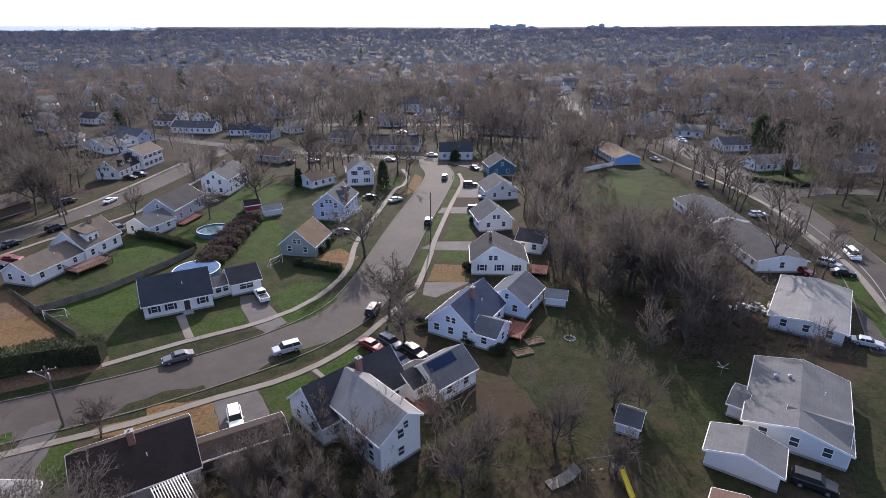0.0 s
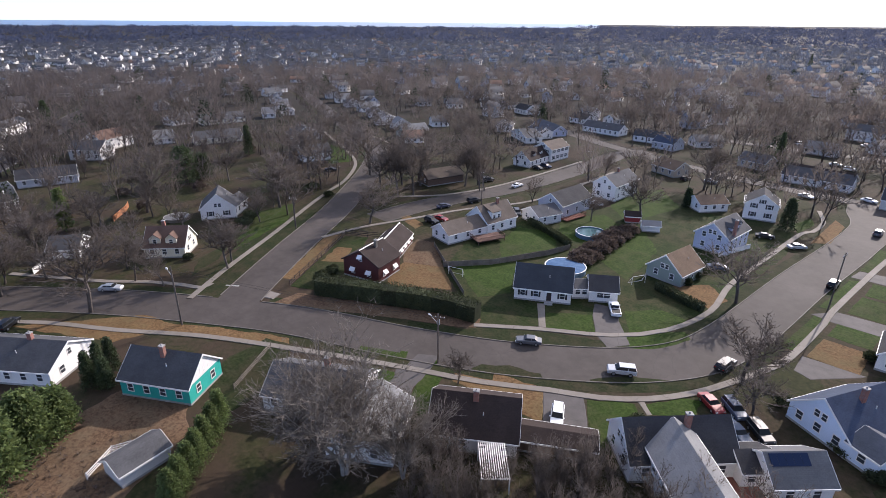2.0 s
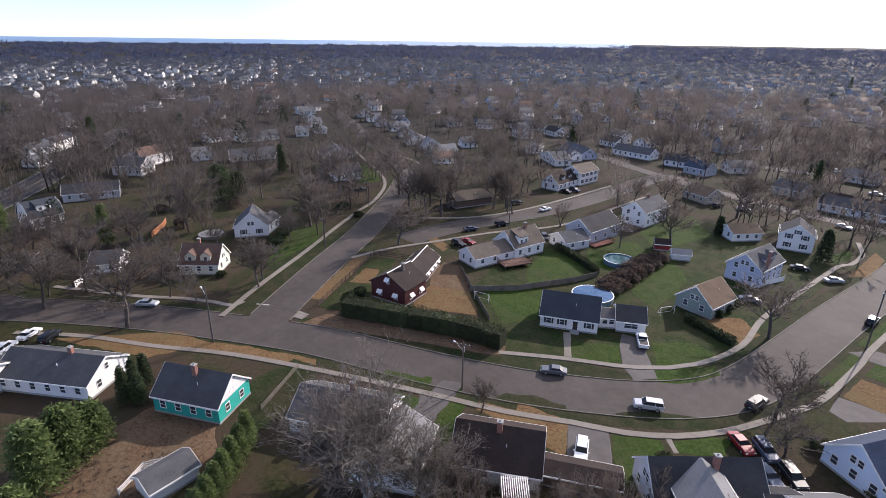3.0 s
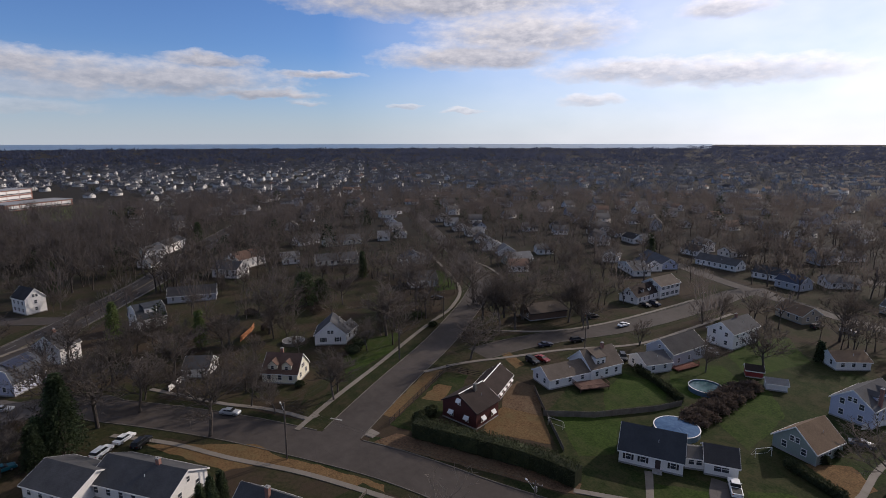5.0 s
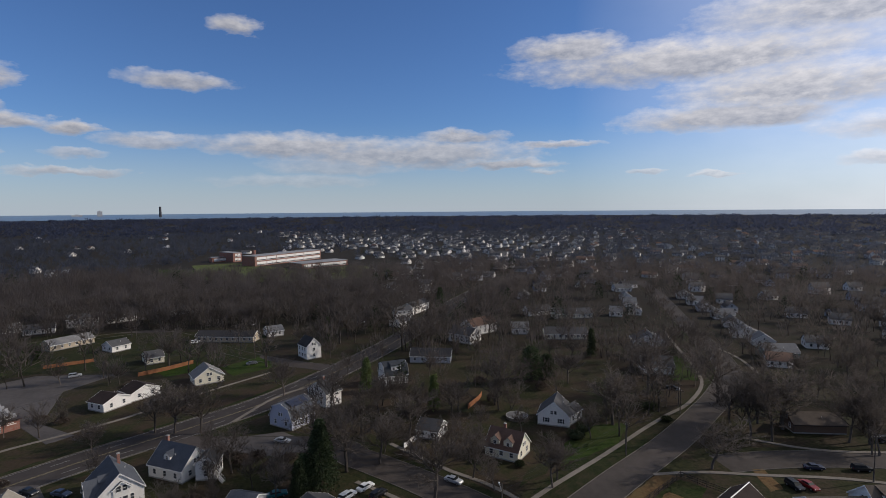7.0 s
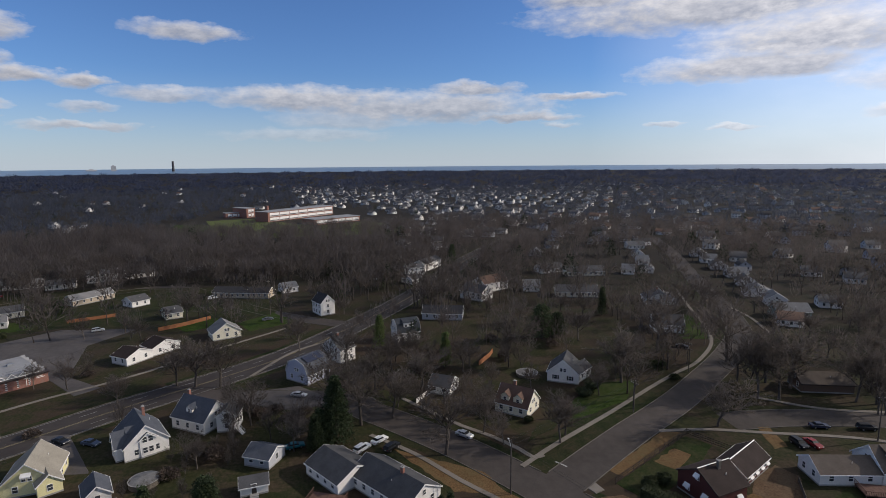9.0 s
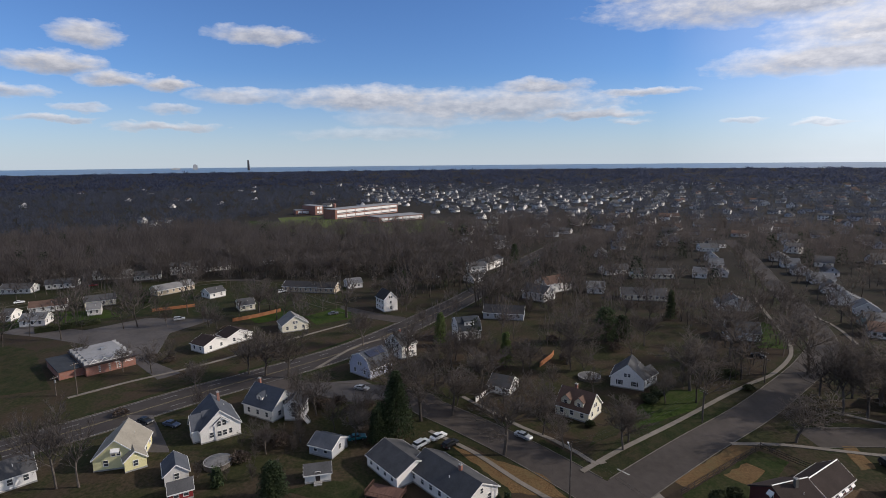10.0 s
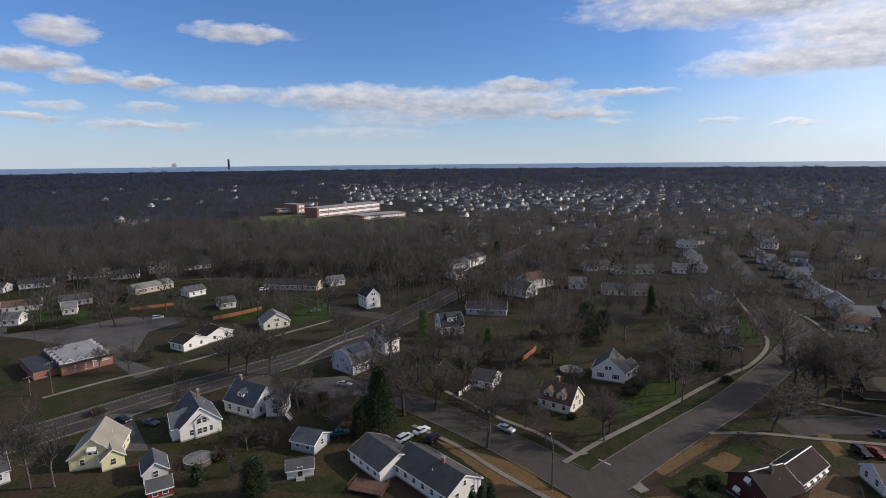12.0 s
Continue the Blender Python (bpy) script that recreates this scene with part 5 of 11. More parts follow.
def swing_set(x, y, rot):
    ob = thing("swing_set", x, y, 0, rot, "wooden swing set with a yellow slide on the grass", "swing set")
    for end in (-3.2, 3.2):
        for s in (-1, 1):
            bm = bmesh.new()
            tube(bm, (end + math.copysign(0.3, end), s * 1.25, -0.05), (end, 0, 2.4), 0.08, 0.07, 6)
            part("leg", bm, M_WOOD, ob)
    bm = bmesh.new()
    tube(bm, (-3.5, 0, 2.4), (3.5, 0, 2.4), 0.09, 0.09, 6)
    part("top_beam", bm, M_WOOD, ob)
    bm = bmesh.new()
    box(bm, -0.1, -1.3, 1.3, 1.4, 0.1, 1.4, 0.01)
    part("platform", bm, M_WOOD, ob)
    for cx in (-0.05, 1.35):
        for cy in (-1.25, 0.05):
            bm = bmesh.new()
            box(bm, cx - 0.06, cy - 0.06, -0.05, cx + 0.06, cy + 0.06, 2.3)
            part("post", bm, M_WOOD, ob)
        bm = bmesh.new()
        box(bm, cx - 0.04, -1.19, 2.0, cx + 0.04, -0.01, 2.1)
        part("rail", bm, M_WOOD, ob)
    bm = bmesh.new()
    box(bm, 0.05, 0.0, 2.0, 1.29, 0.08, 2.1)
    part("rail", bm, M_WOOD, ob)
    bm = bmesh.new()
    prism(bm, [(-1.3, 1.46), (-3.9, 0.2), (-4.3, 0.16), (-4.3, 0.08), (-3.9, 0.1), (-1.3, 1.36)], 0.5, 1.05)
    slide = part("slide", bm, M_YELLOW, ob, "yellow plastic slide")
    for cx in (0.44, 1.05):
        bm = bmesh.new()
        prism(bm, [(-1.3, 1.60), (-3.9, 0.34), (-4.3, 0.28), (-4.3, 0.08), (-3.9, 0.1), (-1.3, 1.36)], cx, cx + 0.06)
        part("slide_side", bm, M_YELLOW, slide)
    for sx in (-2.3, -1.1):
        for s in (-0.22, 0.22):
            bm = bmesh.new()
            tube(bm, (sx + s, 0, 2.36), (sx + s, 0, 0.55), 0.015, 0.015, 4)
            part("rope", bm, M_WOOD, ob)
        bm = bmesh.new()
        box(bm, sx - 0.26, -0.1, 0.5, sx + 0.26, 0.1, 0.55)
        part("swing_seat", bm, M_SHUTTER, ob)


def garden_bed(x, y, rot):
    ob = thing("garden_bed", x, y, 0, rot, "raised wooden garden bed with bare soil", "garden bed")
    for a in ((-1.6, -0.9, 1.6, -0.82), (-1.6, 0.82, 1.6, 0.9), (-1.6, -0.82, -1.52, 0.82), (1.52, -0.82, 1.6, 0.82)):
        bm = bmesh.new()
        box(bm, a[0], a[1], -0.05, a[2], a[3], 0.32)
        part("board", bm, M_WOOD, ob)
    bm = bmesh.new()
    box(bm, -1.52, -0.82, -0.05, 1.52, 0.82, 0.22)
    part("soil", bm, M_SOIL, ob)


def goal_frame(x, y, rot):
    ob = thing("goal_frame", x, y, 0, rot, "white metal football goal frame on the lawn", "goal")
    bm = bmesh.new()
    for px_ in (-1.8, 1.8):
        tube(bm, (px_, 0, -0.05), (px_, 0, 2.0), 0.05, 0.05, 6)
        tube(bm, (px_, 0, 2.0), (px_, 1.2, 0.0), 0.035, 0.035, 6)
    tube(bm, (-1.8, 0, 2.0), (1.8, 0, 2.0), 0.05, 0.05, 6)
    tube(bm, (-1.8, 1.2, 0.03), (1.8, 1.2, 0.03), 0.035, 0.035, 6)
    part("frame", bm, M_TRIM, ob)


def curved_ramp(x, y, rot):
    """A low board ramp that curves up at one end, on a frame of short posts."""
    ob = thing("wooden_ramp", x, y, 0, rot, "weathered pale wooden ramp curving up in the brush", "ramp")
    deckline = [(-2.3, 0.14), (-0.6, 0.22), (0.3, 0.42), (1.1, 0.85), (1.8, 1.5)]
    for (xa, za), (xb, zb) in zip(deckline, deckline[1:]):
        n = max(2, round(math.hypot(xb - xa, zb - za) / 0.42))
        for k in range(n):
            p, q = (k + 0.03) / n, (k + 0.97) / n
            bm = bmesh.new()
            prism(bm, [(xa + (xb - xa) * p, za + (zb - za) * p), (xa + (xb - xa) * q, za + (zb - za) * q), (xa + (xb - xa) * q, za + (zb - za) * q + 0.06), (xa + (xb - xa) * p, za + (zb - za) * p + 0.06)], -0.75, 0.75)
            bm.transform(Matrix.Rotation(radians(-90), 4, "Z"))
            part("board", bm, M_WOOD, ob)
    for xx, h in ((-2.1, 0.15), (-0.5, 0.22), (0.9, 0.72), (1.7, 1.4)):
        for yy in (-0.68, 0.68):
            bm = bmesh.new()
            box(bm, xx - 0.05, yy - 0.05, -0.05, xx + 0.05, yy + 0.05, h)
            part("post", bm, M_WOOD, ob)


def junk_heap(x, y):
    rnd = random.Random(12)
    ob = thing("junk_heap", x, y, 0, 0, "heap of mixed scrap and boxes beside the house", "junk heap")
    for i in range(34):
        bm = bmesh.new()
        w, d, h = rnd.uniform(0.3, 1.1), rnd.uniform(0.3, 0.9), rnd.uniform(0.2, 0.9)
        box(bm, -w / 2, -d / 2, 0, w / 2, d / 2, h, 0.03)
        q = part("box", bm, rnd.choice((M_JUNK, M_TRIM, M_WOOD, M_JUNK)), ob)
        q.matrix_basis = pose(rnd.gauss(0, 2.2), rnd.gauss(0, 1.6), -0.02, rnd.uniform(-8, 8), rnd.uniform(-8, 8), rnd.uniform(0, 180))


def parasol_base(x, y):
    ob = thing("clothes_airer", x, y, 0, 20, "small white rotary clothes airer on the lawn", "clothes airer")
    bm = bmesh.new()
    tube(bm, (0, 0, -0.05), (0, 0, 1.9), 0.03, 0.03, 6)
    part("pole", bm, M_STEEL, ob)
    for k in range(4):
        bm = bmesh.new()
        a = k * math.pi / 2
        tube(bm, (0, 0, 1.5), (math.cos(a) * 1.1, math.sin(a) * 1.1, 1.95), 0.03, 0.025, 5)
        part("arm", bm, M_TRIM, ob)


def fire_ring(x, y):
    ob = thing("fire_ring", x, y, 0, 0, "small ring of stones round a fire pit", "fire ring")
    for k in range(11):
        bm = bmesh.new()
        bmesh.ops.create_icosphere(bm, subdivisions=1, radius=0.24, matrix=Matrix.Diagonal((1.1, 0.8, 0.7, 1)))
        q = part("stone", bm, M_FOUND, ob)
        q.matrix_basis = pose(math.cos(k * 0.571) * 0.9, math.sin(k * 0.571) * 0.9, 0.12, 0, 0, k * 50)


def solar_panels(h_ob, x, y, z, tilt, rot, nx, ny):
    """A grid of dark panels lying on a roof slope of a house."""
    m = h_ob.matrix_basis.inverted() @ (pose(x, y, z, 0, 0, rot) @ pose(0, 0, 0, tilt, 0, 0))
    for i in range(nx):
        for j in range(ny):
            bm = bmesh.new()
            box(bm, -0.48, -0.78, 0.0, 0.48, 0.78, 0.05)
            part("solar_panel", bm, M_PANEL, h_ob, "dark blue solar panel").matrix_basis = m @ Matrix.Translation(((i - (nx - 1) / 2) * 1.0, (j - (ny - 1) / 2) * 1.62, 0))


def gable_panel(h_ob, x, y, rot, w, d, eave, rise, side, mat, label="white gable boards", foot=None):
    """Boards of another colour on a gable end: the triangle alone, or the wall down to foot."""
    bm = bmesh.new()
    out = [(d / 2, eave), (0, eave + rise - 0.06), (-d / 2, eave)]
    if foot is not None:
        out += [(-d / 2, foot), (d / 2, foot)]
    xa, xb = side * (w / 2 + 0.004), side * (w / 2 + 0.05)
    prism(bm, out, min(xa, xb), max(xa, xb))
    part("gable_panel", bm, mat, h_ob, label).matrix_basis = h_ob.matrix_basis.inverted() @ pose(x, y, 0, 0, 0, rot)


def ridge_cap(h_ob, x, y, rot, w, z, mat):
    """A pale metal cap folded along a roof ridge."""
    bm = bmesh.new()
    prism(bm, [(-0.15, -0.03), (0.0, 0.07), (0.15, -0.03), (0.0, 0.11)], -w / 2, w / 2)
    part("ridge_cap", bm, mat, h_ob, "pale metal ridge cap").matrix_basis = h_ob.matrix_basis.inverted() @ pose(x, y, z, 0, 0, rot)


def outside_stairs(x, y, rot, run=3.0, rise=2.8, width=1.1):
    """A white wooden outside stair with rails, climbing along its own x."""
    ob = thing("outside_stairs", x, y, 0, rot, "white wooden outside stairs against the house", "stairs")
    n = 12
    bm = bmesh.new()
    box(bm, -0.16, -width / 2, -0.02, 0.16, width / 2, 0.02)
    tread = part("tread", bm, M_TRIM)
    for i in range(n):
        child("tread", tread.data, ob, Matrix.Translation(((i + 0.5) * run / n, 0, (i + 1) * rise / n)))
    bpy.data.objects.remove(tread)
    for s in (-1, 1):
        bm = bmesh.new()
        tube(bm, (0, s * width / 2, 0.0), (run, s * width / 2, rise), 0.09, 0.09, 4)
        part("stringer", bm, M_TRIM, ob)
        bm = bmesh.new()
        tube(bm, (0, s * width / 2, 0.95), (run, s * width / 2, rise + 0.95), 0.05, 0.05, 4)
        part("rail", bm, M_TRIM, ob)
        for k in range(4):
            f = k / 3
            bm = bmesh.new()
            tube(bm, (run * f, s * width / 2, -0.02 if k == 0 else rise * f), (run * f, s * width / 2, rise * f + 0.95), 0.04, 0.04, 4)
            part("baluster", bm, M_TRIM, ob)
    for s in (-1, 1):
        bm = bmesh.new()
        box(bm, run - 0.06, s * width / 2 - 0.06, -0.05, run + 0.06, s * width / 2 + 0.06, rise)
        part("post", bm, M_TRIM, ob)

def carport_posts(h_ob, places, top=2.5):
    """White posts that carry an open carport roof."""
    inv = h_ob.matrix_basis.inverted()
    for x, y in places:
        q = inv @ Vector((x, y, 0))
        bm = bmesh.new()
        box(bm, q.x - 0.07, q.y - 0.07, 0, q.x + 0.07, q.y + 0.07, top)
        part("post", bm, M_TRIM, h_ob, "white wooden carport post")


def roof_vents(h_ob, places):
    """Short metal roof vents with hooded caps."""
    inv = h_ob.matrix_basis.inverted()
    for x, y, z in places:
        q = inv @ Vector((x, y, z))
        bm = bmesh.new()
        tube(bm, (q.x, q.y, z - 0.5), (q.x, q.y, z + 0.45), 0.2, 0.2, 8)
        tube(bm, (q.x, q.y, z + 0.45), (q.x, q.y, z + 0.65), 0.34, 0.12, 8)
        part("roof_vent", bm, M_STEEL, h_ob, "galvanised metal roof vent")


def gable_awning(h_ob, x, y, z, w):
    """A white awning over the attic window of the gable at local x."""
    s = 1 if x > 0 else -1
    bm = bmesh.new()
    ring = [(0.08, z + 0.75), (0.85, z + 0.15), (0.85, z - 0.1), (0.8, z - 0.1), (0.78, z + 0.08), (0.08, z + 0.62)]
    a = [bm.verts.new((x + s * o, y - w / 2, v)) for o, v in ring]
    b = [bm.verts.new((x + s * o, y + w / 2, v)) for o, v in ring]
    bm.faces.new(a)
    bm.faces.new(b[::-1])
    for i in range(6):
        bm.faces.new((a[i], b[i], b[(i + 1) % 6], a[(i + 1) % 6]))
    part("awning", bm, M_TRIM, h_ob, "white metal window awning")


# ---- ground ----
def ground_height(r, a):
    """Level near by, with a far rise towards the skyline; a is the heading in degrees, left of straight ahead."""
    far = min(max((r - 1500) / 3300, 0), 1)
    east = max(0.0, min(1.0, (-a - 5) / 30.0)) * (1.0 if a > -120 else 0.0)
    return far ** 1.3 * 40 + east * min(max((r - 500) / 1200, 0), 1) * 20


def build_ground():
    radii = [0, 40, 80, 130, 200, 300, 420, 560, 720, 900, 1150, 1450, 1800, 2200, 2700, 3300, 3900, 4400, 4700, 4850]
    n = 96
    verts, faces = [(0, 0, 0)], []
    for r in radii[1:]:
        for k in range(n):
            a = 360.0 * k / n
            h = a if a < 180 else a - 360
            verts.append((-r * math.sin(radians(a)), r * math.cos(radians(a)), ground_height(r, h) if r > 500 else 0))
    for k in range(n):
        faces.append((0, 1 + k, 1 + (k + 1) % n))
    for i in range(len(radii) - 2):
        for k in range(n):
            a, b = 1 + i * n + k, 1 + i * n + (k + 1) % n
            faces.append((a, a + n, b + n, b))
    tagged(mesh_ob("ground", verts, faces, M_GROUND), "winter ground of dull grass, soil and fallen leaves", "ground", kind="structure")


build_ground()

street_a = road('road', [(-169.8, -52.1), (-162.4, -36.3), (-152.0, 0.6), (-143.0, 8.2), (-132.0, 17.5), (-120.7, 26.3), (-109.0, 34.4), (-87.3, 47.4), (-75.5, 53.0), (-63.4, 57.6), (-49.6, 63.8), (-40.0, 69.2), (-28.7, 77.2), (-21.5, 84.5), (-17.2, 91.8), (-14.7, 101.0), (-12.7, 113.0), (-9.2, 137.5), (-3.9, 168.3), (-1.1, 191.6), (-3.6, 206.0), (-4.2, 217.5)], 10.2, M_ROAD, label='worn grey asphalt residential street that bends')
street_b = road('road', [(-95.0, 43.5), (-101.8, 53.6), (-113.7, 72.5), (-127.9, 96.5), (-142, 117), (-160, 141), (-181, 163), (-211, 181), (-263, 206), (-345, 249), (-438, 292)], 9.4, M_ROAD, label='worn grey asphalt side street', z=0.016)
street_c = road('road', [(-114.0, 101.9), (-112.7, 116.4), (-108.6, 134.0), (-102.6, 153.2), (-98.6, 177.2), (-96.7, 208.6), (-95.7, 234.5), (-88.9, 246.8)], 9.6, M_ROAD, label='sunlit grey asphalt residential street', z=0.024)
street_d = road('road', [(-150.0, 270.0), (-120.1, 253.1), (-86.0, 238.2), (-53.5, 226.9), (-24.2, 220.8), (-0.8, 216.8), (16.3, 200.1)], 7.5, M_ROAD, label='grey asphalt cross street', z=0.012)
avenue = road('road', [(-130.1, -98.0), (-143.4, -80.9), (-159.9, -61.2), (-178.7, -35.5), (-198.3, -13.3), (-235.1, 15.4), (-274.9, 42.5), (-328.3, 72.6), (-369.7, 96.0), (-417.0, 126.8), (-460.7, 157.9), (-505.0, 201.4)], 14.0, M_AVENUE, label='wide dark asphalt avenue with lane lines', z=0.03)
street_e = road('road', [(-227.2, 7.4), (-243.9, -15.7), (-268.0, -39.7), (-311.2, -71.2), (-326.7, -94.5), (-318.1, -121.0), (-306.0, -156.0), (-286.9, -180.2), (-274.4, -193.7)], 8.0, M_ROAD, label='grey asphalt side street beside low houses', z=0.014)
east_road = road('road', [(76.5, 73.8), (92.6, 105.8), (100.7, 140.3), (106.5, 180.8), (106.2, 214.7), (105.7, 255.1), (96.2, 293.7), (87.7, 333.2), (87.9, 399.5), (96.2, 473.7)], 11.5, M_AVENUE, label='wide grey road with a painted centre line', z=0.03)
east_cross = road('road', [(109.4, 167.4), (126.1, 172.0), (144.3, 169.5)], 8, M_ROAD, label='short grey asphalt side street', z=0.018)
street_f = road('road', [(-69.1, 298.9), (-25.9, 299.4), (-1.2, 299.7), (23.6, 299.9), (62.5, 300.3), (82.7, 300.5)], 8.5, M_ROAD, label='pale grey asphalt street with parked cars', z=0.02)
for o in (-3.4, 3.4):
    dashes('lane_line', avenue, o, M_LINE, 0.036)
for o in (-0.2, 0.2):
    dashes('centre_line', avenue, o, M_YLINE, 0.036, gap=0)
for o in (-6.4, 6.4):
    dashes('edge_line', avenue, o, M_LINE, 0.036, gap=0)
dashes('centre_line', east_road, 0, M_LINE, 0.036, gap=0)

# ---- kerbs and grass verges beside the streets ----
for lane, width in list(LANES):
    for s in (-1, 1):
        edge_strip("kerb", lane, s * width / 2, s * (width / 2 + 0.18), M_KERB, 0.14, label="worn pale concrete kerb along the street", category="kerb")
for lane, half in ((street_a, 5.1), (street_c, 4.8)):
    for s in (-1, 1):
        edge_strip("verge", lane, s * (half + 0.19), s * (half + 2.6), M_DULL_SHADE, 0.0175, 0.12, "thin green and brown grass verge", "verge")
edge_strip("verge", street_b, 4.9, 8.0, M_DULL_SHADE, 0.0135, 0.12, "green grass verge beside the side street", "verge")
for s in (-1, 1):
    edge_strip("verge", avenue, s * 7.2, s * 9.6, M_DULL_SHADE, 0.0112, 0.15, "dull grass verge beside the avenue", "verge")

strip('pavement', smooth_line([(-54.1, 72.2), (-43.8, 79.4), (-32.4, 86.5), (-25.1, 95.4), (-21.1, 108.9), (-21.5, 125.0), (-19.0, 146.3), (-15.7, 172.7), (-13.6, 176.5), (-12.4, 187.6), (-15.3, 199.9)]), -0.625, 0.625, 0.14, M_WALK, label='pale concrete pavement along the street', category='pavement')
strip('pavement', smooth_line([(-128.4, 7.9), (-116.6, 17.7), (-103.5, 25.7), (-89.0, 35.7), (-68.3, 46.6), (-54.7, 53.1), (-42.0, 58.8), (-32.6, 64.3), (-25.6, 67.9), (-19.6, 72.8), (-14.8, 79.0), (-11.6, 85.0), (-7.2, 94.7), (-5.2, 101.3), (-2.7, 118.6), (-2.2, 125.2), (2.8, 157.8), (6.7, 180.2), (5.9, 193.3)]), -0.625, 0.625, 0.1415, M_WALK, label='pale concrete pavement along the street', category='pavement')
strip('pavement', smooth_line([(-105.8, 40.7), (-114.1, 53.6), (-126.3, 74.8), (-139.2, 95.9), (-147.5, 110.5), (-154.3, 123.2), (-170.8, 142.0), (-192.3, 155.1), (-215.4, 166.0), (-255.2, 185.7)]), -0.65, 0.65, 0.143, M_WALK, label='pale concrete pavement beside the grass', category='pavement')
strip('pavement', smooth_line([(-113.4, 81.2), (-111.5, 93.5), (-106.2, 107.7), (-99.6, 125.8), (-88.8, 146.6), (-86.1, 170.9), (-84.6, 201.8)]), -0.65, 0.65, 0.1445, M_WALK, label='pale concrete pavement beside the street', category='pavement')
strip('pavement', smooth_line([(-126.2, 119.7), (-114.6, 133.1), (-107.9, 152.1), (-104.7, 177.6), (-102.5, 208.7)]), -0.65, 0.65, 0.146, M_WALK, label='pale concrete pavement beside the street', category='pavement')
strip('pavement', smooth_line([(-161.2, -99.5), (-172.1, -86.5), (-179.4, -75.2), (-190.1, -61.5), (-206.9, -44.8), (-229.0, -19.9)]), -0.625, 0.625, 0.1475, M_WALK, label='pale concrete pavement beside the avenue', category='pavement')
strip('pavement', smooth_line([(-176.7, -27.6), (-199.6, -13.4), (-212.4, 9.1)]), -0.6, 0.6, 0.151, M_WALK, label='pale concrete pavement beside the avenue', category='pavement')
strip('pavement', smooth_line([(81.5, 82.5), (91.0, 108.7), (94.2, 127.5), (97.8, 151.7), (97.2, 173.8), (93.4, 200.6), (89.8, 232.6)]), -0.75, 0.75, 0.1505, M_WALK, label='pale concrete pavement beside the road', category='pavement')
strip('pavement', smooth_line([(-212.8, 185.5), (-196.4, 182.1), (-175.0, 172.4)]), -0.65, 0.65, 0.152, M_WALK, label='pale concrete pavement beside the side street', category='pavement')
strip('pavement', smooth_line([(-109.3, 47.5), (-109.0, 44.7), (-113.5, 42.6), (-120.8, 38.0), (-127.9, 32.0), (-137.9, 25.6), (-148.4, 19.0)]), -0.65, 0.65, 0.1365, M_WALK, label='pale concrete pavement round the street corner', category='pavement')
patch('pavement', [(-94.6, 51.6), (-92.6, 52.2), (-93.2, 54.6), (-96.0, 54.0)], M_WALK, 0.148, 0.0, 'pale concrete street corner', 'pavement')
patch('stop_line', [(-105.9, 48.9), (-103.4, 50.5), (-103.6, 50.9), (-106.1, 49.3)], M_LINE, 0.034, 0.0, 'short white painted stop line', 'road marking')
patch('lawn', [(-76.0, 88.0), (-53.9, 73.4), (-44.4, 80.6), (-31.9, 88.2), (-24.2, 99.4), (-20.4, 112.9), (-15.6, 152.2), (-17.8, 176.5), (-27.4, 176.5), (-41.8, 173.0), (-61.9, 183.4), (-64.6, 163.3), (-73.4, 146.7), (-79.9, 128.7), (-84.5, 111.1)], M_YARD, 0.0096, 0.35, 'shaded and sunlit lawns of back gardens', 'lawn')
patch('lawn', [(-53.9, 73.4), (-44.4, 80.6), (-31.9, 88.2), (-24.2, 99.4), (-22.1, 111.3), (-28.5, 111.3), (-37.8, 108.2), (-36.7, 98.6), (-39.4, 91.4), (-42.7, 90.3), (-54.5, 85.0), (-58.5, 78.1)], M_YARD, 0.015, 0.35, 'shaded green front lawn with thin patches', 'lawn')
patch('lawn', [(-34.6, 97.4), (-30.0, 89.0), (-26.2, 94.5), (-23.5, 101.8), (-29.0, 102.6)], M_LAWN, 0.0214, 0.35, 'bright green front lawn', 'lawn')
patch('lawn', [(-46.2, 86.0), (-42.9, 80.6), (-35.3, 85.7), (-38.8, 91.4)], M_LAWN, 0.0218, 0.35, 'green front lawn beside a driveway', 'lawn')
patch('lawn', [(-73.9, 91.3), (-60.9, 82.1), (-56.6, 88.1), (-64.7, 102.4), (-70.5, 97.2)], M_LAWN, 0.0222, 0.35, 'green back lawn behind a hedge', 'lawn')
patch('lawn', [(-75.6, 111.1), (-68.8, 102.4), (-62.0, 117.7), (-68.9, 126.8), (-78.1, 124.1)], M_LAWN, 0.0226, 0.35, 'green back lawn', 'lawn')
patch('lawn', [(-73.3, 139.5), (-65.2, 124.9), (-51.4, 125.7), (-56.4, 144.3), (-64.4, 150.8)], M_LAWN, 0.023, 0.35, 'bright green back lawn round a pool', 'lawn')
patch('lawn', [(-49.3, 117.8), (-40.0, 111.3), (-41.4, 133.0), (-50.8, 146.8)], M_LAWN, 0.0234, 0.35, 'green grass strip between gardens', 'lawn')
patch('lawn', [(-67.1, 160.3), (-56.4, 149.3), (-49.3, 172.9), (-62.2, 191.2), (-67.3, 176.2)], M_LAWN, 0.0238, 0.35, 'green back lawn', 'lawn')
patch('lawn', [(-29.8, 88.2), (-27.8, 84.5), (-23.5, 88.2), (-20.5, 95.0), (-22.6, 97.4)], M_LAWN, 0.0242, 0.35, 'green kerb verge', 'lawn')
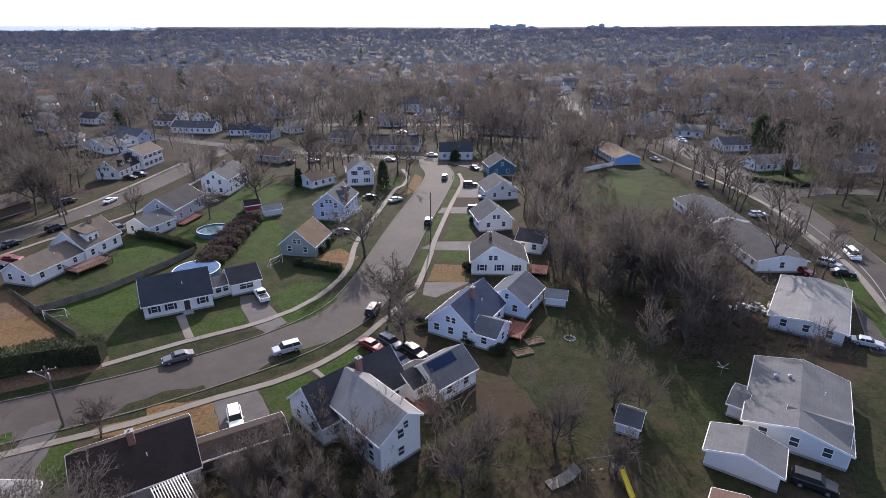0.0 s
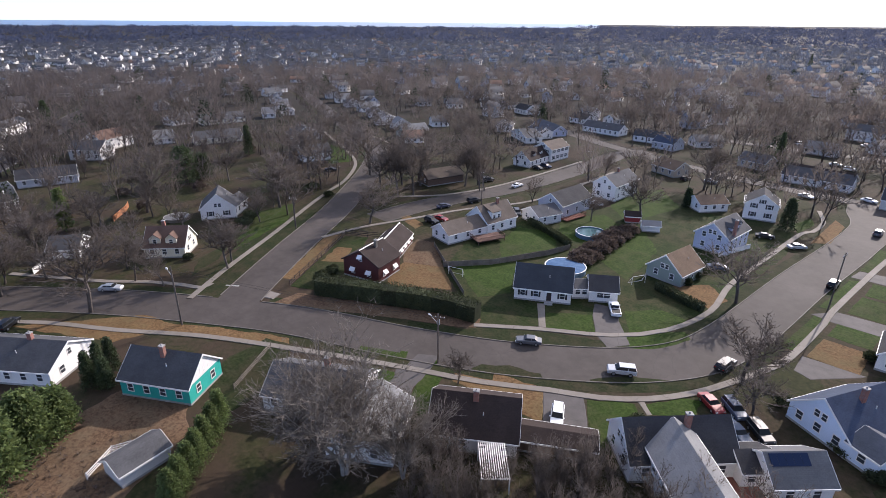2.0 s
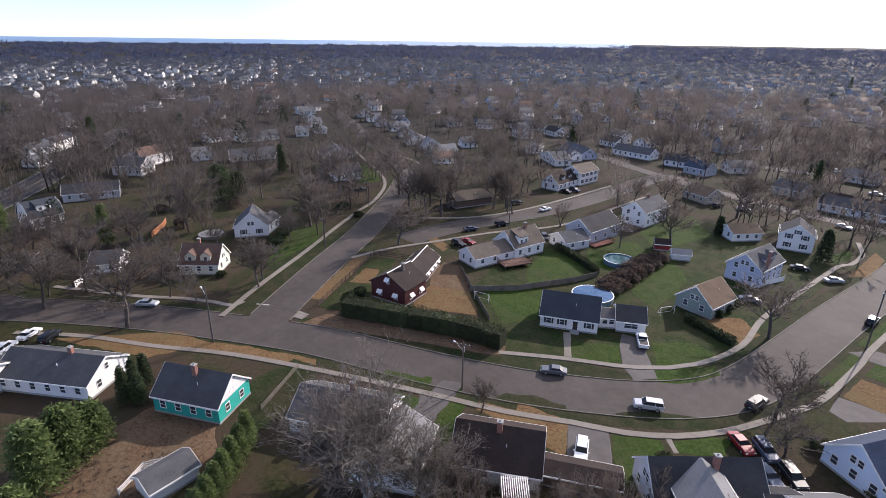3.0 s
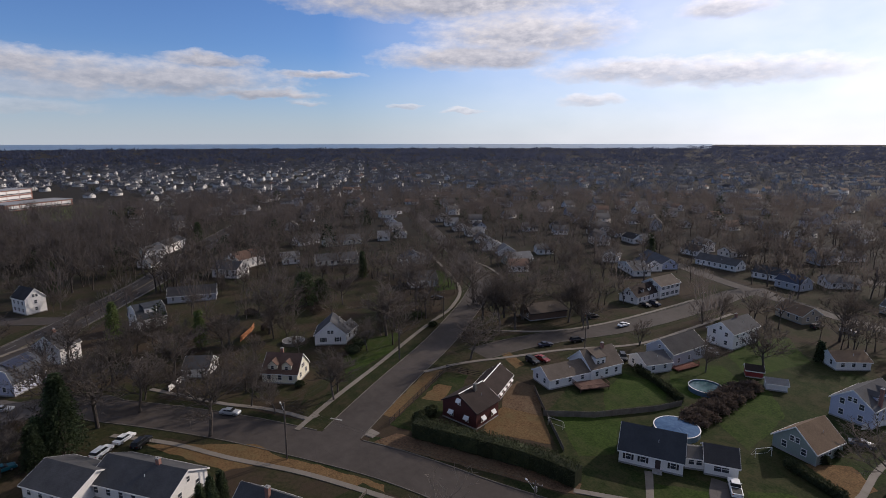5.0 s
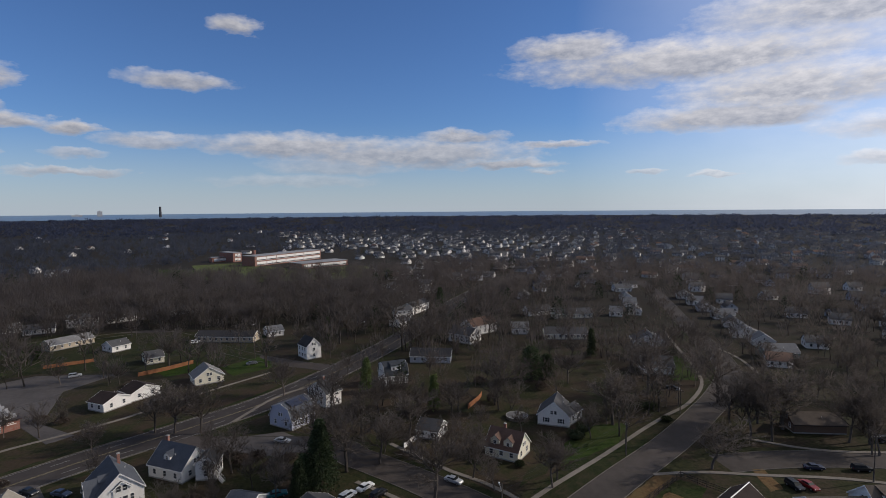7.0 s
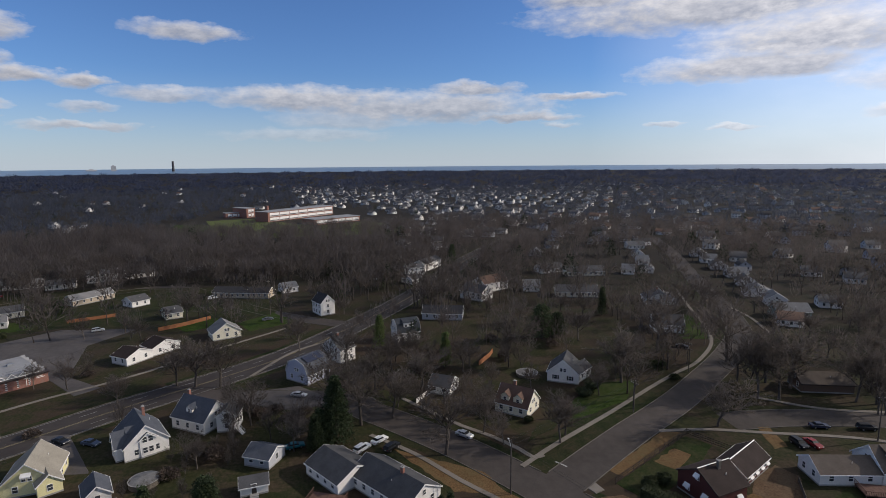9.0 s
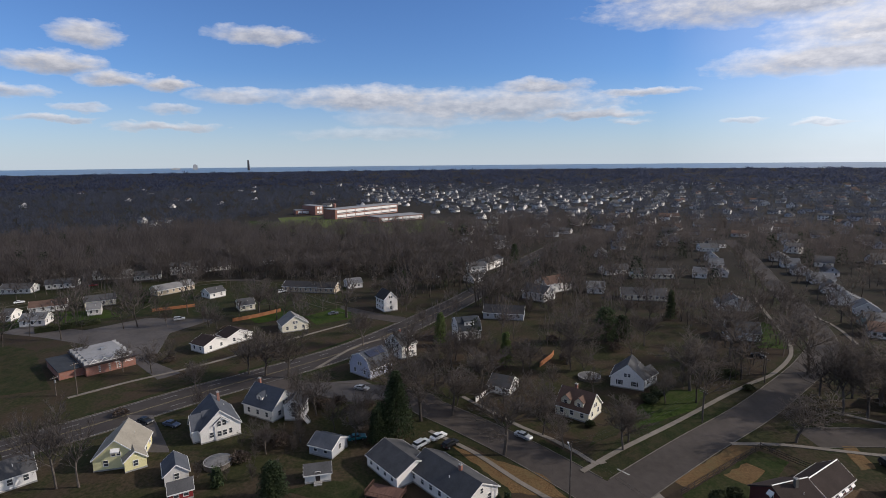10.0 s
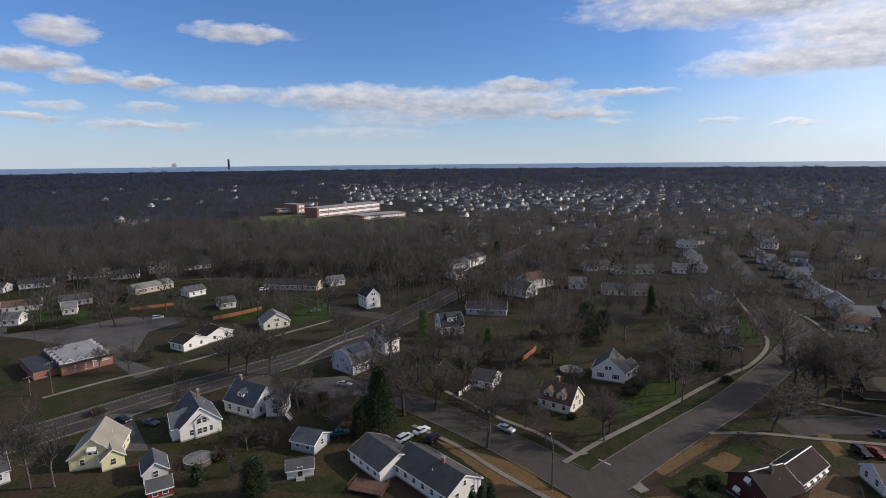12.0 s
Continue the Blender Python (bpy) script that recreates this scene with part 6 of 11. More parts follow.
patch('lawn', [(-55.7, 71.9), (-53.3, 70.1), (-41.9, 75.1), (-33.7, 80.9), (-34.2, 83.1), (-43.4, 78.5)], M_DULL_SHADE, 0.0186, 0.35, 'green kerb verge', 'lawn')
patch('lawn', [(-31.3, 115.1), (-21.9, 109.8), (-19.6, 116.2), (-25.2, 121.4)], M_TAN, 0.031, 0.35, 'tan dead-grass front yard', 'lawn')
patch('lawn', [(-12.4, 166.6), (-8.4, 169.9), (-7.2, 187.6), (-10.0, 193.2)], M_TAN, 0.0314, 0.1, 'tan dead-grass verge in a street loop', 'lawn')
patch('lawn', [(-16.6, 173.1), (-14.1, 183.8), (-16.0, 189.9), (-19.1, 180.0)], M_LAWN, 0.0258, 0.1, 'green grass inside the pavement loop', 'lawn')
patch('lawn', [(-7.4, 104.0), (-4.6, 103.5), (-1.8, 121.5), (-4.6, 121.5)], M_LAWN, 0.0262, 0.1, 'green kerb verge beside the street', 'lawn')
patch('lawn', [(-1.5, 114.0), (5.4, 113.3), (6.3, 120.1), (-0.5, 120.4)], M_LAWN, 0.0266, 0.1, 'bright green front lawn', 'lawn')
patch('lawn', [(-3.1, 103.2), (4.6, 102.7), (5.2, 111.4), (-1.7, 112.0)], M_TAN, 0.033, 0.1, 'tan dead-grass front lawn', 'lawn')
patch('lawn', [(0.2, 127.1), (7.8, 126.4), (8.3, 136.7), (1.8, 137.6)], M_LAWN, 0.0274, 0.1, 'dull green front lawn', 'lawn')
patch('lawn', [(2.1, 138.9), (8.4, 138.5), (9.2, 147.1), (3.0, 147.1)], M_LAWN, 0.0278, 0.1, 'bright green front lawn', 'lawn')
patch('lawn', [(-4.5, 126.3), (-1.9, 126.3), (1.4, 147.1), (-1.4, 146.0)], M_LAWN, 0.0282, 0.1, 'green kerb verge', 'lawn')
patch('lawn', [(-0.2, 153.9), (2.3, 153.9), (4.6, 173.2), (2.2, 173.2)], M_LAWN, 0.0286, 0.1, 'green kerb verge', 'lawn')
patch('lawn', [(3.7, 176.7), (5.7, 178.1), (5.4, 190.0), (3.3, 190.0)], M_LAWN, 0.029, 0.1, 'green kerb verge', 'lawn')
patch('driveway', [(-3.7, 102.7), (-4.0, 97.0), (-1.5, 95.7), (5.6, 102.7)], M_DRIVE, 0.0424, 0.05, 'grey asphalt driveway', 'driveway')
patch('driveway', [(-5.3, 121.5), (-1.5, 120.4), (6.6, 120.1), (7.3, 126.0), (-1.2, 125.9)], M_DRIVE, 0.0428, 0.05, 'pale grey asphalt driveway', 'driveway')
patch('driveway', [(-1.4, 148.1), (9.6, 148.1), (10.4, 154.5), (-0.2, 153.3)], M_DRIVE, 0.0432, 0.05, 'pale concrete driveway', 'driveway')
patch('driveway', [(3.8, 163.7), (13.6, 163.7), (15.0, 176.7), (5.4, 176.7)], M_DRIVE, 0.0436, 0.05, 'grey asphalt driveway', 'driveway')
patch('driveway', [(-38.5, 91.4), (-34.6, 85.1), (-31.1, 82.2), (-28.3, 85.7), (-33.7, 92.6), (-35.7, 97.3), (-40.4, 96.1)], M_DRIVE, 0.044, 0.05, 'dark asphalt driveway beside the house', 'driveway')
patch('footpath', [(-49.5, 88.1), (-44.4, 80.3), (-43.2, 80.8), (-48.3, 89.0)], M_WALK, 0.0519, 0.0, 'concrete front path to the door', 'footpath')
patch('driveway', [(-32.2, 62.1), (-28.5, 56.1), (-22.0, 57.2), (-27.5, 66.2), (-33.1, 63.3)], M_DRIVE, 0.0448, 0.05, 'grey asphalt driveway beside the lawn', 'driveway')
patch('lawn', [(-41.8, 62.3), (-39.7, 57.1), (-29.7, 56.6), (-33.5, 64.2)], M_TAN, 0.0382, 0.35, 'tan dead-grass front yard', 'lawn')
patch('lawn', [(-47.1, 57.6), (-45.8, 56.0), (-39.2, 57.1), (-40.9, 60.5)], M_TAN, 0.0386, 0.35, 'tan dead-grass front yard', 'lawn')
patch('lawn', [(-45.7, 60.5), (-39.8, 62.9), (-35.1, 66.2), (-35.9, 67.1), (-41.1, 65.5), (-45.1, 62.9)], M_DULL_SHADE, 0.027, 0.35, 'thin green kerb verge', 'lawn')
patch('lawn', [(-27.0, 66.2), (-21.0, 57.7), (-18.8, 59.4), (-22.2, 63.6), (-19.0, 67.6), (-20.9, 70.2)], M_LAWN, 0.0334, 0.35, 'green front lawn along a path', 'lawn')
patch('lawn', [(-19.4, 71.2), (-18.1, 69.3), (-13.0, 73.6), (-13.1, 77.7), (-16.2, 76.0)], M_LAWN, 0.0338, 0.35, 'green front lawn', 'lawn')
patch('lawn', [(-29.1, 71.2), (-27.6, 69.3), (-20.7, 75.2), (-16.8, 79.4), (-17.9, 80.3), (-24.7, 76.5)], M_DULL_SHADE, 0.0282, 0.35, 'thin dry kerb verge', 'lawn')
patch('footpath', [(-21.2, 71.7), (-18.5, 69.0), (-17.9, 69.4), (-20.3, 72.0)], M_WALK, 0.0551, 0, 'narrow concrete front path', 'footpath')
patch('driveway', [(-55.7, 53.0), (-50.6, 46.2), (-47.4, 46.2), (-51.8, 54.5)], M_DRIVE, 0.048, 0.05, 'grey asphalt driveway', 'driveway')
patch('lawn', [(-51.7, 55.0), (-46.7, 46.2), (-42.8, 46.2), (-47.1, 53.5), (-48.0, 56.6)], M_LAWN, 0.0354, 0.35, 'bright green side lawn', 'lawn')
patch('lawn', [(-58.4, 56.5), (-56.8, 54.5), (-55.8, 55.0), (-57.2, 57.1)], M_LAWN, 0.0358, 0.1, 'green kerb verge', 'lawn')
patch('lawn', [(-53.6, 58.2), (-52.1, 56.6), (-50.6, 57.4), (-52.4, 59.7)], M_LAWN, 0.0362, 0.1, 'green kerb verge', 'lawn')
patch('driveway', [(-53.0, 47.8), (-49.5, 47.3), (-49.8, 52.9), (-52.1, 59.7), (-55.3, 57.9), (-54.2, 52.6)], M_DRIVE, 0.0496, 0.05, 'grey asphalt driveway', 'driveway')
patch('lawn', [(-46.1, 45.9), (-43.3, 48.6), (-48.2, 54.6), (-50.5, 52.3)], M_LAWN, 0.037, 0.35, 'bright green front lawn', 'lawn')
patch('lawn', [(-56.3, 46.8), (-51.5, 49.3), (-53.0, 51.7), (-59.3, 49.4)], M_LAWN, 0.0374, 0.35, 'bright green front lawn', 'lawn')
patch('lawn', [(-64.5, 51.3), (-56.2, 54.6), (-56.7, 56.5), (-64.9, 52.9)], M_LAWN, 0.0378, 0.1, 'green kerb verge', 'lawn')
patch('lawn', [(-49.8, 57.8), (-35.4, 64.6), (-35.9, 66.2), (-47.9, 58.6)], M_DULL_SHADE, 0.0322, 0.1, 'thin kerb verge', 'lawn')
patch('lawn', [(-110.2, 26.0), (-90.5, 38.8), (-77.2, 45.4), (-73.9, 43.8), (-89.2, 35.8), (-105.9, 25.5)], M_TAN, 0.0446, 0.35, 'tan dead grass beside the pavement', 'lawn')
patch('lawn', [(-123.6, 7.1), (-116.6, 16.7), (-106.7, 24.8), (-102.6, 24.4), (-114.1, 10.5)], M_DULL_SHADE, 0.033, 0.35, 'dull grass in front of the house', 'lawn')
patch('lawn', [(-99.8, 59.4), (-105.4, 68.6), (-113.4, 82.2), (-111.4, 86.2), (-102.2, 70.4), (-96.9, 61.6)], M_TAN, 0.0454, 0.35, 'tan dead-grass verge beside the fence', 'lawn')
patch('lawn', [(-94.8, 58.4), (-101.6, 70.6), (-109.6, 86.0), (-104.4, 89.4), (-97.0, 80.0), (-91.5, 70.0), (-88.0, 61.5)], M_YARD, 0.0446, 0.2, 'dull green fenced corner yard', 'lawn')
patch('lawn', [(-109.4, 107.3), (-109.1, 110.4), (-99.6, 106.8), (-99.3, 102.9)], M_TAN, 0.0456, 0.3, 'strip of golden dead grass beside a driveway', 'lawn')
patch('lawn', [(-101.0, 71.4), (-105.0, 79.6), (-101.6, 81.6), (-96.3, 74.4)], M_TAN, 0.0458, 0.35, 'tan dead-grass yard behind a fence', 'lawn')
patch('lawn', [(-79.5, 73.0), (-67.1, 81.1), (-76.2, 88.7), (-85.4, 84.3), (-83.3, 77.5)], M_TAN, 0.0462, 0.35, 'tan dead-grass side yard', 'lawn')
patch('lawn', [(-85.4, 84.3), (-76.2, 88.7), (-88.5, 99.2), (-93.2, 97.4), (-91.7, 90.6)], M_SOIL, 0.0286, 0.35, 'grey bare soil yard', 'lawn')
patch('lawn', [(-90.9, 51.7), (-53.3, 71.6), (-54.4, 74.9), (-90.9, 57.5)], M_SOIL, 0.049, 0.35, 'bare earth verge under the hedge', 'lawn')
patch('lawn', [(-106.4, 41.6), (-104.3, 47.4), (-112.7, 54.5), (-134.4, 94.5), (-142.7, 107.2), (-140.5, 91.4), (-119.4, 55.9)], M_DULL_SHADE, 0.0354, 0.35, 'green grass verge beside the pavement', 'lawn')
patch('lawn', [(-123.2, 60.7), (-132.1, 82.9), (-144.3, 93.7), (-145.8, 81.8), (-135.7, 68.1)], M_LAWN, 0.0418, 0.35, 'bright green front lawn', 'lawn')
patch('lawn', [(-200.8, 147.8), (-177.9, 134.0), (-174.8, 144.0), (-195.7, 157.7), (-207.7, 157.7)], M_LAWN, 0.0422, 0.35, 'bright green corner lawn', 'lawn')
patch('lawn', [(-116.3, 46.0), (-120.9, 55.1), (-129.3, 63.5), (-124.2, 51.9)], M_DULL_SHADE, 0.0366, 0.35, 'dull green front lawn', 'lawn')
patch('lawn', [(-120.1, 12.8), (-100.2, 23.3), (-96.7, 33.8), (-105.7, 31.6), (-112.5, 22.7)], M_TAN, 0.049, 0.35, 'tan and green grass beside the pavement', 'lawn')
patch('lawn', [(-112.2, 14.6), (-116.4, 22.0), (-104.0, 27.3), (-99.3, 22.5)], M_DULL_SHADE, 0.0374, 0.35, 'mixed green and tan grass', 'lawn')
patch('lawn', [(-106.1, -25.5), (-102.5, -17.8), (-101.4, -8.4), (-105.9, -8.6), (-108.7, -14.9)], M_DULL_SHADE, 0.0378, 0.35, 'dull green back lawn', 'lawn')
patch('lawn', [(30.1, 57.8), (37.1, 73.7), (53.5, 80.6), (46.2, 65.0), (34.7, 57.8), (30.4, 48.2), (25.7, 46.3)], M_DULL_SHADE, 0.0382, 0.35, 'dull dark green back lawn, shade put into its colour', 'lawn')
patch('lawn', [(11.4, 80.4), (22.9, 88.3), (31.0, 80.5), (22.5, 57.8), (14.2, 62.4), (8.8, 73.6)], M_DULL_SHADE, 0.0386, 0.35, 'thin brownish green back lawn', 'lawn')
patch('lawn', [(83.4, 103.0), (76.9, 80.6), (86.3, 93.0), (91.8, 111.8)], M_LAWN, 0.045, 0.35, 'green grass beside the road', 'lawn')
patch('lawn', [(44.0, 150.0), (70.0, 152.0), (84.0, 176.0), (82.0, 204.0), (58.0, 200.0), (48.0, 182.0)], M_YARD, 0.0108, 0.35, 'dull green gardens behind the road houses', 'lawn')
patch('lawn', [(52.8, 177.0), (61.9, 164.0), (69.4, 180.6), (61.5, 193.6)], M_LAWN, 0.0454, 0.35, 'green garden lawn', 'lawn')
patch('lawn', [(108.5, 188.4), (129.5, 183.2), (147.2, 201.0), (137.6, 210.1)], M_LAWN, 0.0458, 0.35, 'green lawn round a house', 'lawn')
patch('lawn', [(106.7, 161.2), (120.6, 138.2), (142.9, 167.6), (111.0, 165.5)], M_DULL_SHADE, 0.0402, 0.35, 'dull green corner lawn', 'lawn')
patch('lawn', [(-322.6, -225.6), (-332.6, -136.1), (-312.3, -25.8), (-248.3, -26.5), (-244.7, -72.3), (-252.2, -115.2), (-233.2, -166.4)], M_DULL_SHADE, 0.0336, 0.35, 'dull green yards round low houses', 'lawn')
patch('driveway', [(-233.2, -166.4), (-244.9, -162.4), (-232.8, -132.3), (-249.2, -113.9), (-243.2, -81.9), (-224.0, -94.2), (-190.4, -87.1), (-178.1, -72.9), (-172.9, -78.1), (-204.6, -105.3), (-224.3, -143.2)], M_DRIVE, 0.06, 0.05, 'cracked grey car park', 'car park')
patch('lawn', [(-217.4, -155.9), (-165.8, -121.7), (-168.5, -108.6), (-208.6, -138.0)], M_DULL_SHADE, 0.0414, 0.35, 'dark green grass beside a car park', 'lawn')
patch('driveway', [(-147.2, -76.1), (-146.4, -68.9), (-125.3, -56.2), (-126.1, -63.1)], M_DRIVE, 0.0608, 0.05, 'dark asphalt driveway between houses', 'driveway')
patch('driveway', [(-163.3, -28.5), (-164.9, -11.6), (-151.5, -0.8), (-146.8, -10.7), (-154.3, -24.7)], M_DRIVE, 0.0612, 0.05, 'grey asphalt apron', 'driveway')
patch('lawn', [(-242.5, -41.4), (-228.3, -34.4), (-239.1, -15.5), (-255.5, -27.2)], M_LAWN, 0.0486, 0.35, 'green side lawn', 'lawn')
patch('lawn', [(-246.3, -70.2), (-234.3, -61.0), (-242.5, -41.4), (-253.9, -53.8)], M_LAWN, 0.049, 0.35, 'green lawn by a fence', 'lawn')
patch('lawn', [(-681.4, -176.7), (-607.1, -158.1), (-556.7, 122.6), (-614.9, 108.6), (-629.7, -35.6)], M_LAWN, 0.0494, 0.35, 'wide green school field', 'lawn')
patch('lawn', [(-261.3, -185.0), (-232.0, -156.7), (-243.9, -154.7), (-259.2, -168.8)], M_LAWN, 0.0498, 0.35, 'green yard by low houses', 'lawn')
patch('lawn', [(-263.6, -165.1), (-245.7, -148.7), (-253.6, -125.8), (-267.3, -140.0)], M_LAWN, 0.0502, 0.35, 'green yard by low houses', 'lawn')
patch('lawn', [(-81.8, 2.9), (-82.0, 11.0), (-83.9, 19.1), (-72.7, 24.3), (-66.1, 21.2), (-62.7, 14.4), (-58.9, 6.5), (-64.9, -0.7)], M_SOIL, 0.0396, 0.35, 'rust-brown leaf-strewn back yard', 'lawn')
patch('lawn', [(-79.1, 33.8), (-80.0, 42.6), (-74.1, 44.8), (-66.7, 34.3), (-66.1, 26.7), (-73.5, 28.3)], M_DULL_SHADE, 0.045, 0.35, 'thin dull grass beside the house', 'lawn')
patch('lawn', [(-109.6, 24.5), (-105.8, 29.3), (-84.9, 40.9), (-82.6, 39.0), (-101.6, 28.2)], M_TAN, 0.0574, 0.35, 'tan dead grass beside the pavement', 'lawn')
patch('lawn', [(11.7, 78.6), (23.4, 91.0), (41.4, 82.0), (55.0, 80.6), (36.5, 46.4), (25.7, 46.1), (22.1, 53.6), (13.5, 60.6)], M_DULL_SHADE, 0.0388, 0.35, 'dull green back lawns with bare spots', 'lawn')
patch('lawn', [(16.8, 97.5), (24.7, 102.8), (29.2, 88.4), (39.6, 82.4), (36.2, 73.7), (27.1, 73.7), (22.0, 84.3)], M_DULL_SHADE, 0.0466, 0.35, 'thin green back lawn', 'lawn')
patch('lawn', [(36.5, 72.1), (51.6, 78.8), (50.4, 73.7), (41.2, 60.1), (36.7, 58.9), (33.2, 53.6), (29.4, 46.5), (26.1, 46.3)], M_DULL_SHADE, 0.047, 0.35, 'dull green back lawn with shade in its colour', 'lawn')
patch('lawn', [(61.2, 66.4), (70.5, 72.2), (50.9, 46.4), (47.5, 46.4)], M_DULL_SHADE, 0.0474, 0.35, 'green side lawn', 'lawn')

h = house(-51.2, 93.1, 27.4, 11.8, 8.4, label='white single-storey house with a dark navy shingle roof', eave=2.9, rise=3.7, roof='navy', n_long=4, door='f', shutters=True, windows='flr')
wing(h, -45.1, 97.8, 37.3, 3.6, 4.5, eave=2.6, rise=1.0, roof='greyroof', n_long=2, windows='f')
wing(h, -41.2, 100.5, 31.5, 5.8, 6.8, eave=2.7, rise=2.0, roof='charcoal', windows='f', n_long=1, win_w=2.6)
h = house(-33.0, 121.3, 79.4, 9.6, 8.6, label='sage-green cape house with a tan-brown shingle roof', eave=2.8, rise=3.6, wall='green', roof='tanroof', n_long=3, windows='lfb')
h = house(-86.8, 75.4, 101.5, 8.5, 9.8, label='red-brown house with white window awnings and a dark brown roof', eave=4.2, rise=2.8, wall='redbrown', roof='brownroof', chim=(0.1, -0.2), chim_mat=M_KERB, storeys=1, awnings=True, trim=M_DARKTRIM, windows='lfb')
wing(h, -93.0, 87.9, 117.2, 12.2, 7.0, eave=2.7, rise=2.4, wall='redbrown', roof='brownroof', awnings=True, windows='f')
ridge_cap(h, -86.8, 75.4, 101.5, 9.1, 7.22, M_TRIM)
ridge_cap(h, -93.0, 87.9, 117.2, 12.8, 5.32, M_TRIM)
h = house(-86.5, 107.3, 76.3, 13.0, 7.5, label='white house with a brown roof and a box dormer', eave=2.8, rise=2.2, roof='taupe', n_long=3, windows='flr')
wing(h, -84.3, 119.0, 78.6, 11.0, 9.0, eave=3.4, rise=3.8, roof='taupe', chim=(0.3, -0.1), dormers=((-0.3, -1, 3.4, True),), windows='flr')
h = house(-76.5, 133.6, 69.2, 8.3, 8.0, label='grey house with a low front wing and a charcoal roof', wall='palegrey', roof='greyroof', eave=2.8, rise=2.0, windows='flr')
wing(h, -75.8, 146.0, 83.9, 15.2, 9.0, wall='grey', roof='charcoal', eave=4.2, rise=3.0, n_long=3, windows='flr')
h = house(-71.4, 172.7, 84.8, 14.7, 8.5, label='white two-storey gabled house with a chimney', roof='greyroof', eave=5.2, rise=2.8, chim=(0.1, 0), storeys=2, windows='flr')
h = house(-116.8, 192.2, 89.3, 16.4, 8.0, label='white house with small roof dormers and a brown roof', roof='brownroof', eave=3.0, rise=3.4, dormers=((-0.35, -1, 1.5, False), (0.25, -1, 1.5, False)), windows='flr')
wing(h, -115.5, 205.1, 85.5, 13.0, 9.0, roof='taupe', eave=5.4, rise=2.6, storeys=2, shutters=True, windows='flr')
h = house(-30.4, 148.0, 81.6, 12.5, 8.6, label='lavender-grey house with dormers and a brick chimney', wall='lavender', roof='greyroof', eave=4.6, rise=3.2, chim=(-0.5, -0.95), dormers=((-0.3, -1, 1.8, False), (0.35, -1, 1.8, False)), storeys=2, windows='lfb')
h = house(-28.5, 181.6, 101.8, 9.0, 8.9, label='white two-storey gabled house with a dark roof', roof='charcoal', eave=5.0, rise=3.0, shutters=True, storeys=2, windows='lfb')
h = house(-43.0, 178.6, 49.4, 9.5, 7.6, label='low white house with a tan-grey hip-like roof', roof='tanroof', eave=2.7, rise=1.8, windows='flr')
h = house(4.4, 85.3, 59.5, 11.8, 9.2, label='pale blue house with a slate-blue roof and rear wings', wall='paleblue', roof='blueroof', eave=3.0, rise=3.7, chim=(-0.05, -0.25), windows='lf', n_end=3)
wing(h, 8.3, 79.6, -29.4, 4.2, 5.8, wall='paleblue', roof='bluegrey', eave=2.9, rise=1.5, windows='fr', n_long=1)
wing(h, 14.1, 92.8, 59.4, 8.8, 7.8, wall='paleblue', roof='bluegrey', eave=3.0, rise=2.4, windows='lf')
h = house(12.3, 111.0, 88.8, 9.5, 11.9, label='white saltbox house with black shutters and a grey roof', roof='charcoal', eave=3.2, rise=3.6, off=1.5, shutters=True, n_end=3, chim=(0.1, 0.3), windows='lfb')
wing(h, 21.7, 121.8, -22.8, 6.2, 7.0, eave=3.0, rise=1.8, roof='charcoal', windows='flr')
h = house(13.1, 138.4, 101.2, 9.5, 9.0, label='white gabled house with a grey roof', roof='greyroof', eave=3.0, rise=3.2, windows='lfb')
h = house(17.5, 166.0, 100.3, 10.0, 10.2, label='pale grey house with a weathered grey roof', wall='palegrey', roof='greyroof', eave=3.0, rise=3.0, windows='lfb')
h = house(20.5, 194.6, 100.2, 9.0, 9.3, label='dark teal house with white trim', wall='darkteal', roof='charcoal', eave=3.6, rise=3.0, windows='lfb')
h = house(5.3, 219.1, 0.4, 13.2, 8.5, label='grey-blue house with a dark roof', wall='palegrey', roof='navy', eave=3.4, rise=3.0, windows='flr')
h = house(-12.9, 62.3, 43.9, 14.1, 8.2, label='white house with a charcoal roof and a tall rear wing', roof='charcoal', eave=3.2, rise=3.8, chim=(0.15, -0.25), windows='fl')
wing(h, -9.3, 56.4, -46.7, 12.4, 6.2, prof=[(-3.1, 4.7), (0.9, 7.0), (3.1, 5.7)], eave=4.5, rise=2.5, roof='paleroof', windows='fr', storeys=2)
wing(h, -4.2, 66.2, 43.0, 4.4, 5.0, eave=2.8, rise=1.3, roof='charcoal', windows='f', n_long=2)
wing(h, 0.0, 67.6, 42.6, 7.6, 6.6, eave=3.0, rise=2.3, roof='ash', windows='fr')
solar_panels(h, -0.13, 66.26, 4.93, 34.9, 42.6, 5, 1)
h = house(-36.1, 49.6, 31.5, 12.2, 10.2, label='pale grey house with a dark brown shingle roof', wall='palegrey', roof='brownroof', eave=2.8, rise=3.2, chim=(0.0, -0.15), n_long=4, windows='flr')
wing(h, -25.4, 53.9, 28.7, 10.6, 3.8, eave=2.2, rise=0.7, wall='brown', roof='brownroof', windows='')
h = house(-58.2, 39.2, 29.0, 15.0, 9.4, label='grey-roofed house behind a large bare tree', wall='palegrey', roof='greyroof', eave=3.0, rise=2.7, chim=(0.1, 0.2), windows='flr')
wing(h, -46.4, 38.6, -60.0, 10.6, 9.4, eave=3.0, rise=2.6, wall='white', roof='paleroof', windows='br')
h = house(-79.0, 25.3, 29.1, 12.1, 8.2, label='teal house with a charcoal roof and white gable', wall='teal', roof='slate', eave=3.2, rise=3.4, chim=(0.0, -0.2), n_long=4, windows='flr')
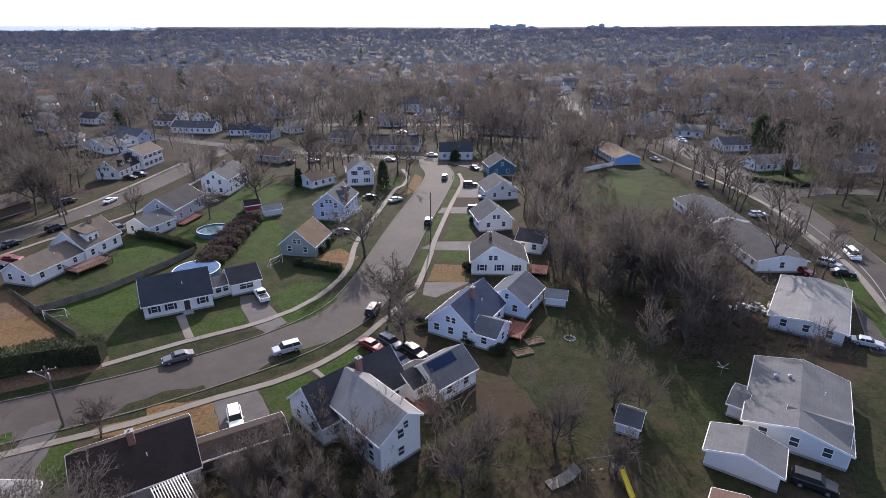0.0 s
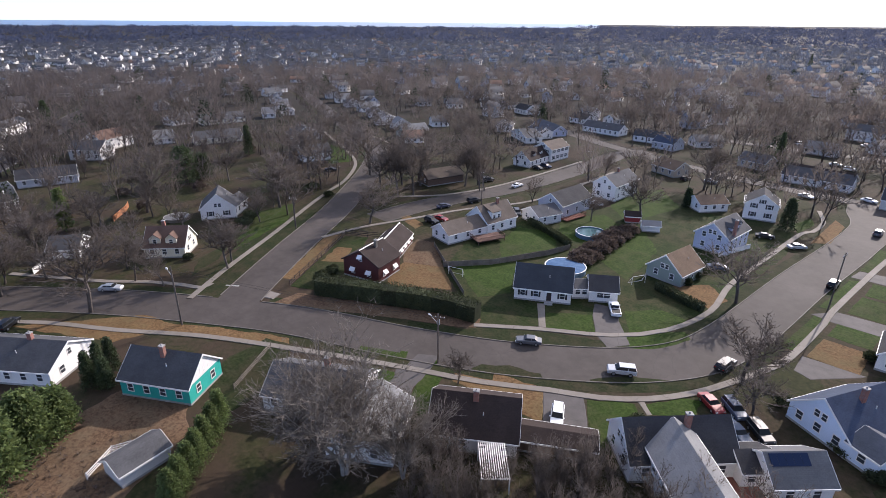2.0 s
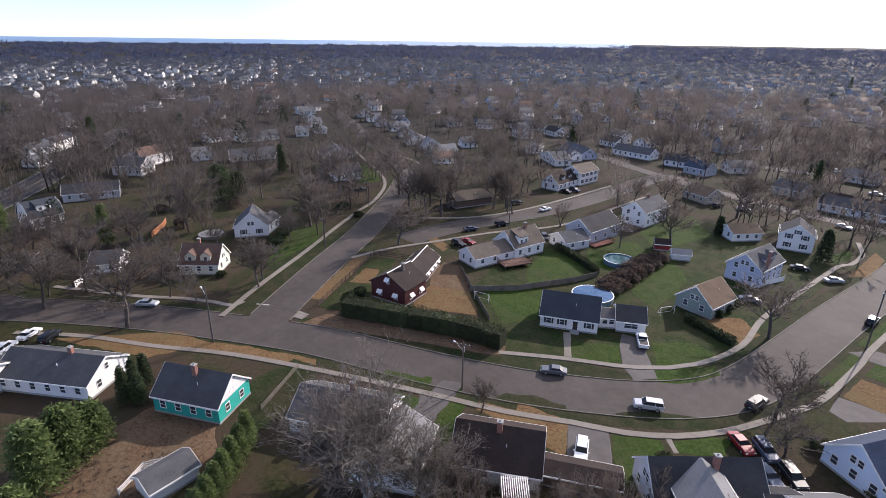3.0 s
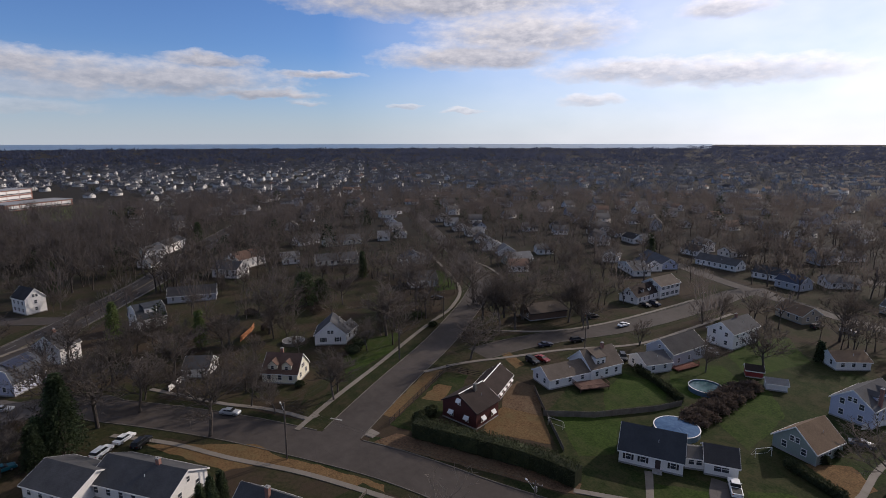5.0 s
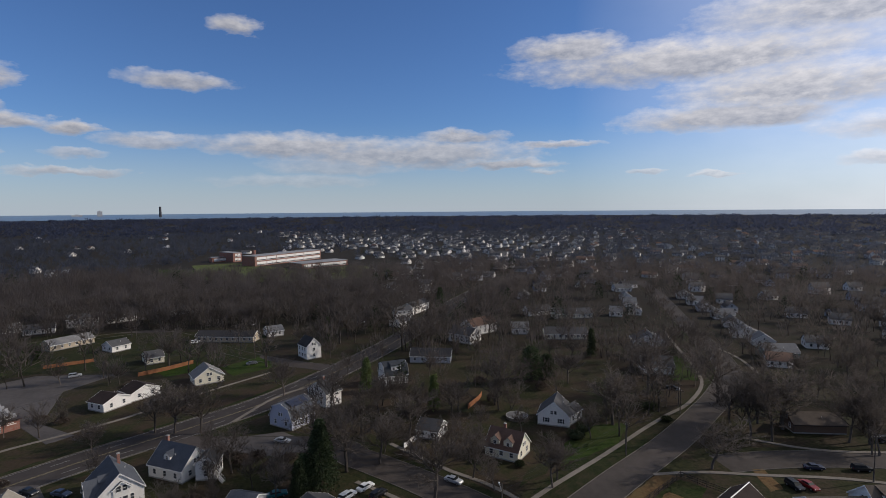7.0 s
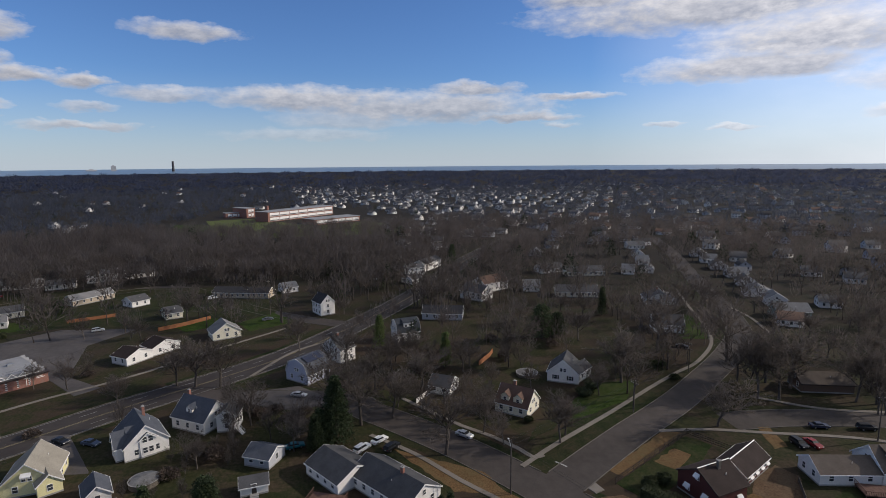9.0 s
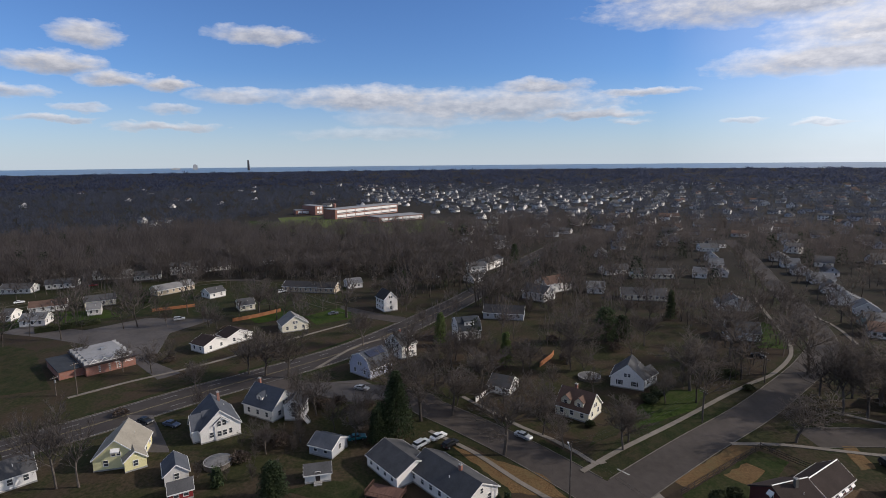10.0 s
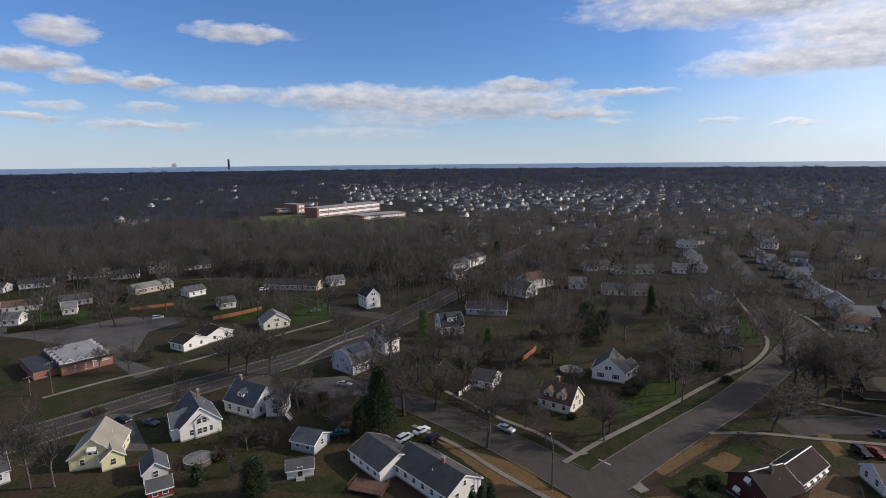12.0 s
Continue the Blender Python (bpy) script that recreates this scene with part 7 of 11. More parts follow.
gable_panel(h, -79.0, 25.3, 29.1, 12.1, 8.2, 3.2, 3.4, 1, WALLS['white'])
h = house(-102.6, 10.9, 35.3, 17.8, 9.6, label='long white house with a charcoal shingle roof', roof='slate', eave=3.0, rise=2.6, chim=(0.3, 0.0), n_long=6, windows='fr')
wing(h, -111.4, -0.2, 33.5, 12.2, 9.8, eave=2.8, rise=2.2, roof='slate', windows='fl')
h = house(-124.2, -66.1, 189.8, 11.0, 9.7, label='yellow gabled house with a pale beige roof', wall='yellow', roof='beige', eave=3.0, rise=4.2, n_end=2, windows='lfb')
wing(h, -120.1, -61.9, 211.4, 5.0, 4.5, wall='yellow', roof='beige', eave=2.8, rise=1.9, n_end=1, windows='lfb')
gable_awning(h, -5.5, 0.0, 4.5, 1.9)
h = house(-106.6, -46.6, 113.6, 4.6, 4.0, label='small barn-red garage with a grey roof', wall='red', roof='greyroof', eave=2.2, rise=1.4, name='garage', category='garage', pipes=(), windows='flr')
h = house(-114.2, -50.4, 204.6, 6.5, 4.9, label='grey garage with a blue-grey roof', wall='palegrey', roof='bluegrey', eave=2.5, rise=2.0, name='garage', category='garage', pipes=(), windows='lfb')
h = house(-135.6, -48.1, 208.1, 12.0, 9.7, label='white gabled house with blue-grey roofs and a rear bay', eave=3.5, rise=4.4, roof='bluegrey', storeys=1, chim=(0.5, -0.3), dormers=((-0.3, 1, 2.4, False),), n_end=2, windows='lfb')
wing(h, -131.2, -45.5, 208.7, 2.2, 3.4, eave=4.6, rise=1.4, roof='bluegrey', storeys=2, windows='l', n_end=2)
wing(h, -132.2, -49.9, 118.0, 6.5, 4.8, eave=3.5, rise=3.1, roof='bluegrey', windows='l', n_end=1)
h = house(-145.1, -36.0, 54.8, 11.3, 9.5, label='white house with a dormer, a blue-grey roof and outside stairs', eave=3.4, rise=4.2, roof='bluegrey', dormers=((-0.1, -1, 2.2, False),), chim=(-0.8, 0.1), windows='flr')
wing(h, -141.5, -28.3, 173.8, 6.0, 5.0, eave=4.4, rise=2.0, roof='greyroof', storeys=2, windows='lfb')
h = house(-171.6, -8.8, 134.9, 9.8, 10.0, label='grey gambrel-roofed house with solar panels', wall='lavender', roof='bluegrey', kind='gambrel', eave=3.4, rise=4.4, n_long=4, windows='flr')
solar_panels(h, -170.0, -7.2, 7.42, 22.4, 134.9, 7, 2)
h = house(-187.1, 1.5, 127.2, 6.6, 10.0, label='white gabled house with a grey roof', eave=5.0, rise=3.2, roof='greyroof', storeys=2, chim=(0, 0.1), windows='flr')
h = house(-202.4, -71.1, 233.3, 8.0, 10.1, label='white ranch house with a brown roof', roof='brownroof', eave=3.0, rise=2.0, windows='lfb')
wing(h, -211.3, -64.1, 223.7, 8.0, 10.5, roof='brownroof', eave=3.0, rise=2.2, windows='lfb')
h = house(-224.2, -43.6, 202.6, 9.0, 10.8, label='cream house with a pale grey roof', wall='cream', roof='paleroof', eave=3.0, rise=3.6, windows='lfb')
h = house(-250.1, -4.0, 206.0, 9.0, 7.1, label='tall narrow white gabled house', roof='charcoal', eave=6.0, rise=3.5, storeys=2, windows='lfb')
h = house(-204.1, 28.1, 100.3, 9.2, 9.0, label='white gambrel house with a black roof', kind='gambrel', roof='navy', eave=4.0, rise=4.4, storeys=2, dormers=((0, -1, 4.0, True),), windows='flr')
h = house(-229.7, 49.0, 71.3, 17.9, 9.0, label='long grey house with a charcoal roof', wall='grey', roof='charcoal', eave=3.0, rise=2.6, windows='flr')
h = house(-277.0, 85.8, 117.1, 17.9, 10.0, label='white house with a rust-brown roof', roof='redroof', eave=5.0, rise=3.2, storeys=2, windows='flr')
h = house(-260.0, 73.2, 39.1, 13.3, 10.0, label='pale grey house with a grey roof', wall='palegrey', roof='greyroof', eave=4.4, rise=3.0, storeys=2, windows='flr')
h = house(-315.4, 136.9, 99.3, 16.9, 9.0, label='low white house with a grey roof', roof='greyroof', windows='flr')
h = house(-300.8, 153.6, 81.9, 23.7, 9.0, label='low cream house with a grey-brown roof', wall='cream', roof='greyroof', windows='flr')
h = house(-253.1, 125.4, 73.3, 21.5, 9.0, label='low cream house with a grey roof', wall='cream', roof='greyroof', windows='flr')
h = house(-152.1, 72.6, 147.8, 9.5, 9.8, label='white gabled house with a grey roof and side porch', roof='greyroof', eave=3.4, rise=4.2, n_end=2, shutters=True, windows='lfb')
wing(h, -151.2, 76.7, 127.7, 8.6, 5.0, eave=3.2, rise=1.8, roof='greyroof', windows='flr')
h = house(-134.0, 49.8, 45.5, 9.7, 8.5, label='tan cape house with a brown roof and two dormers', wall='cream', roof='redroof', eave=2.9, rise=4.0, dormers=((-0.45, -1, 2.6, False), (0.35, -1, 2.6, False)), chim=(-0.2, 0.1), windows='flr')
h = house(-151.7, 32.3, 55.2, 6.9, 7.5, label='small white garage with a grey-brown roof', roof='greyroof', eave=2.6, rise=2.2, name='garage', category='garage', pipes=(), windows='flr')
h = house(-121.9, -17.4, 60.9, 6.6, 6.5, label='blue-grey shed with a slate roof', wall='grey', roof='bluegrey', eave=2.5, rise=1.6, name='shed', category='shed', pipes=(), windows='flr')
h = house(-110.0, -18.4, 96.8, 5.6, 3.6, label='small white garden shed with double doors', roof='greyroof', eave=2.2, rise=1.4, name='shed', category='shed', pipes=(), n_long=1, door='f', windows='f')
h = house(-229.3, 158.5, 161.4, 10.0, 15.0, label='white house with a grey roof by the corner', roof='greyroof', eave=3.0, rise=3.4, chim=(0.5, 0.1), windows='lfb')
h = house(-190.1, 135.6, 66.4, 11.9, 10.0, label='white house with a weathered grey roof', roof='greyroof', eave=3.4, rise=3.0, windows='flr')
# roofs in the rows use paler shingles, sky sheen put into their colour
h = house(-297.9, 182.4, 57.2, 7.6, 9.0, label='white house in a row, grey roof paled for sky sheen', roof='paleroof', wall='white', eave=3.0, rise=3.0, storeys=1, windows='flr')
h = house(-299.1, 196.4, 147.6, 9.0, 7.8, label='pale grey house in a row, grey roof paled for sky sheen', roof='ash', wall='palegrey', eave=3.0, rise=3.0, storeys=1, windows='lfb')
h = house(-324.8, 209.1, 67.9, 7.9, 9.0, label='white house in a row, grey roof paled for sky sheen', roof='paleroof', wall='white', eave=3.0, rise=3.0, storeys=1, windows='flr')
h = house(-349.5, 221.1, 155.2, 9.0, 7.8, label='pale grey house in a row, grey roof paled for sky sheen', roof='paleroof', wall='palegrey', eave=3.0, rise=3.0, storeys=1, windows='lfb')
h = house(-386.6, 241.2, 81.1, 13.4, 9.0, label='white house in a row, grey roof paled for sky sheen', roof='ash', wall='white', eave=3.0, rise=3.0, storeys=1, windows='flr')
h = house(-341.5, 265.6, 148.4, 9.0, 11.0, label='pale grey house in a row, grey roof paled for sky sheen', roof='paleroof', wall='palegrey', eave=3.0, rise=3.0, storeys=1, windows='lfb')
h = house(-318.7, 256.0, 60.0, 10.2, 9.0, label='white house in a row, grey roof paled for sky sheen', roof='paleroof', wall='white', eave=3.0, rise=3.0, storeys=1, windows='flr')
h = house(-297.0, 246.3, 152.3, 9.0, 9.8, label='pale grey house in a row, grey roof paled for sky sheen', roof='ash', wall='palegrey', eave=3.0, rise=3.0, storeys=1, windows='lfb')
h = house(-273.4, 239.7, 67.7, 11.4, 9.0, label='white house in a row, grey roof paled for sky sheen', roof='paleroof', wall='white', eave=3.0, rise=3.0, storeys=1, windows='flr')
h = house(-229.9, 215.9, 149.7, 9.0, 13.2, label='pale grey house in a row, grey roof paled for sky sheen', roof='paleroof', wall='palegrey', eave=3.0, rise=3.0, storeys=1, windows='lfb')
h = house(-214.5, 211.5, 150.0, 9.0, 9.5, label='pale grey house in a row, grey roof paled for sky sheen', roof='paleroof', wall='palegrey', eave=3.0, rise=3.0, windows='lfb')
h = house(-253.0, 228.5, 150.0, 9.0, 9.5, label='white house in a row, grey roof paled for sky sheen', roof='ash', wall='white', eave=3.0, rise=3.0, windows='lfb')
h = house(-195.0, 201.0, 73.2, 14.5, 9.0, label='sage green house with a pale roof at the row end', roof='paleroof', wall='green', eave=3.0, rise=3.0, storeys=1, windows='flr')
h = house(-376.2, 152.0, 157.4, 9.0, 9.9, label='pale grey house in a row, grey roof paled for sky sheen', roof='paleroof', wall='palegrey', eave=3.0, rise=3.0, storeys=1, windows='lfb')
h = house(-269.9, 107.1, 73.9, 8.7, 9.0, label='white house in a row, grey roof paled for sky sheen', roof='paleroof', wall='white', eave=3.0, rise=3.0, storeys=1, windows='flr')
h = house(-269.6, -167.9, 114.8, 14.9, 8.5, label='long white low house with a red-brown roof', rise=2.2, roof='redroof', eave=3.0, windows='flr')
h = house(-245.6, -159.0, 97.4, 9.8, 8.5, label='small white outbuilding with a pale roof', rise=2.2, roof='paleroof', eave=3.0, windows='flr')
h = house(-277.9, -148.3, 116.5, 13.4, 8.5, label='cream low house with a grey roof', rise=2.2, wall='cream', roof='greyroof', eave=3.0, windows='flr')
h = house(-260.9, -142.3, 113.0, 5.6, 8.5, label='small grey shed with a pale roof', rise=2.2, roof='paleroof', wall='palegrey', eave=3.0, windows='flr')
h = house(-322.4, -191.1, 108.6, 15.7, 8.5, label='white low house with a grey roof', rise=2.2, roof='greyroof', eave=3.0, windows='flr')
h = house(-312.1, -208.0, 91.7, 15.7, 8.5, label='white low house with a grey roof', rise=2.2, roof='greyroof', eave=3.0, windows='flr')
h = house(-345.4, -174.4, 100.9, 20.1, 8.5, label='long low white house with a pale roof', rise=2.2, roof='paleroof', eave=3.0, windows='flr')
h = house(-340.3, -151.5, 108.6, 14.4, 8.5, label='low pale house with a grey roof', rise=2.2, roof='greyroof', eave=3.0, windows='flr')
h = house(-355.1, -135.4, 108.5, 15.8, 8.5, label='grey two-storey house with a grey roof', rise=2.2, wall='palegrey', roof='greyroof', eave=5.2, storeys=2, windows='flr')
h = house(-364.1, -117.7, 119.9, 15.3, 8.5, label='low house with a grey roof and white gable', rise=2.2, roof='greyroof', eave=3.0, windows='flr')
h = house(-382.1, -85.0, 103.0, 17.4, 8.5, label='blue-grey house with a white gable', rise=2.2, wall='grey', roof='bluegrey', eave=3.0, windows='flr')
h = house(-302.1, -122.4, 138.0, 20.5, 8.5, label='long low tan house with a pale roof', rise=2.2, wall='tan', roof='paleroof', eave=3.0, windows='flr')
h = house(-287.6, -96.0, 136.7, 8.9, 8.5, label='small white gabled house by the street', rise=2.2, roof='greyroof', eave=3.0, windows='flr')
h = house(-259.9, -72.4, 117.0, 7.1, 8.5, label='small cream-yellow house by a fence', rise=2.2, wall='cream', roof='greyroof', eave=3.0, windows='flr')
h = house(-293.8, -45.6, 72.4, 30.6, 8.5, label='low tan brick house with a dark roof', rise=2.2, wall='tan', roof='charcoal', eave=3.0, windows='flr')
h = house(-300.3, -23.3, 112.1, 8.3, 8.5, label='small bright white house with a white roof', rise=2.2, roof='paleroof', eave=3.0, windows='flr')
h = house(-254.7, -175.7, 93.6, 4.6, 8.5, label='white house end at the yard', rise=2.2, roof='greyroof', eave=3.0, windows='flr')
h = house(-328.3, 51.5, 101.0, 10.5, 8.5, label='white two-storey house with a grey roof', rise=2.2, roof='greyroof', eave=5, storeys=2, windows='flr')
h = house(-345.2, 63.4, 141.3, 22.4, 8.5, label='white two-storey house with rows of windows', rise=2.2, roof='greyroof', eave=5.2, storeys=2, windows='flr')
h = house(-305.2, 46.5, 126.8, 8.5, 8.5, label='white small house beside the avenue', rise=2.2, roof='greyroof', eave=3.0, windows='flr')
h = house(-423.8, 88.3, 112.6, 11.0, 8.5, label='small grey house by the avenue', rise=2.2, roof='greyroof', eave=3.0, windows='flr')
h = house(68.7, 89.2, 54.0, 20.1, 11.0, label='low pale house with a weathered pale grey roof', eave=2.6, rise=0.8, wall='palegrey', roof='paleroof', over=0.5)
h = house(74.2, 119.5, 90.2, 23.2, 10.9, label='low white house with a charcoal roof', eave=2.8, rise=1.3, roof='charcoal', n_end=1)
h = house(48.9, 60.7, 56.8, 17.2, 11.4, label='low pale grey house with a wide weathered grey roof', wall='palegrey', eave=2.6, rise=1.4, roof='ash')
wing(h, 36.9, 51.5, 56.6, 5.3, 7.9, wall='palegrey', eave=2.5, rise=1.2, roof='ash', windows='f')
wing(h, 48.2, 55.6, -35.0, 6.6, 6.2, wall='palegrey', eave=2.45, rise=1.5, roof='ash', windows='')
carport_posts(h, ((49.3, 50.7), (51.3, 53.0)))
roof_vents(h, ((47.7, 64.5, 3.5), (49.4, 64.0, 3.8)))
h = house(31.5, 41.6, 56.0, 5.0, 6.0, label='small shed with a rust-brown roof', wall='tan', roof='redroof', eave=2.2, rise=0.7, name='shed', category='shed', pipes=(), windows='')
h = house(74.3, 143.7, 90.3, 20.1, 11.0, label='low house with a dark roof by the road', eave=2.8, rise=1.3, roof='navy', wall='palegrey')
h = house(70.5, 219.0, 96.0, 24.0, 10.0, label='long pale house with a bright blue end wall', wall='palegrey', roof='tanroof', eave=2.9, rise=1.6, windows='fb')
gable_panel(h, 70.5, 219.0, 96.0, 24.0, 10.0, 2.9, 1.6, -1, WALLS['blue'], 'bright blue end boards', 0.5)
h = house(124.7, 202.7, 11.1, 18.5, 9.0, label='white house with a pale roof on a lawn', roof='paleroof', eave=2.9, rise=2.4, windows='flr')
h = house(25.1, 58.1, -28.4, 2.9, 3.5, label='small weathered grey garden shed', wall='palegrey', roof='greyroof', eave=2.0, rise=1.0, name='shed', category='shed', pipes=(), windows='')
h = house(41.7, 62.0, -38.6, 1.9, 5.0, label='small lean-to shed with a grey roof', wall='palegrey', roof='greyroof', eave=2.2, rise=0.6, name='shed', category='shed', pipes=(), windows='')
h = house(22.1, 93.6, -13.8, 3.8, 3.2, label='small white garden shed with a pale roof', roof='paleroof', eave=2.0, rise=0.9, name='shed', category='shed', pipes=(), windows='')
h = house(-55.9, 151.0, 30, 4.2, 3.4, label='small dark red garden shed', wall='red', roof='brownroof', eave=2.1, rise=1.0, name='shed', category='shed', pipes=(), windows='')
h = house(-48.8, 146.9, 31.3, 4.8, 3.2, label='small pale garden shed', roof='paleroof', eave=2.0, rise=0.9, name='shed', category='shed', pipes=(), windows='')
h = house(-16.0, 347.8, -15.5, 17.0, 9.0, label='white two-storey house far down the street', roof='greyroof', eave=5.2, rise=2.6, storeys=2, windows='flr')
h = house(-21.2, 234.8, -5.4, 22.1, 8.5, label='long low house at the street end', rise=2.6, wall='palegrey', roof='greyroof', eave=3.0, windows='flr')
h = house(-124.5, 276.0, -7.5, 22.0, 8.5, label='white house with a grey roof and gable', rise=2.6, roof='greyroof', eave=3.0, windows='flr')
h = house(-98.1, 270.2, 0.5, 13.8, 8.5, label='white house with a navy roof', rise=2.6, roof='navy', eave=3.0, windows='flr')
h = house(-187.7, 305.7, 74.6, 8.5, 13.5, label='white gabled house among bare trees', rise=2.6, roof='greyroof', eave=3.0, windows='lfb')
h = house(-212.5, 314.9, 71.0, 8.5, 11.8, label='white gabled house among bare trees', rise=2.6, roof='charcoal', eave=3.0, windows='lfb')
h = house(-246.4, 336.8, 79.8, 8.5, 11.9, label='white gabled house among bare trees', rise=2.6, roof='greyroof', eave=3.0, windows='lfb')
h = house(-67.4, 214.8, -24.5, 11.4, 8.5, label='tan-roofed house with a chimney', rise=2.6, roof='tanroof', wall='tan', eave=3.0, windows='flr')
h = house(-145.5, 232.0, 55.7, 8.5, 19.6, label='white gabled house with a blue-grey roof', rise=2.6, roof='greyroof', eave=3.0, windows='lfb')
h = house(-147.0, 256.6, -33.0, 24.4, 8.5, label='blue-grey house among bare trees', rise=2.6, wall='lavender', roof='bluegrey', eave=3.0, windows='flr')
h = house(101.6, 339.7, 19.2, 14.2, 8.5, label='white two-storey house on the road', rise=2.6, eave=5, roof='greyroof', windows='flr')
h = house(166.3, 307.3, 33.5, 34.4, 8.5, label='pale low house with a grey roof', rise=2.6, roof='greyroof', eave=3.0, windows='flr')
h = house(166.5, 349.8, 30.5, 48.0, 8.5, label='low white house with a pale roof', rise=2.6, roof='paleroof', eave=3.0, windows='flr')
h = house(104.6, 284.7, 43.2, 36.0, 8.5, label='low house with a grey roof', rise=2.6, roof='greyroof', eave=3.0, windows='flr')
h = house(159.3, 202.5, -33.0, 7.8, 8.5, label='pale house among trees', rise=2.6, wall='palegrey', roof='greyroof', eave=3.0, windows='flr')
h = house(85.7, 436.9, 51.9, 47.4, 8.5, label='long pale building far off', rise=2.6, roof='paleroof', eave=3.0, windows='flr')
h = house(-126.6, 145.1, 71.5, 14.9, 8.0, label='low dark brown house behind bare trees', wall='brown', roof='taupe', eave=2.8, rise=2.4, windows='lr', trim=M_DARKTRIM)
h = house(-65.1, 14.4, 96.5, 6.5, 4.4, label='pale grey garden shed with a grey roof and white fence', wall='palegrey', roof='greyroof', eave=2.2, rise=1.2, name='shed', category='shed', pipes=(), windows='')
h = house(-115.9, -86.8, 128.5, 9.3, 8.0, label='white house behind bare trees at a red yard', roof='greyroof', eave=3.0, rise=2.4, windows='flr')
h = house(-21.0, 238.6, -12, 21, 9, label='long low brown house under bare trees', wall='brown', roof='brownroof', eave=3.0, rise=2.6, windows='flr')
h = house(-28.7, 295.8, -8, 14, 8, label='low house with a bright pale roof', wall='palegrey', roof='paleroof', eave=2.9, rise=2.6, windows='flr')
h = house(34.3, 271.6, -20, 30, 9, label='long low pale house beside a street', wall='palegrey', roof='greyroof', eave=3.0, rise=2.6, windows='flr')
h = house(32.8, 332.3, -22, 20, 9, label='low white house with a pale roof', wall='white', roof='paleroof', eave=3.0, rise=2.6, windows='flr')
h = house(-44.9, 249.7, -15, 11, 9, label='tan house with a grey roof among trees', wall='tan', roof='greyroof', eave=3.0, rise=2.6, windows='flr')
h = house(122.6, 393.4, -25, 16, 11, label='white two-storey house with a red-brown roof', wall='white', roof='redroof', eave=5.4, rise=2.6, windows='flr', storeys=2)
h = house(97.9, 333.1, -25, 14, 9, label='white house with parked cars before it', wall='white', roof='greyroof', eave=4.0, rise=2.6, windows='flr')
h = house(152.8, 393.8, -20, 34, 10, label='long low building with a dark roof', wall='palegrey', roof='charcoal', eave=3.2, rise=2.6, windows='flr')
h = house(92.2, 520.7, 30, 40, 14, label='long pale building with a bright roof', wall='palegrey', roof='paleroof', eave=4.0, rise=2.6, windows='flr')
h = house(174.2, 365.6, -28, 22, 9, label='low house with a pale roof', wall='palegrey', roof='paleroof', eave=3.0, rise=2.6, windows='flr')
h = house(103.7, 272.2, 35, 12, 9, label='dark house behind the road trees', wall='brown', roof='charcoal', eave=3.0, rise=2.6, windows='flr')
h = house(125.8, 236.3, 10, 13, 9, label='pale house half hidden by shrubs', wall='palegrey', roof='greyroof', eave=3.0, rise=2.6, windows='flr')
h = house(154.5, 199.3, 10, 10, 9, label='small pale house at the edge of a lawn', wall='palegrey', roof='greyroof', eave=3.0, rise=2.6, windows='flr')
h = house(-85.1, 260.2, -14, 11, 9, label='grey house with a blue-grey roof', wall='grey', roof='blueroof', eave=3.4, rise=2.6, windows='flr')
h = house(-223.9, 308.6, -20, 12, 9, label='white gabled house among bare trees', wall='white', roof='charcoal', eave=3.2, rise=2.6, windows='flr')
h = house(-192.1, 303.2, -20, 12, 9, label='white gabled house among bare trees', wall='white', roof='charcoal', eave=3.2, rise=2.6, windows='flr')
h = house(-168.4, 246.0, -60, 11, 9, label='pale grey gabled house behind a garden', wall='palegrey', roof='greyroof', eave=3.2, rise=2.6, windows='flr')
h = house(-144.6, 242.5, -30, 12, 9, label='white house with a blue-grey roof', wall='white', roof='bluegrey', eave=3.2, rise=2.6, windows='flr')
h = house(-148.2, 296.3, -14, 12, 9, label='white house with a dark roof', wall='white', roof='charcoal', eave=3.2, rise=2.6, windows='flr')
outside_stairs(-136.5, -24.2, -116.0)

car(-42.6, 73.8, -148.6, 'sedan', 'grey', 'grey sedan parked at the kerb', 0.04)
car(-25.8, 76.3, -149.4, 'suv', 'silver', 'silver estate car parked beside the verge', 0.04)
car(-28.1, 59.0, -63.9, 'suv', 'white', 'white car parked on a driveway', 0.04)
car(-35.8, 95.4, 121.8, 'pickup', 'white', 'white pickup truck on a dark driveway', 0.04)
car(-11.8, 77.4, -39.2, 'sedan', 'red', 'dark red car parked in front of the house', 0.04)
car(-8.7, 78.2, -45.7, 'suv', 'slate', 'dark blue-grey car parked in front of the house', 0.04)
car(-4.5, 75.2, -46.0, 'suv', 'black', 'black car parked beside the garage', 0.04)
car(-6.9, 73.1, -42.1, 'sedan', 'slate', 'dark slate sedan parked beside the garage', 0.04)
car(-13.1, 89.7, 79.1, 'suv', 'black', 'dark car parked under a bare tree', 0.04)
car(-3.9, 139.4, 84.7, 'suv', 'black', 'dark small car with a pale top on the street', 0.04)
car(0.7, 186.1, 83.7, 'suv', 'grey', 'grey car stopped on the street', 0.04)
car(9.5, 150.7, 0.3, 'suv', 'navy', 'navy car parked on a driveway', 0.04)
car(14.5, 170.0, 0.3, 'sedan', 'silver', 'silver car parked on a driveway', 0.04)
car(13.6, 162.5, 0.3, 'sedan', 'white', 'white car parked on a driveway', 0.04)
car(9.2, 176.7, 0.4, 'suv', 'black', 'dark car parked on a driveway', 0.04)
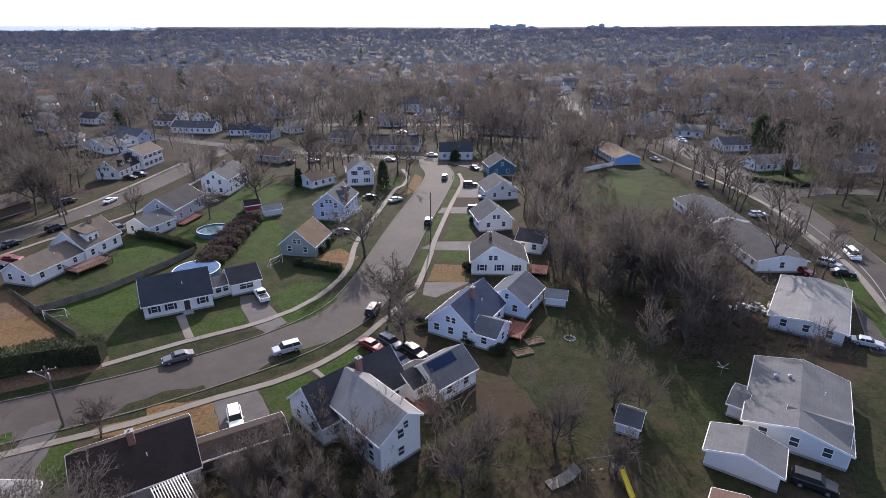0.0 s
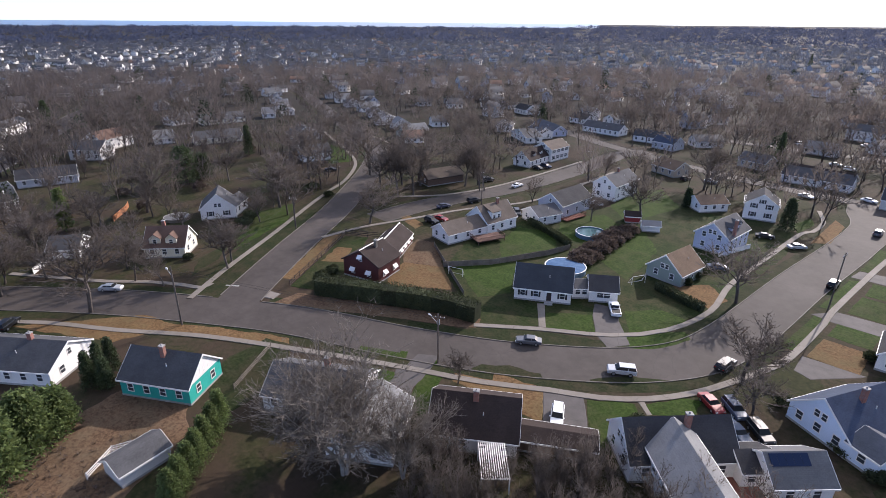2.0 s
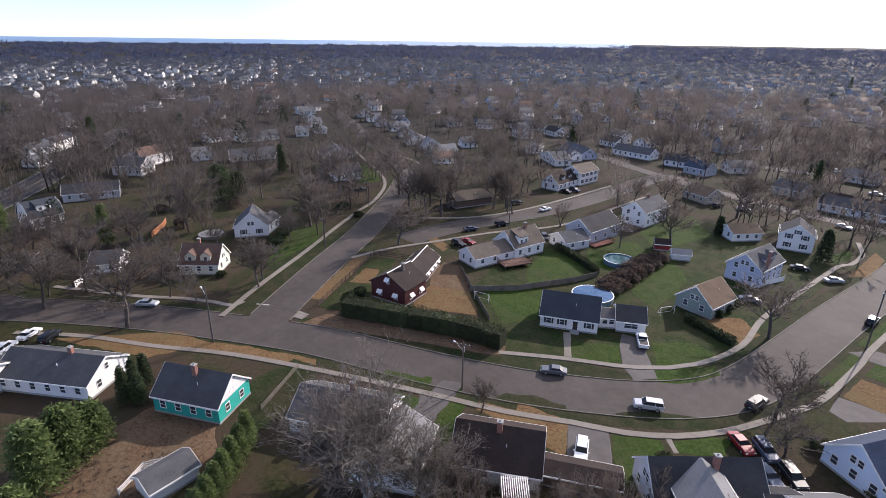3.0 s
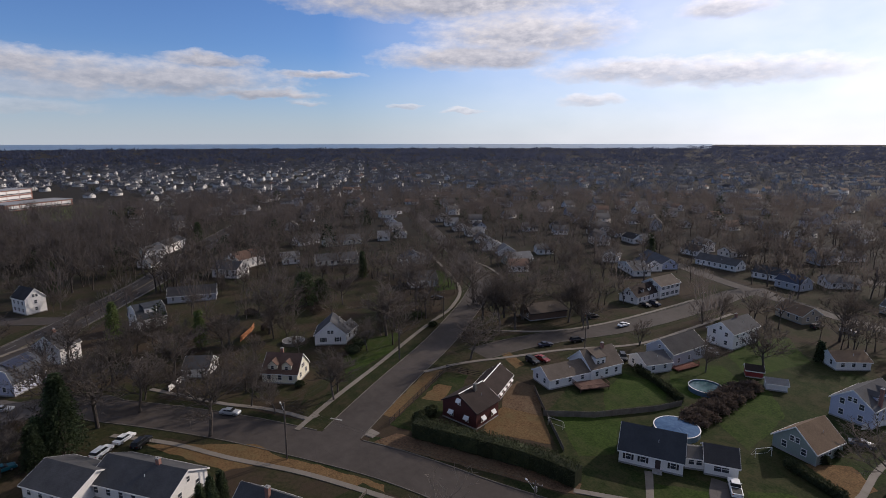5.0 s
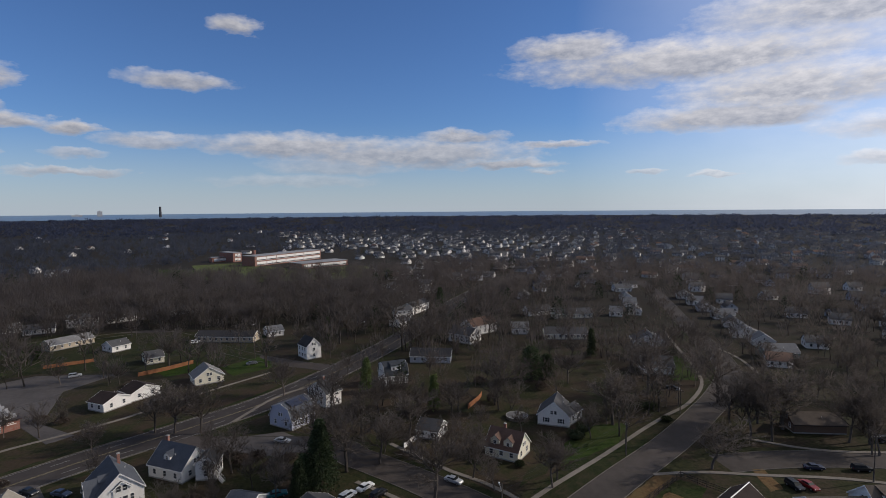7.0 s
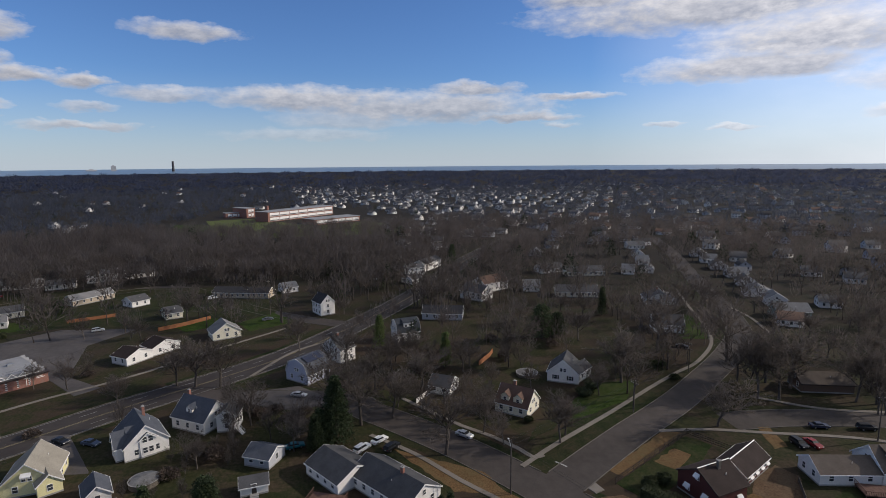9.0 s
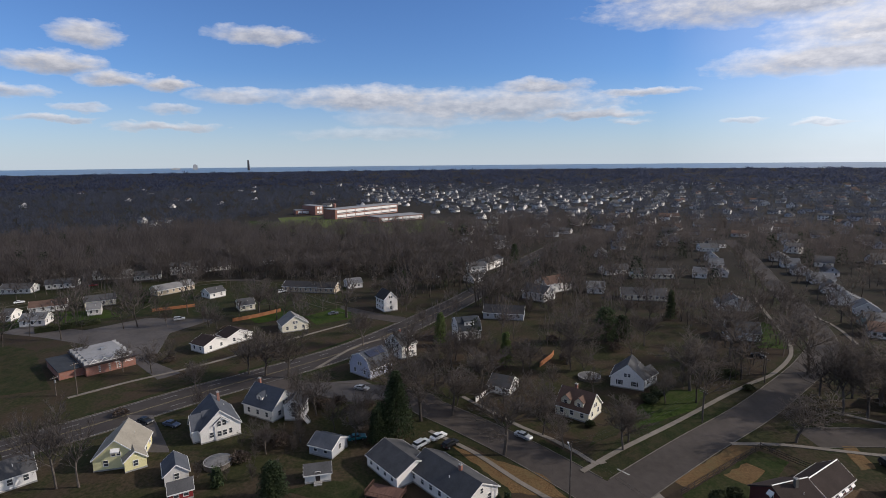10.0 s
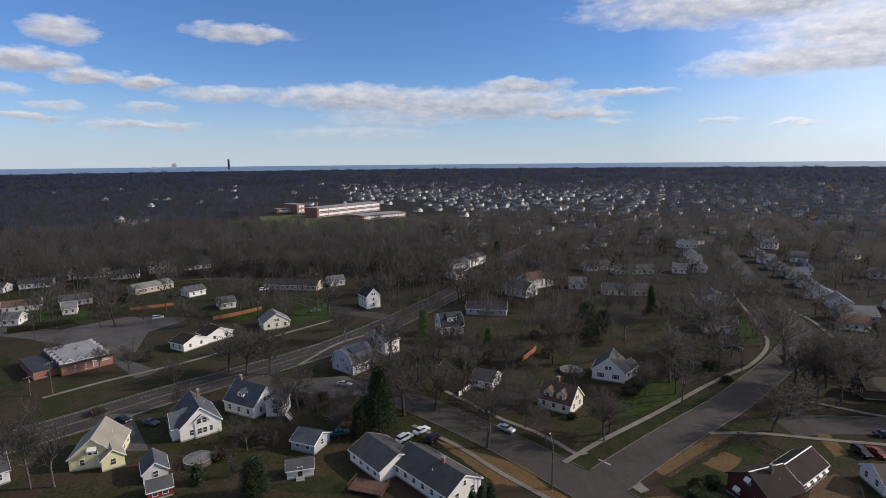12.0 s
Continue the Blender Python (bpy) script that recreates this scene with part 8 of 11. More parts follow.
car(-14.5, 159.4, 44.8, 'sedan', 'silver', 'silver car leaving a driveway', 0.04)
car(-26.3, 131.8, 23.7, 'sedan', 'slate', 'slate-blue sedan beside the green house', 0.04)
car(-22.7, 162.3, 17.3, 'sedan', 'black', 'black car in a side driveway', 0.04)
car(-105.7, 122.7, 71.7, 'sedan', 'navy', 'navy car parked along the street', 0.04)
car(-102.0, 133.6, 71.1, 'suv', 'black', 'black car parked along the street', 0.04)
car(-101.5, 158.2, 83.8, 'sedan', 'white', 'white car driving on the sunlit street', 0.04)
car(-98.6, 113.3, 1.7, 'sedan', 'red', 'red car in a driveway', 0.04)
car(-99.3, 109.9, -4.4, 'suv', 'black', 'dark car in a driveway', 0.04)
car(-113.7, 157.1, 67.6, 'suv', 'black', 'black car in front of a brown house', 0.04)
car(-109.9, 185.3, -8.6, 'sedan', 'black', 'dark car in front of the dormered house', 0.04)
car(-108.4, 189.3, -7.0, 'suv', 'navy', 'dark blue car in front of the dormered house', 0.04)
car(-70.9, 158.1, -17.2, 'sedan', 'silver', 'silver car behind the grey house', 0.04)
car(-84.6, 132.8, -45.4, 'suv', 'black', 'black car behind the white house', 0.04)
car(87.1, 111.1, -51.8, 'suv', 'silver', 'silver car in front of a low house', 0.04)
car(87.1, 106.6, -20.7, 'sedan', 'black', 'black sedan in front of a low house', 0.04)
car(78.9, 107.8, -64.1, 'sedan', 'red', 'dark red car beside a low house', 0.04)
car(95.8, 116.3, -105.4, 'van', 'white', 'white panel van on the road', 0.04)
car(71.9, 78.5, -29.1, 'sedan', 'silver', 'silver sedan beside a hedge', 0.04)
car(89.6, 145.5, 0.3, 'suv', 'white', 'white car between low houses', 0.04)
car(43.5, 48.0, -30.4, 'suv', 'black', 'black car parked in front of the low house', 0.04)
car(87.6, 177.2, -72.6, 'suv', 'navy', 'dark car on the road', 0.04)
car(112.1, 252.5, -66.4, 'sedan', 'white', 'white car on the far road', 0.04)
car(-122.2, 31.3, 42.4, 'sedan', 'silver', 'silver sedan parked on the street', 0.04)
car(-121.2, 5.3, 132.3, 'suv', 'white', 'white estate car parked by the long house', 0.04)
car(-124.4, 9.8, 127.7, 'sedan', 'white', 'white sedan parked by the long house', 0.04)
car(-120.2, 12.4, 132.4, 'suv', 'black', 'black car parked by the long house', 0.04)
car(-126.2, -10.8, 102.7, 'sedan', 'teal', 'teal car behind a shed', 0.04)
car(-156.9, -11.2, 64.7, 'sedan', 'silver', 'silver car on the side street', 0.04)
car(-142.0, -68.8, 55.0, 'sedan', 'black', 'dark car in a driveway', 0.04)
car(-139.2, -60.9, 62.6, 'sedan', 'slate', 'slate car in a driveway', 0.04)
car(-168.5, 127.6, 47.1, 'sedan', 'black', 'black car on a corner driveway', 0.04)
car(-302.4, -59.9, 115.2, 'sedan', 'silver', 'silver car parked by low houses', 0.04)
car(-291.6, -61.0, 114.4, 'suv', 'white', 'white car parked by low houses', 0.04)
car(-296.2, -55.1, 114.5, 'sedan', 'black', 'black car parked by low houses', 0.04)
car(-243.4, -97.3, 111.3, 'suv', 'silver', 'silver car parked by low houses', 0.04)
car(-286.2, -192.0, 120.2, 'sedan', 'white', 'white car parked by low houses', 0.04)
car(-322.7, -174.9, 122.7, 'sedan', 'red', 'red car parked by low houses', 0.04)
car(-317.8, 25.5, 113.4, 'sedan', 'silver', 'silver car parked by low houses', 0.04)
car(-332.5, 30.7, 114.3, 'suv', 'black', 'black car parked by low houses', 0.04)
car(15.8, 298.0, 150, 'sedan', 'white', 'white sedan parked along a far street', 0.04)
car(44.9, 296.5, 148, 'suv', 'silver', 'silver estate car parked along a far street', 0.04)
car(59.4, 300.3, -32, 'sedan', 'white', 'white sedan parked along a far street', 0.04)
car(40.6, 325.9, 60, 'suv', 'white', 'white estate car parked along a far street', 0.04)
car(-20.4, 274.1, 10, 'sedan', 'silver', 'silver sedan parked along a far street', 0.04)
car(-15.0, 268.1, 12, 'suv', 'white', 'white estate car parked along a far street', 0.04)
car(4.0, 229.5, -15, 'suv', 'silver', 'silver estate car parked along a far street', 0.04)
car(-4.4, 221.9, -15, 'sedan', 'white', 'white sedan parked along a far street', 0.04)
car(7.7, 231.8, -12, 'sedan', 'black', 'black sedan parked along a far street', 0.04)
car(-21.2, 213.6, -20, 'sedan', 'silver', 'silver sedan parked along a far street', 0.04)
car(-51.3, 211.5, 5, 'sedan', 'silver', 'silver sedan parked along a far street', 0.04)
car(-39.9, 312.6, 60, 'suv', 'white', 'white estate car parked along a far street', 0.04)
car(-59.5, 208.5, 75, 'suv', 'black', 'black estate car parked along a far street', 0.04)
car(-14.8, 329.6, 20, 'sedan', 'white', 'white sedan parked along a far street', 0.04)
car(12.0, 200.0, -60, 'sedan', 'navy', 'navy sedan parked along a far street', 0.04)
car(87.7, 326.4, -70, 'suv', 'white', 'white estate car parked along a far street', 0.04)
car(94.9, 322.3, -75, 'sedan', 'silver', 'silver sedan parked along a far street', 0.04)
car(113.4, 257.8, -70, 'sedan', 'white', 'white sedan parked along a far street', 0.04)
car(85.6, 214.4, -65, 'sedan', 'silver', 'silver sedan parked along a far street', 0.04)
car(199.7, 350.7, 20, 'sedan', 'grey', 'grey sedan parked along a far street', 0.04)
car(53.7, 334.8, 60, 'sedan', 'silver', 'silver sedan parked along a far street', 0.04)
car(-91.3, 337.7, -30, 'sedan', 'white', 'white sedan parked along a far street', 0.04)
car(-105.1, 347.0, -30, 'suv', 'silver', 'silver estate car parked along a far street', 0.04)
car(-243.7, -28.7, 109.0, 'sedan', 'grey', 'grey car on the avenue side', 0.04)

leafless(-18.2, 116.2, 14.1, 'near', 0, 67, 'leafless tree with a spreading grey-brown crown', 1.15)
leafless(-9.8, 87.8, 12.2, 'near', 1, 134, 'leafless tree with a spreading grey-brown crown', 1.2)
leafless(-6.5, 79.7, 10.7, 'near', 2, 201, 'leafless tree with a spreading grey-brown crown', 1.0)
leafless(-44.7, 56.0, 6.5, 'near', 3, 268, 'leafless tree with a spreading grey-brown crown', 1.0)
leafless(-65.0, 142.8, 10.1, 'near', 0, 335, 'leafless tree with a spreading grey-brown crown', 1.0)
leafless(-54.8, 154.7, 15.3, 'near', 1, 42, 'leafless tree with a spreading grey-brown crown', 1.0)
leafless(-87.9, 146.6, 8.1, 'mid', 1, 109, 'leafless tree with a thin brown crown', 1.0)
leafless(-85.8, 181.8, 10.2, 'mid', 2, 176, 'leafless tree with a thin brown crown', 1.0)
leafless(-83.6, 191.0, 11.2, 'near', 4, 243, 'leafless tree with a spreading grey-brown crown', 1.0)
leafless(-50.2, 199.6, 19.8, 'near', 0, 310, 'leafless tree with a spreading grey-brown crown', 1.0)
leafless(120.5, 155.6, 12.7, 'near', 3, 151, 'leafless tree with a spreading grey-brown crown', 1.0)
leafless(97.9, 125.6, 6.9, 'near', 4, 218, 'leafless tree with a spreading grey-brown crown', 1.0)
leafless(27.0, 268.6, 24.2, 'mid', 3, 285, 'leafless tree with a thin brown crown', 1.0)
leafless(33.5, 224.4, 21.9, 'mid', 4, 352, 'leafless tree with a thin brown crown', 1.0)
leafless(20.5, 276.3, 20.8, 'mid', 5, 59, 'leafless tree with a thin brown crown', 1.0)
leafless(8.8, 268.5, 17.6, 'mid', 0, 126, 'leafless tree with a thin brown crown', 1.0)
leafless(75.2, 276.8, 13.9, 'mid', 1, 193, 'leafless tree with a thin brown crown', 1.0)
leafless(84.5, 269.2, 13.6, 'mid', 2, 260, 'leafless tree with a thin brown crown', 1.0)
leafless(-114.8, 24.8, 17.1, 'near', 1, 327, 'leafless tree with a spreading grey-brown crown', 1.2)
leafless(-142.7, 16.8, 9.0, 'near', 2, 34, 'leafless tree with a spreading grey-brown crown', 1.0)
leafless(-113.7, 53.8, 12.5, 'near', 3, 101, 'leafless tree with a spreading grey-brown crown', 1.0)
leafless(-116.0, 39.8, 10.2, 'near', 4, 168, 'leafless tree with a spreading grey-brown crown', 1.0)
leafless(-139.1, 23.6, 11.1, 'near', 0, 235, 'leafless tree with a spreading grey-brown crown', 1.0)
leafless(-43.5, 31.5, 20.5, 'hero', 0, 302, 'large leafless tree with pale many-stemmed branches', 1.1)
leafless(-51.0, 32.5, 18.0, 'hero', 1, 40, 'large leafless tree with pale many-stemmed branches', 1.1)
leafless(-37.5, 36.0, 15.5, 'hero', 1, 200, 'leafless tree with pale upright branches behind a house', 1.0)
leafless(-112.3, 97.6, 14.6, 'near', 2, 9, 'leafless tree with a spreading grey-brown crown', 1.2)
leafless(-144.2, 88.2, 18.8, 'near', 3, 76, 'leafless tree with a spreading grey-brown crown', 1.2)
leafless(-198.2, -12.9, 16.1, 'near', 4, 143, 'leafless tree with a spreading grey-brown crown', 1.0)
leafless(-134.3, 5.9, 20.8, 'near', 0, 210, 'leafless tree with a spreading grey-brown crown', 1.0)
leafless(-136.6, 14.7, 15.6, 'near', 1, 277, 'leafless tree with a spreading grey-brown crown', 1.0)
leafless(-172.1, -43.6, 18.4, 'near', 2, 344, 'leafless tree with a spreading grey-brown crown', 1.0)
leafless(-169.7, -35.8, 17.0, 'near', 3, 51, 'leafless tree with a spreading grey-brown crown', 1.0)
leafless(-163.0, -63.1, 9.3, 'near', 4, 118, 'leafless tree with a spreading grey-brown crown', 1.0)
leafless(-112.2, -74.7, 20.8, 'near', 0, 185, 'leafless tree with a spreading grey-brown crown', 0.6)
leafless(-125.6, -35.4, 8.1, 'mid', 0, 252, 'leafless tree with a thin brown crown', 1.0)
leafless(-142.2, -18.4, 6.4, 'brush', 1, 319, 'slender many-stemmed leafless tree', 1.0)
leafless(-165.6, 114.9, 21.8, 'near', 3, 26, 'leafless tree with a spreading grey-brown crown', 1.1)
leafless(-124.3, 120.6, 21.1, 'near', 4, 93, 'leafless tree with a spreading grey-brown crown', 1.0)
leafless(-122.0, 125.9, 18.6, 'near', 0, 160, 'leafless tree with a spreading grey-brown crown', 1.0)
leafless(-328.2, 228.8, 18.8, 'mid', 5, 227, 'leafless tree with a thin brown crown', 1.0)
leafless(-164.2, 41.5, 13.6, 'near', 2, 294, 'leafless tree with a spreading grey-brown crown', 1.0)
leafless(-148.5, 24.6, 16.0, 'near', 3, 1, 'leafless tree with a spreading grey-brown crown', 1.0)
leafless(-123.0, 36.5, 12.2, 'near', 4, 68, 'leafless tree with a spreading grey-brown crown', 1.0)
leafless(-153.0, 134.1, 24.5, 'near', 0, 135, 'leafless tree with a spreading grey-brown crown', 1.0)
leafless(-245.3, -62.3, 18.7, 'near', 1, 202, 'pale leafless birch-like tree', 1.0)
leafless(-239.2, -85.5, 12.7, 'mid', 5, 269, 'leafless tree with a thin brown crown', 1.0)
leafless(-328.6, -141.0, 16.9, 'mid', 0, 336, 'leafless tree with a thin brown crown', 1.0)
leafless(-116.0, 146.3, 19.4, 'near', 4, 43, 'leafless tree with a spreading grey-brown crown', 1.0)
leafless(-113.5, 150.8, 18.4, 'near', 0, 110, 'leafless tree with a spreading grey-brown crown', 1.0)
leafless(-128.3, 136.0, 22.0, 'near', 1, 177, 'leafless tree with a spreading grey-brown crown', 1.0)
leafless(-133.8, 132.1, 19.4, 'near', 2, 244, 'leafless tree with a spreading grey-brown crown', 1.0)
leafless(-87.6, 146.2, 9.1, 'mid', 5, 311, 'leafless tree with a thin brown crown', 1.0)
leafless(-85.8, 196.4, 10.2, 'near', 4, 18, 'leafless tree with a spreading grey-brown crown', 1.0)
leafless(-78.7, 206.9, 6.8, 'mid', 1, 85, 'leafless tree with a thin brown crown', 1.0)
leafless(-112.3, -70.1, 18.1, 'mid', 2, 152, 'leafless tree with a thin brown crown', 0.7)
leafless(-118.9, -85.8, 15.5, 'mid', 3, 219, 'leafless tree with a thin brown crown', 0.7)
leafless(-174.3, -49.6, 13.7, 'near', 3, 286, 'leafless tree with a spreading grey-brown crown', 1.0)
leafless(-169.9, 58.4, 24.1, 'near', 4, 353, 'leafless tree with a spreading grey-brown crown', 1.0)
leafless(-184.9, 93.4, 14.3, 'near', 0, 60, 'leafless tree with a spreading grey-brown crown', 1.0)
leafless(-171.1, 18.6, 12.4, 'near', 1, 127, 'leafless tree with a spreading grey-brown crown', 1.0)
leafless(-173.9, 25.2, 12.9, 'near', 2, 194, 'leafless tree with a spreading grey-brown crown', 1.0)
leafless(-154.2, 11.4, 16.0, 'near', 3, 261, 'leafless tree with a spreading grey-brown crown', 1.0)
leafless(-137.9, 130.8, 17.9, 'near', 4, 328, 'leafless tree with a spreading grey-brown crown', 1.0)
leafless(-136.6, 124.3, 15.4, 'near', 0, 35, 'leafless tree with a spreading grey-brown crown', 1.0)
leafless(-210.1, 172.6, 16.4, 'near', 1, 102, 'leafless tree with a spreading grey-brown crown', 1.0)
leafless(-141.0, -22.9, 13.9, 'near', 2, 169, 'leafless tree with a spreading grey-brown crown', 1.0)
leafless(-149.7, -2.5, 16.6, 'near', 3, 236, 'leafless tree with a spreading grey-brown crown', 1.0)
leafless(-216.3, 158.6, 17.8, 'near', 4, 303, 'leafless tree with a spreading grey-brown crown', 1.0)
leafless(-179.3, 3.5, 16.5, 'near', 0, 10, 'leafless tree with a spreading grey-brown crown', 1.0)
leafless(-107.4, 146.4, 14.3, 'mid', 5, 77, 'leafless tree with a thin brown crown', 1.0)
leafless(-171.3, 228.3, 10.1, 'mid', 0, 144, 'leafless tree with a thin brown crown', 1.0)
leafless(-156.8, 203.0, 12.6, 'mid', 1, 211, 'leafless tree with a thin brown crown', 1.0)
leafless(-142.4, 184.2, 12.7, 'mid', 2, 278, 'leafless tree with a thin brown crown', 1.0)
leafless(-124.1, 168.0, 13.1, 'mid', 3, 345, 'leafless tree with a thin brown crown', 1.0)
leafless(-168.4, 219.3, 14.9, 'mid', 4, 52, 'leafless tree with a thin brown crown', 1.0)
leafless(-179.4, 230.6, 10.3, 'mid', 5, 119, 'leafless tree with a thin brown crown', 1.0)
leafless(-168.5, 247.2, 11.6, 'mid', 0, 186, 'leafless tree with a thin brown crown', 1.0)
leafless(-187.2, 229.5, 12.0, 'mid', 1, 253, 'leafless tree with a thin brown crown', 1.0)
leafless(-148.4, 211.0, 14.9, 'mid', 2, 320, 'leafless tree with a thin brown crown', 1.0)
leafless(-173.8, 209.9, 11.9, 'mid', 3, 27, 'leafless tree with a thin brown crown', 1.0)
leafless(-111.3, 148.6, 11.6, 'mid', 4, 94, 'leafless tree with a thin brown crown', 1.0)
leafless(-170.3, 222.2, 14.0, 'mid', 5, 161, 'leafless tree with a thin brown crown', 1.0)
leafless(-188.5, 258.9, 13.0, 'mid', 0, 228, 'leafless tree with a thin brown crown', 1.0)
leafless(-188.0, 266.9, 12.3, 'mid', 1, 295, 'leafless tree with a thin brown crown', 1.0)
leafless(-108.3, 144.9, 12.9, 'mid', 2, 2, 'leafless tree with a thin brown crown', 1.0)
leafless(15.4, 239.0, 23.5, 'mid', 3, 69, 'leafless tree with a thin brown crown', 1.0)
leafless(21.6, 244.0, 26.5, 'mid', 4, 136, 'leafless tree with a thin brown crown', 1.0)
leafless(29.7, 232.1, 25.5, 'mid', 5, 203, 'leafless tree with a thin brown crown', 1.0)
leafless(39.3, 239.2, 22.4, 'mid', 0, 270, 'leafless tree with a thin brown crown', 1.0)
leafless(10.4, 276.2, 26.1, 'mid', 1, 337, 'leafless tree with a thin brown crown', 1.0)
leafless(-1.1, 292.7, 24.7, 'mid', 2, 44, 'leafless tree with a thin brown crown', 1.0)
leafless(-13.6, 199.9, 10.7, 'mid', 3, 111, 'leafless tree with a thin brown crown', 1.0)
leafless(115.7, 164.3, 13.9, 'mid', 4, 178, 'leafless tree with a thin brown crown', 1.0)
leafless(150.4, 184.8, 17.4, 'mid', 5, 245, 'leafless tree with a thin brown crown', 1.0)
leafless(126.8, 167.5, 13.5, 'mid', 0, 312, 'leafless tree with a thin brown crown', 1.0)
leafless(-168.4, -65.2, 8.7, 'near', 2, 19, 'leafless tree with a spreading grey-brown crown', 0.86)
leafless(-190.8, -50.6, 9.4, 'near', 3, 86, 'leafless tree with a spreading grey-brown crown', 0.91)
leafless(-213.3, -13.6, 9.6, 'near', 4, 153, 'leafless tree with a spreading grey-brown crown', 0.79)
leafless(-157.1, 9.2, 11.2, 'near', 0, 220, 'leafless tree with a spreading grey-brown crown', 0.78)
leafless(-179.2, 20.8, 12.2, 'near', 1, 287, 'leafless tree with a spreading grey-brown crown', 0.98)
leafless(-177.6, 27.6, 13.2, 'near', 2, 354, 'leafless tree with a spreading grey-brown crown', 0.84)
leafless(-166.2, 30.5, 11.5, 'near', 3, 61, 'leafless tree with a spreading grey-brown crown', 0.92)
leafless(-214.7, 11.2, 11.1, 'near', 4, 128, 'leafless tree with a spreading grey-brown crown', 0.87)
leafless(-236.5, 28.1, 8.5, 'near', 0, 195, 'leafless tree with a spreading grey-brown crown', 0.77)
leafless(-226.6, 68.3, 10.7, 'near', 1, 262, 'leafless tree with a spreading grey-brown crown', 0.86)
leafless(-194.6, 63.4, 9.4, 'near', 2, 329, 'leafless tree with a spreading grey-brown crown', 0.88)
leafless(-168.0, 44.7, 11.5, 'near', 3, 36, 'leafless tree with a spreading grey-brown crown', 0.93)
leafless(-148.3, 46.6, 10.0, 'near', 4, 103, 'leafless tree with a spreading grey-brown crown', 0.85)
leafless(-164.9, 57.9, 12.6, 'near', 0, 170, 'leafless tree with a spreading grey-brown crown', 0.9)
leafless(-218.6, 100.7, 12.0, 'near', 1, 237, 'leafless tree with a spreading grey-brown crown', 0.88)
leafless(-216.1, 110.6, 12.7, 'near', 2, 304, 'leafless tree with a spreading grey-brown crown', 0.93)
leafless(-151.4, 92.6, 12.8, 'near', 3, 11, 'leafless tree with a spreading grey-brown crown', 0.8)
leafless(-159.4, 103.8, 10.0, 'near', 4, 78, 'leafless tree with a spreading grey-brown crown', 0.87)
leafless(-138.9, 35.3, 11.0, 'near', 0, 145, 'leafless tree with a spreading grey-brown crown', 0.9)
leafless(-131.1, 38.0, 12.6, 'near', 1, 212, 'leafless tree with a spreading grey-brown crown', 0.88)
leafless(-117.1, 56.6, 13.2, 'near', 2, 279, 'leafless tree with a spreading grey-brown crown', 0.93)
leafless(-208.2, 142.6, 9.4, 'near', 3, 346, 'leafless tree with a spreading grey-brown crown', 0.9)
leafless(-202.8, 164.7, 11.3, 'near', 4, 53, 'leafless tree with a spreading grey-brown crown', 0.94)
leafless(-149.4, 145.6, 12.5, 'near', 0, 120, 'leafless tree with a spreading grey-brown crown', 0.82)
leafless(-138.6, 146.5, 9.2, 'near', 1, 187, 'leafless tree with a spreading grey-brown crown', 0.91)
leafless(-195.0, 196.3, 8.5, 'near', 2, 254, 'leafless tree with a spreading grey-brown crown', 0.95)
leafless(-166.0, 181.5, 11.0, 'near', 3, 321, 'leafless tree with a spreading grey-brown crown', 1.0)
leafless(-189.1, 220.4, 13.4, 'near', 4, 28, 'leafless tree with a spreading grey-brown crown', 0.81)
leafless(-161.4, 200.5, 12.7, 'near', 0, 95, 'leafless tree with a spreading grey-brown crown', 0.95)
leafless(-126.9, 155.9, 9.7, 'near', 1, 162, 'leafless tree with a spreading grey-brown crown', 0.91)
leafless(-140.9, 181.3, 13.4, 'near', 2, 229, 'leafless tree with a spreading grey-brown crown', 0.93)
leafless(-184.3, 239.7, 9.0, 'near', 3, 296, 'leafless tree with a spreading grey-brown crown', 0.88)
leafless(-242.7, 2.7, 10.8, 'near', 4, 3, 'leafless tree with a spreading grey-brown crown', 0.75)
leafless(-266.1, -7.7, 13.4, 'near', 0, 70, 'leafless tree with a spreading grey-brown crown', 0.97)
leafless(-228.5, -76.3, 9.6, 'near', 1, 137, 'leafless tree with a spreading grey-brown crown', 0.9)
leafless(-233.9, -98.9, 10.9, 'near', 2, 204, 'leafless tree with a spreading grey-brown crown', 0.84)
leafless(-275.2, -129.0, 11.1, 'near', 3, 271, 'leafless tree with a spreading grey-brown crown', 0.89)
leafless(-255.3, -48.4, 12.7, 'near', 4, 338, 'leafless tree with a spreading grey-brown crown', 0.77)
leafless(-124.3, -11.0, 11.5, 'near', 0, 45, 'leafless tree with a spreading grey-brown crown', 0.88)
leafless(-131.3, -16.9, 9.3, 'near', 1, 112, 'leafless tree with a spreading grey-brown crown', 0.79)
leafless(-133.4, 0.0, 11.7, 'near', 2, 179, 'leafless tree with a spreading grey-brown crown', 0.97)
leafless(-121.6, -32.3, 8.7, 'near', 3, 246, 'leafless tree with a spreading grey-brown crown', 0.86)
leafless(-178.8, -82.4, 12.9, 'near', 4, 313, 'leafless tree with a spreading grey-brown crown', 0.87)
leafless(-181.3, -92.9, 10.3, 'near', 0, 20, 'leafless tree with a spreading grey-brown crown', 0.81)
leafless(-145.5, 58.5, 8.7, 'near', 1, 87, 'leafless tree with a spreading grey-brown crown', 0.79)
leafless(-137.0, 76.7, 11.3, 'near', 2, 154, 'leafless tree with a spreading grey-brown crown', 0.88)
leafless(-190.4, 80.8, 11.2, 'near', 3, 221, 'leafless tree with a spreading grey-brown crown', 0.82)
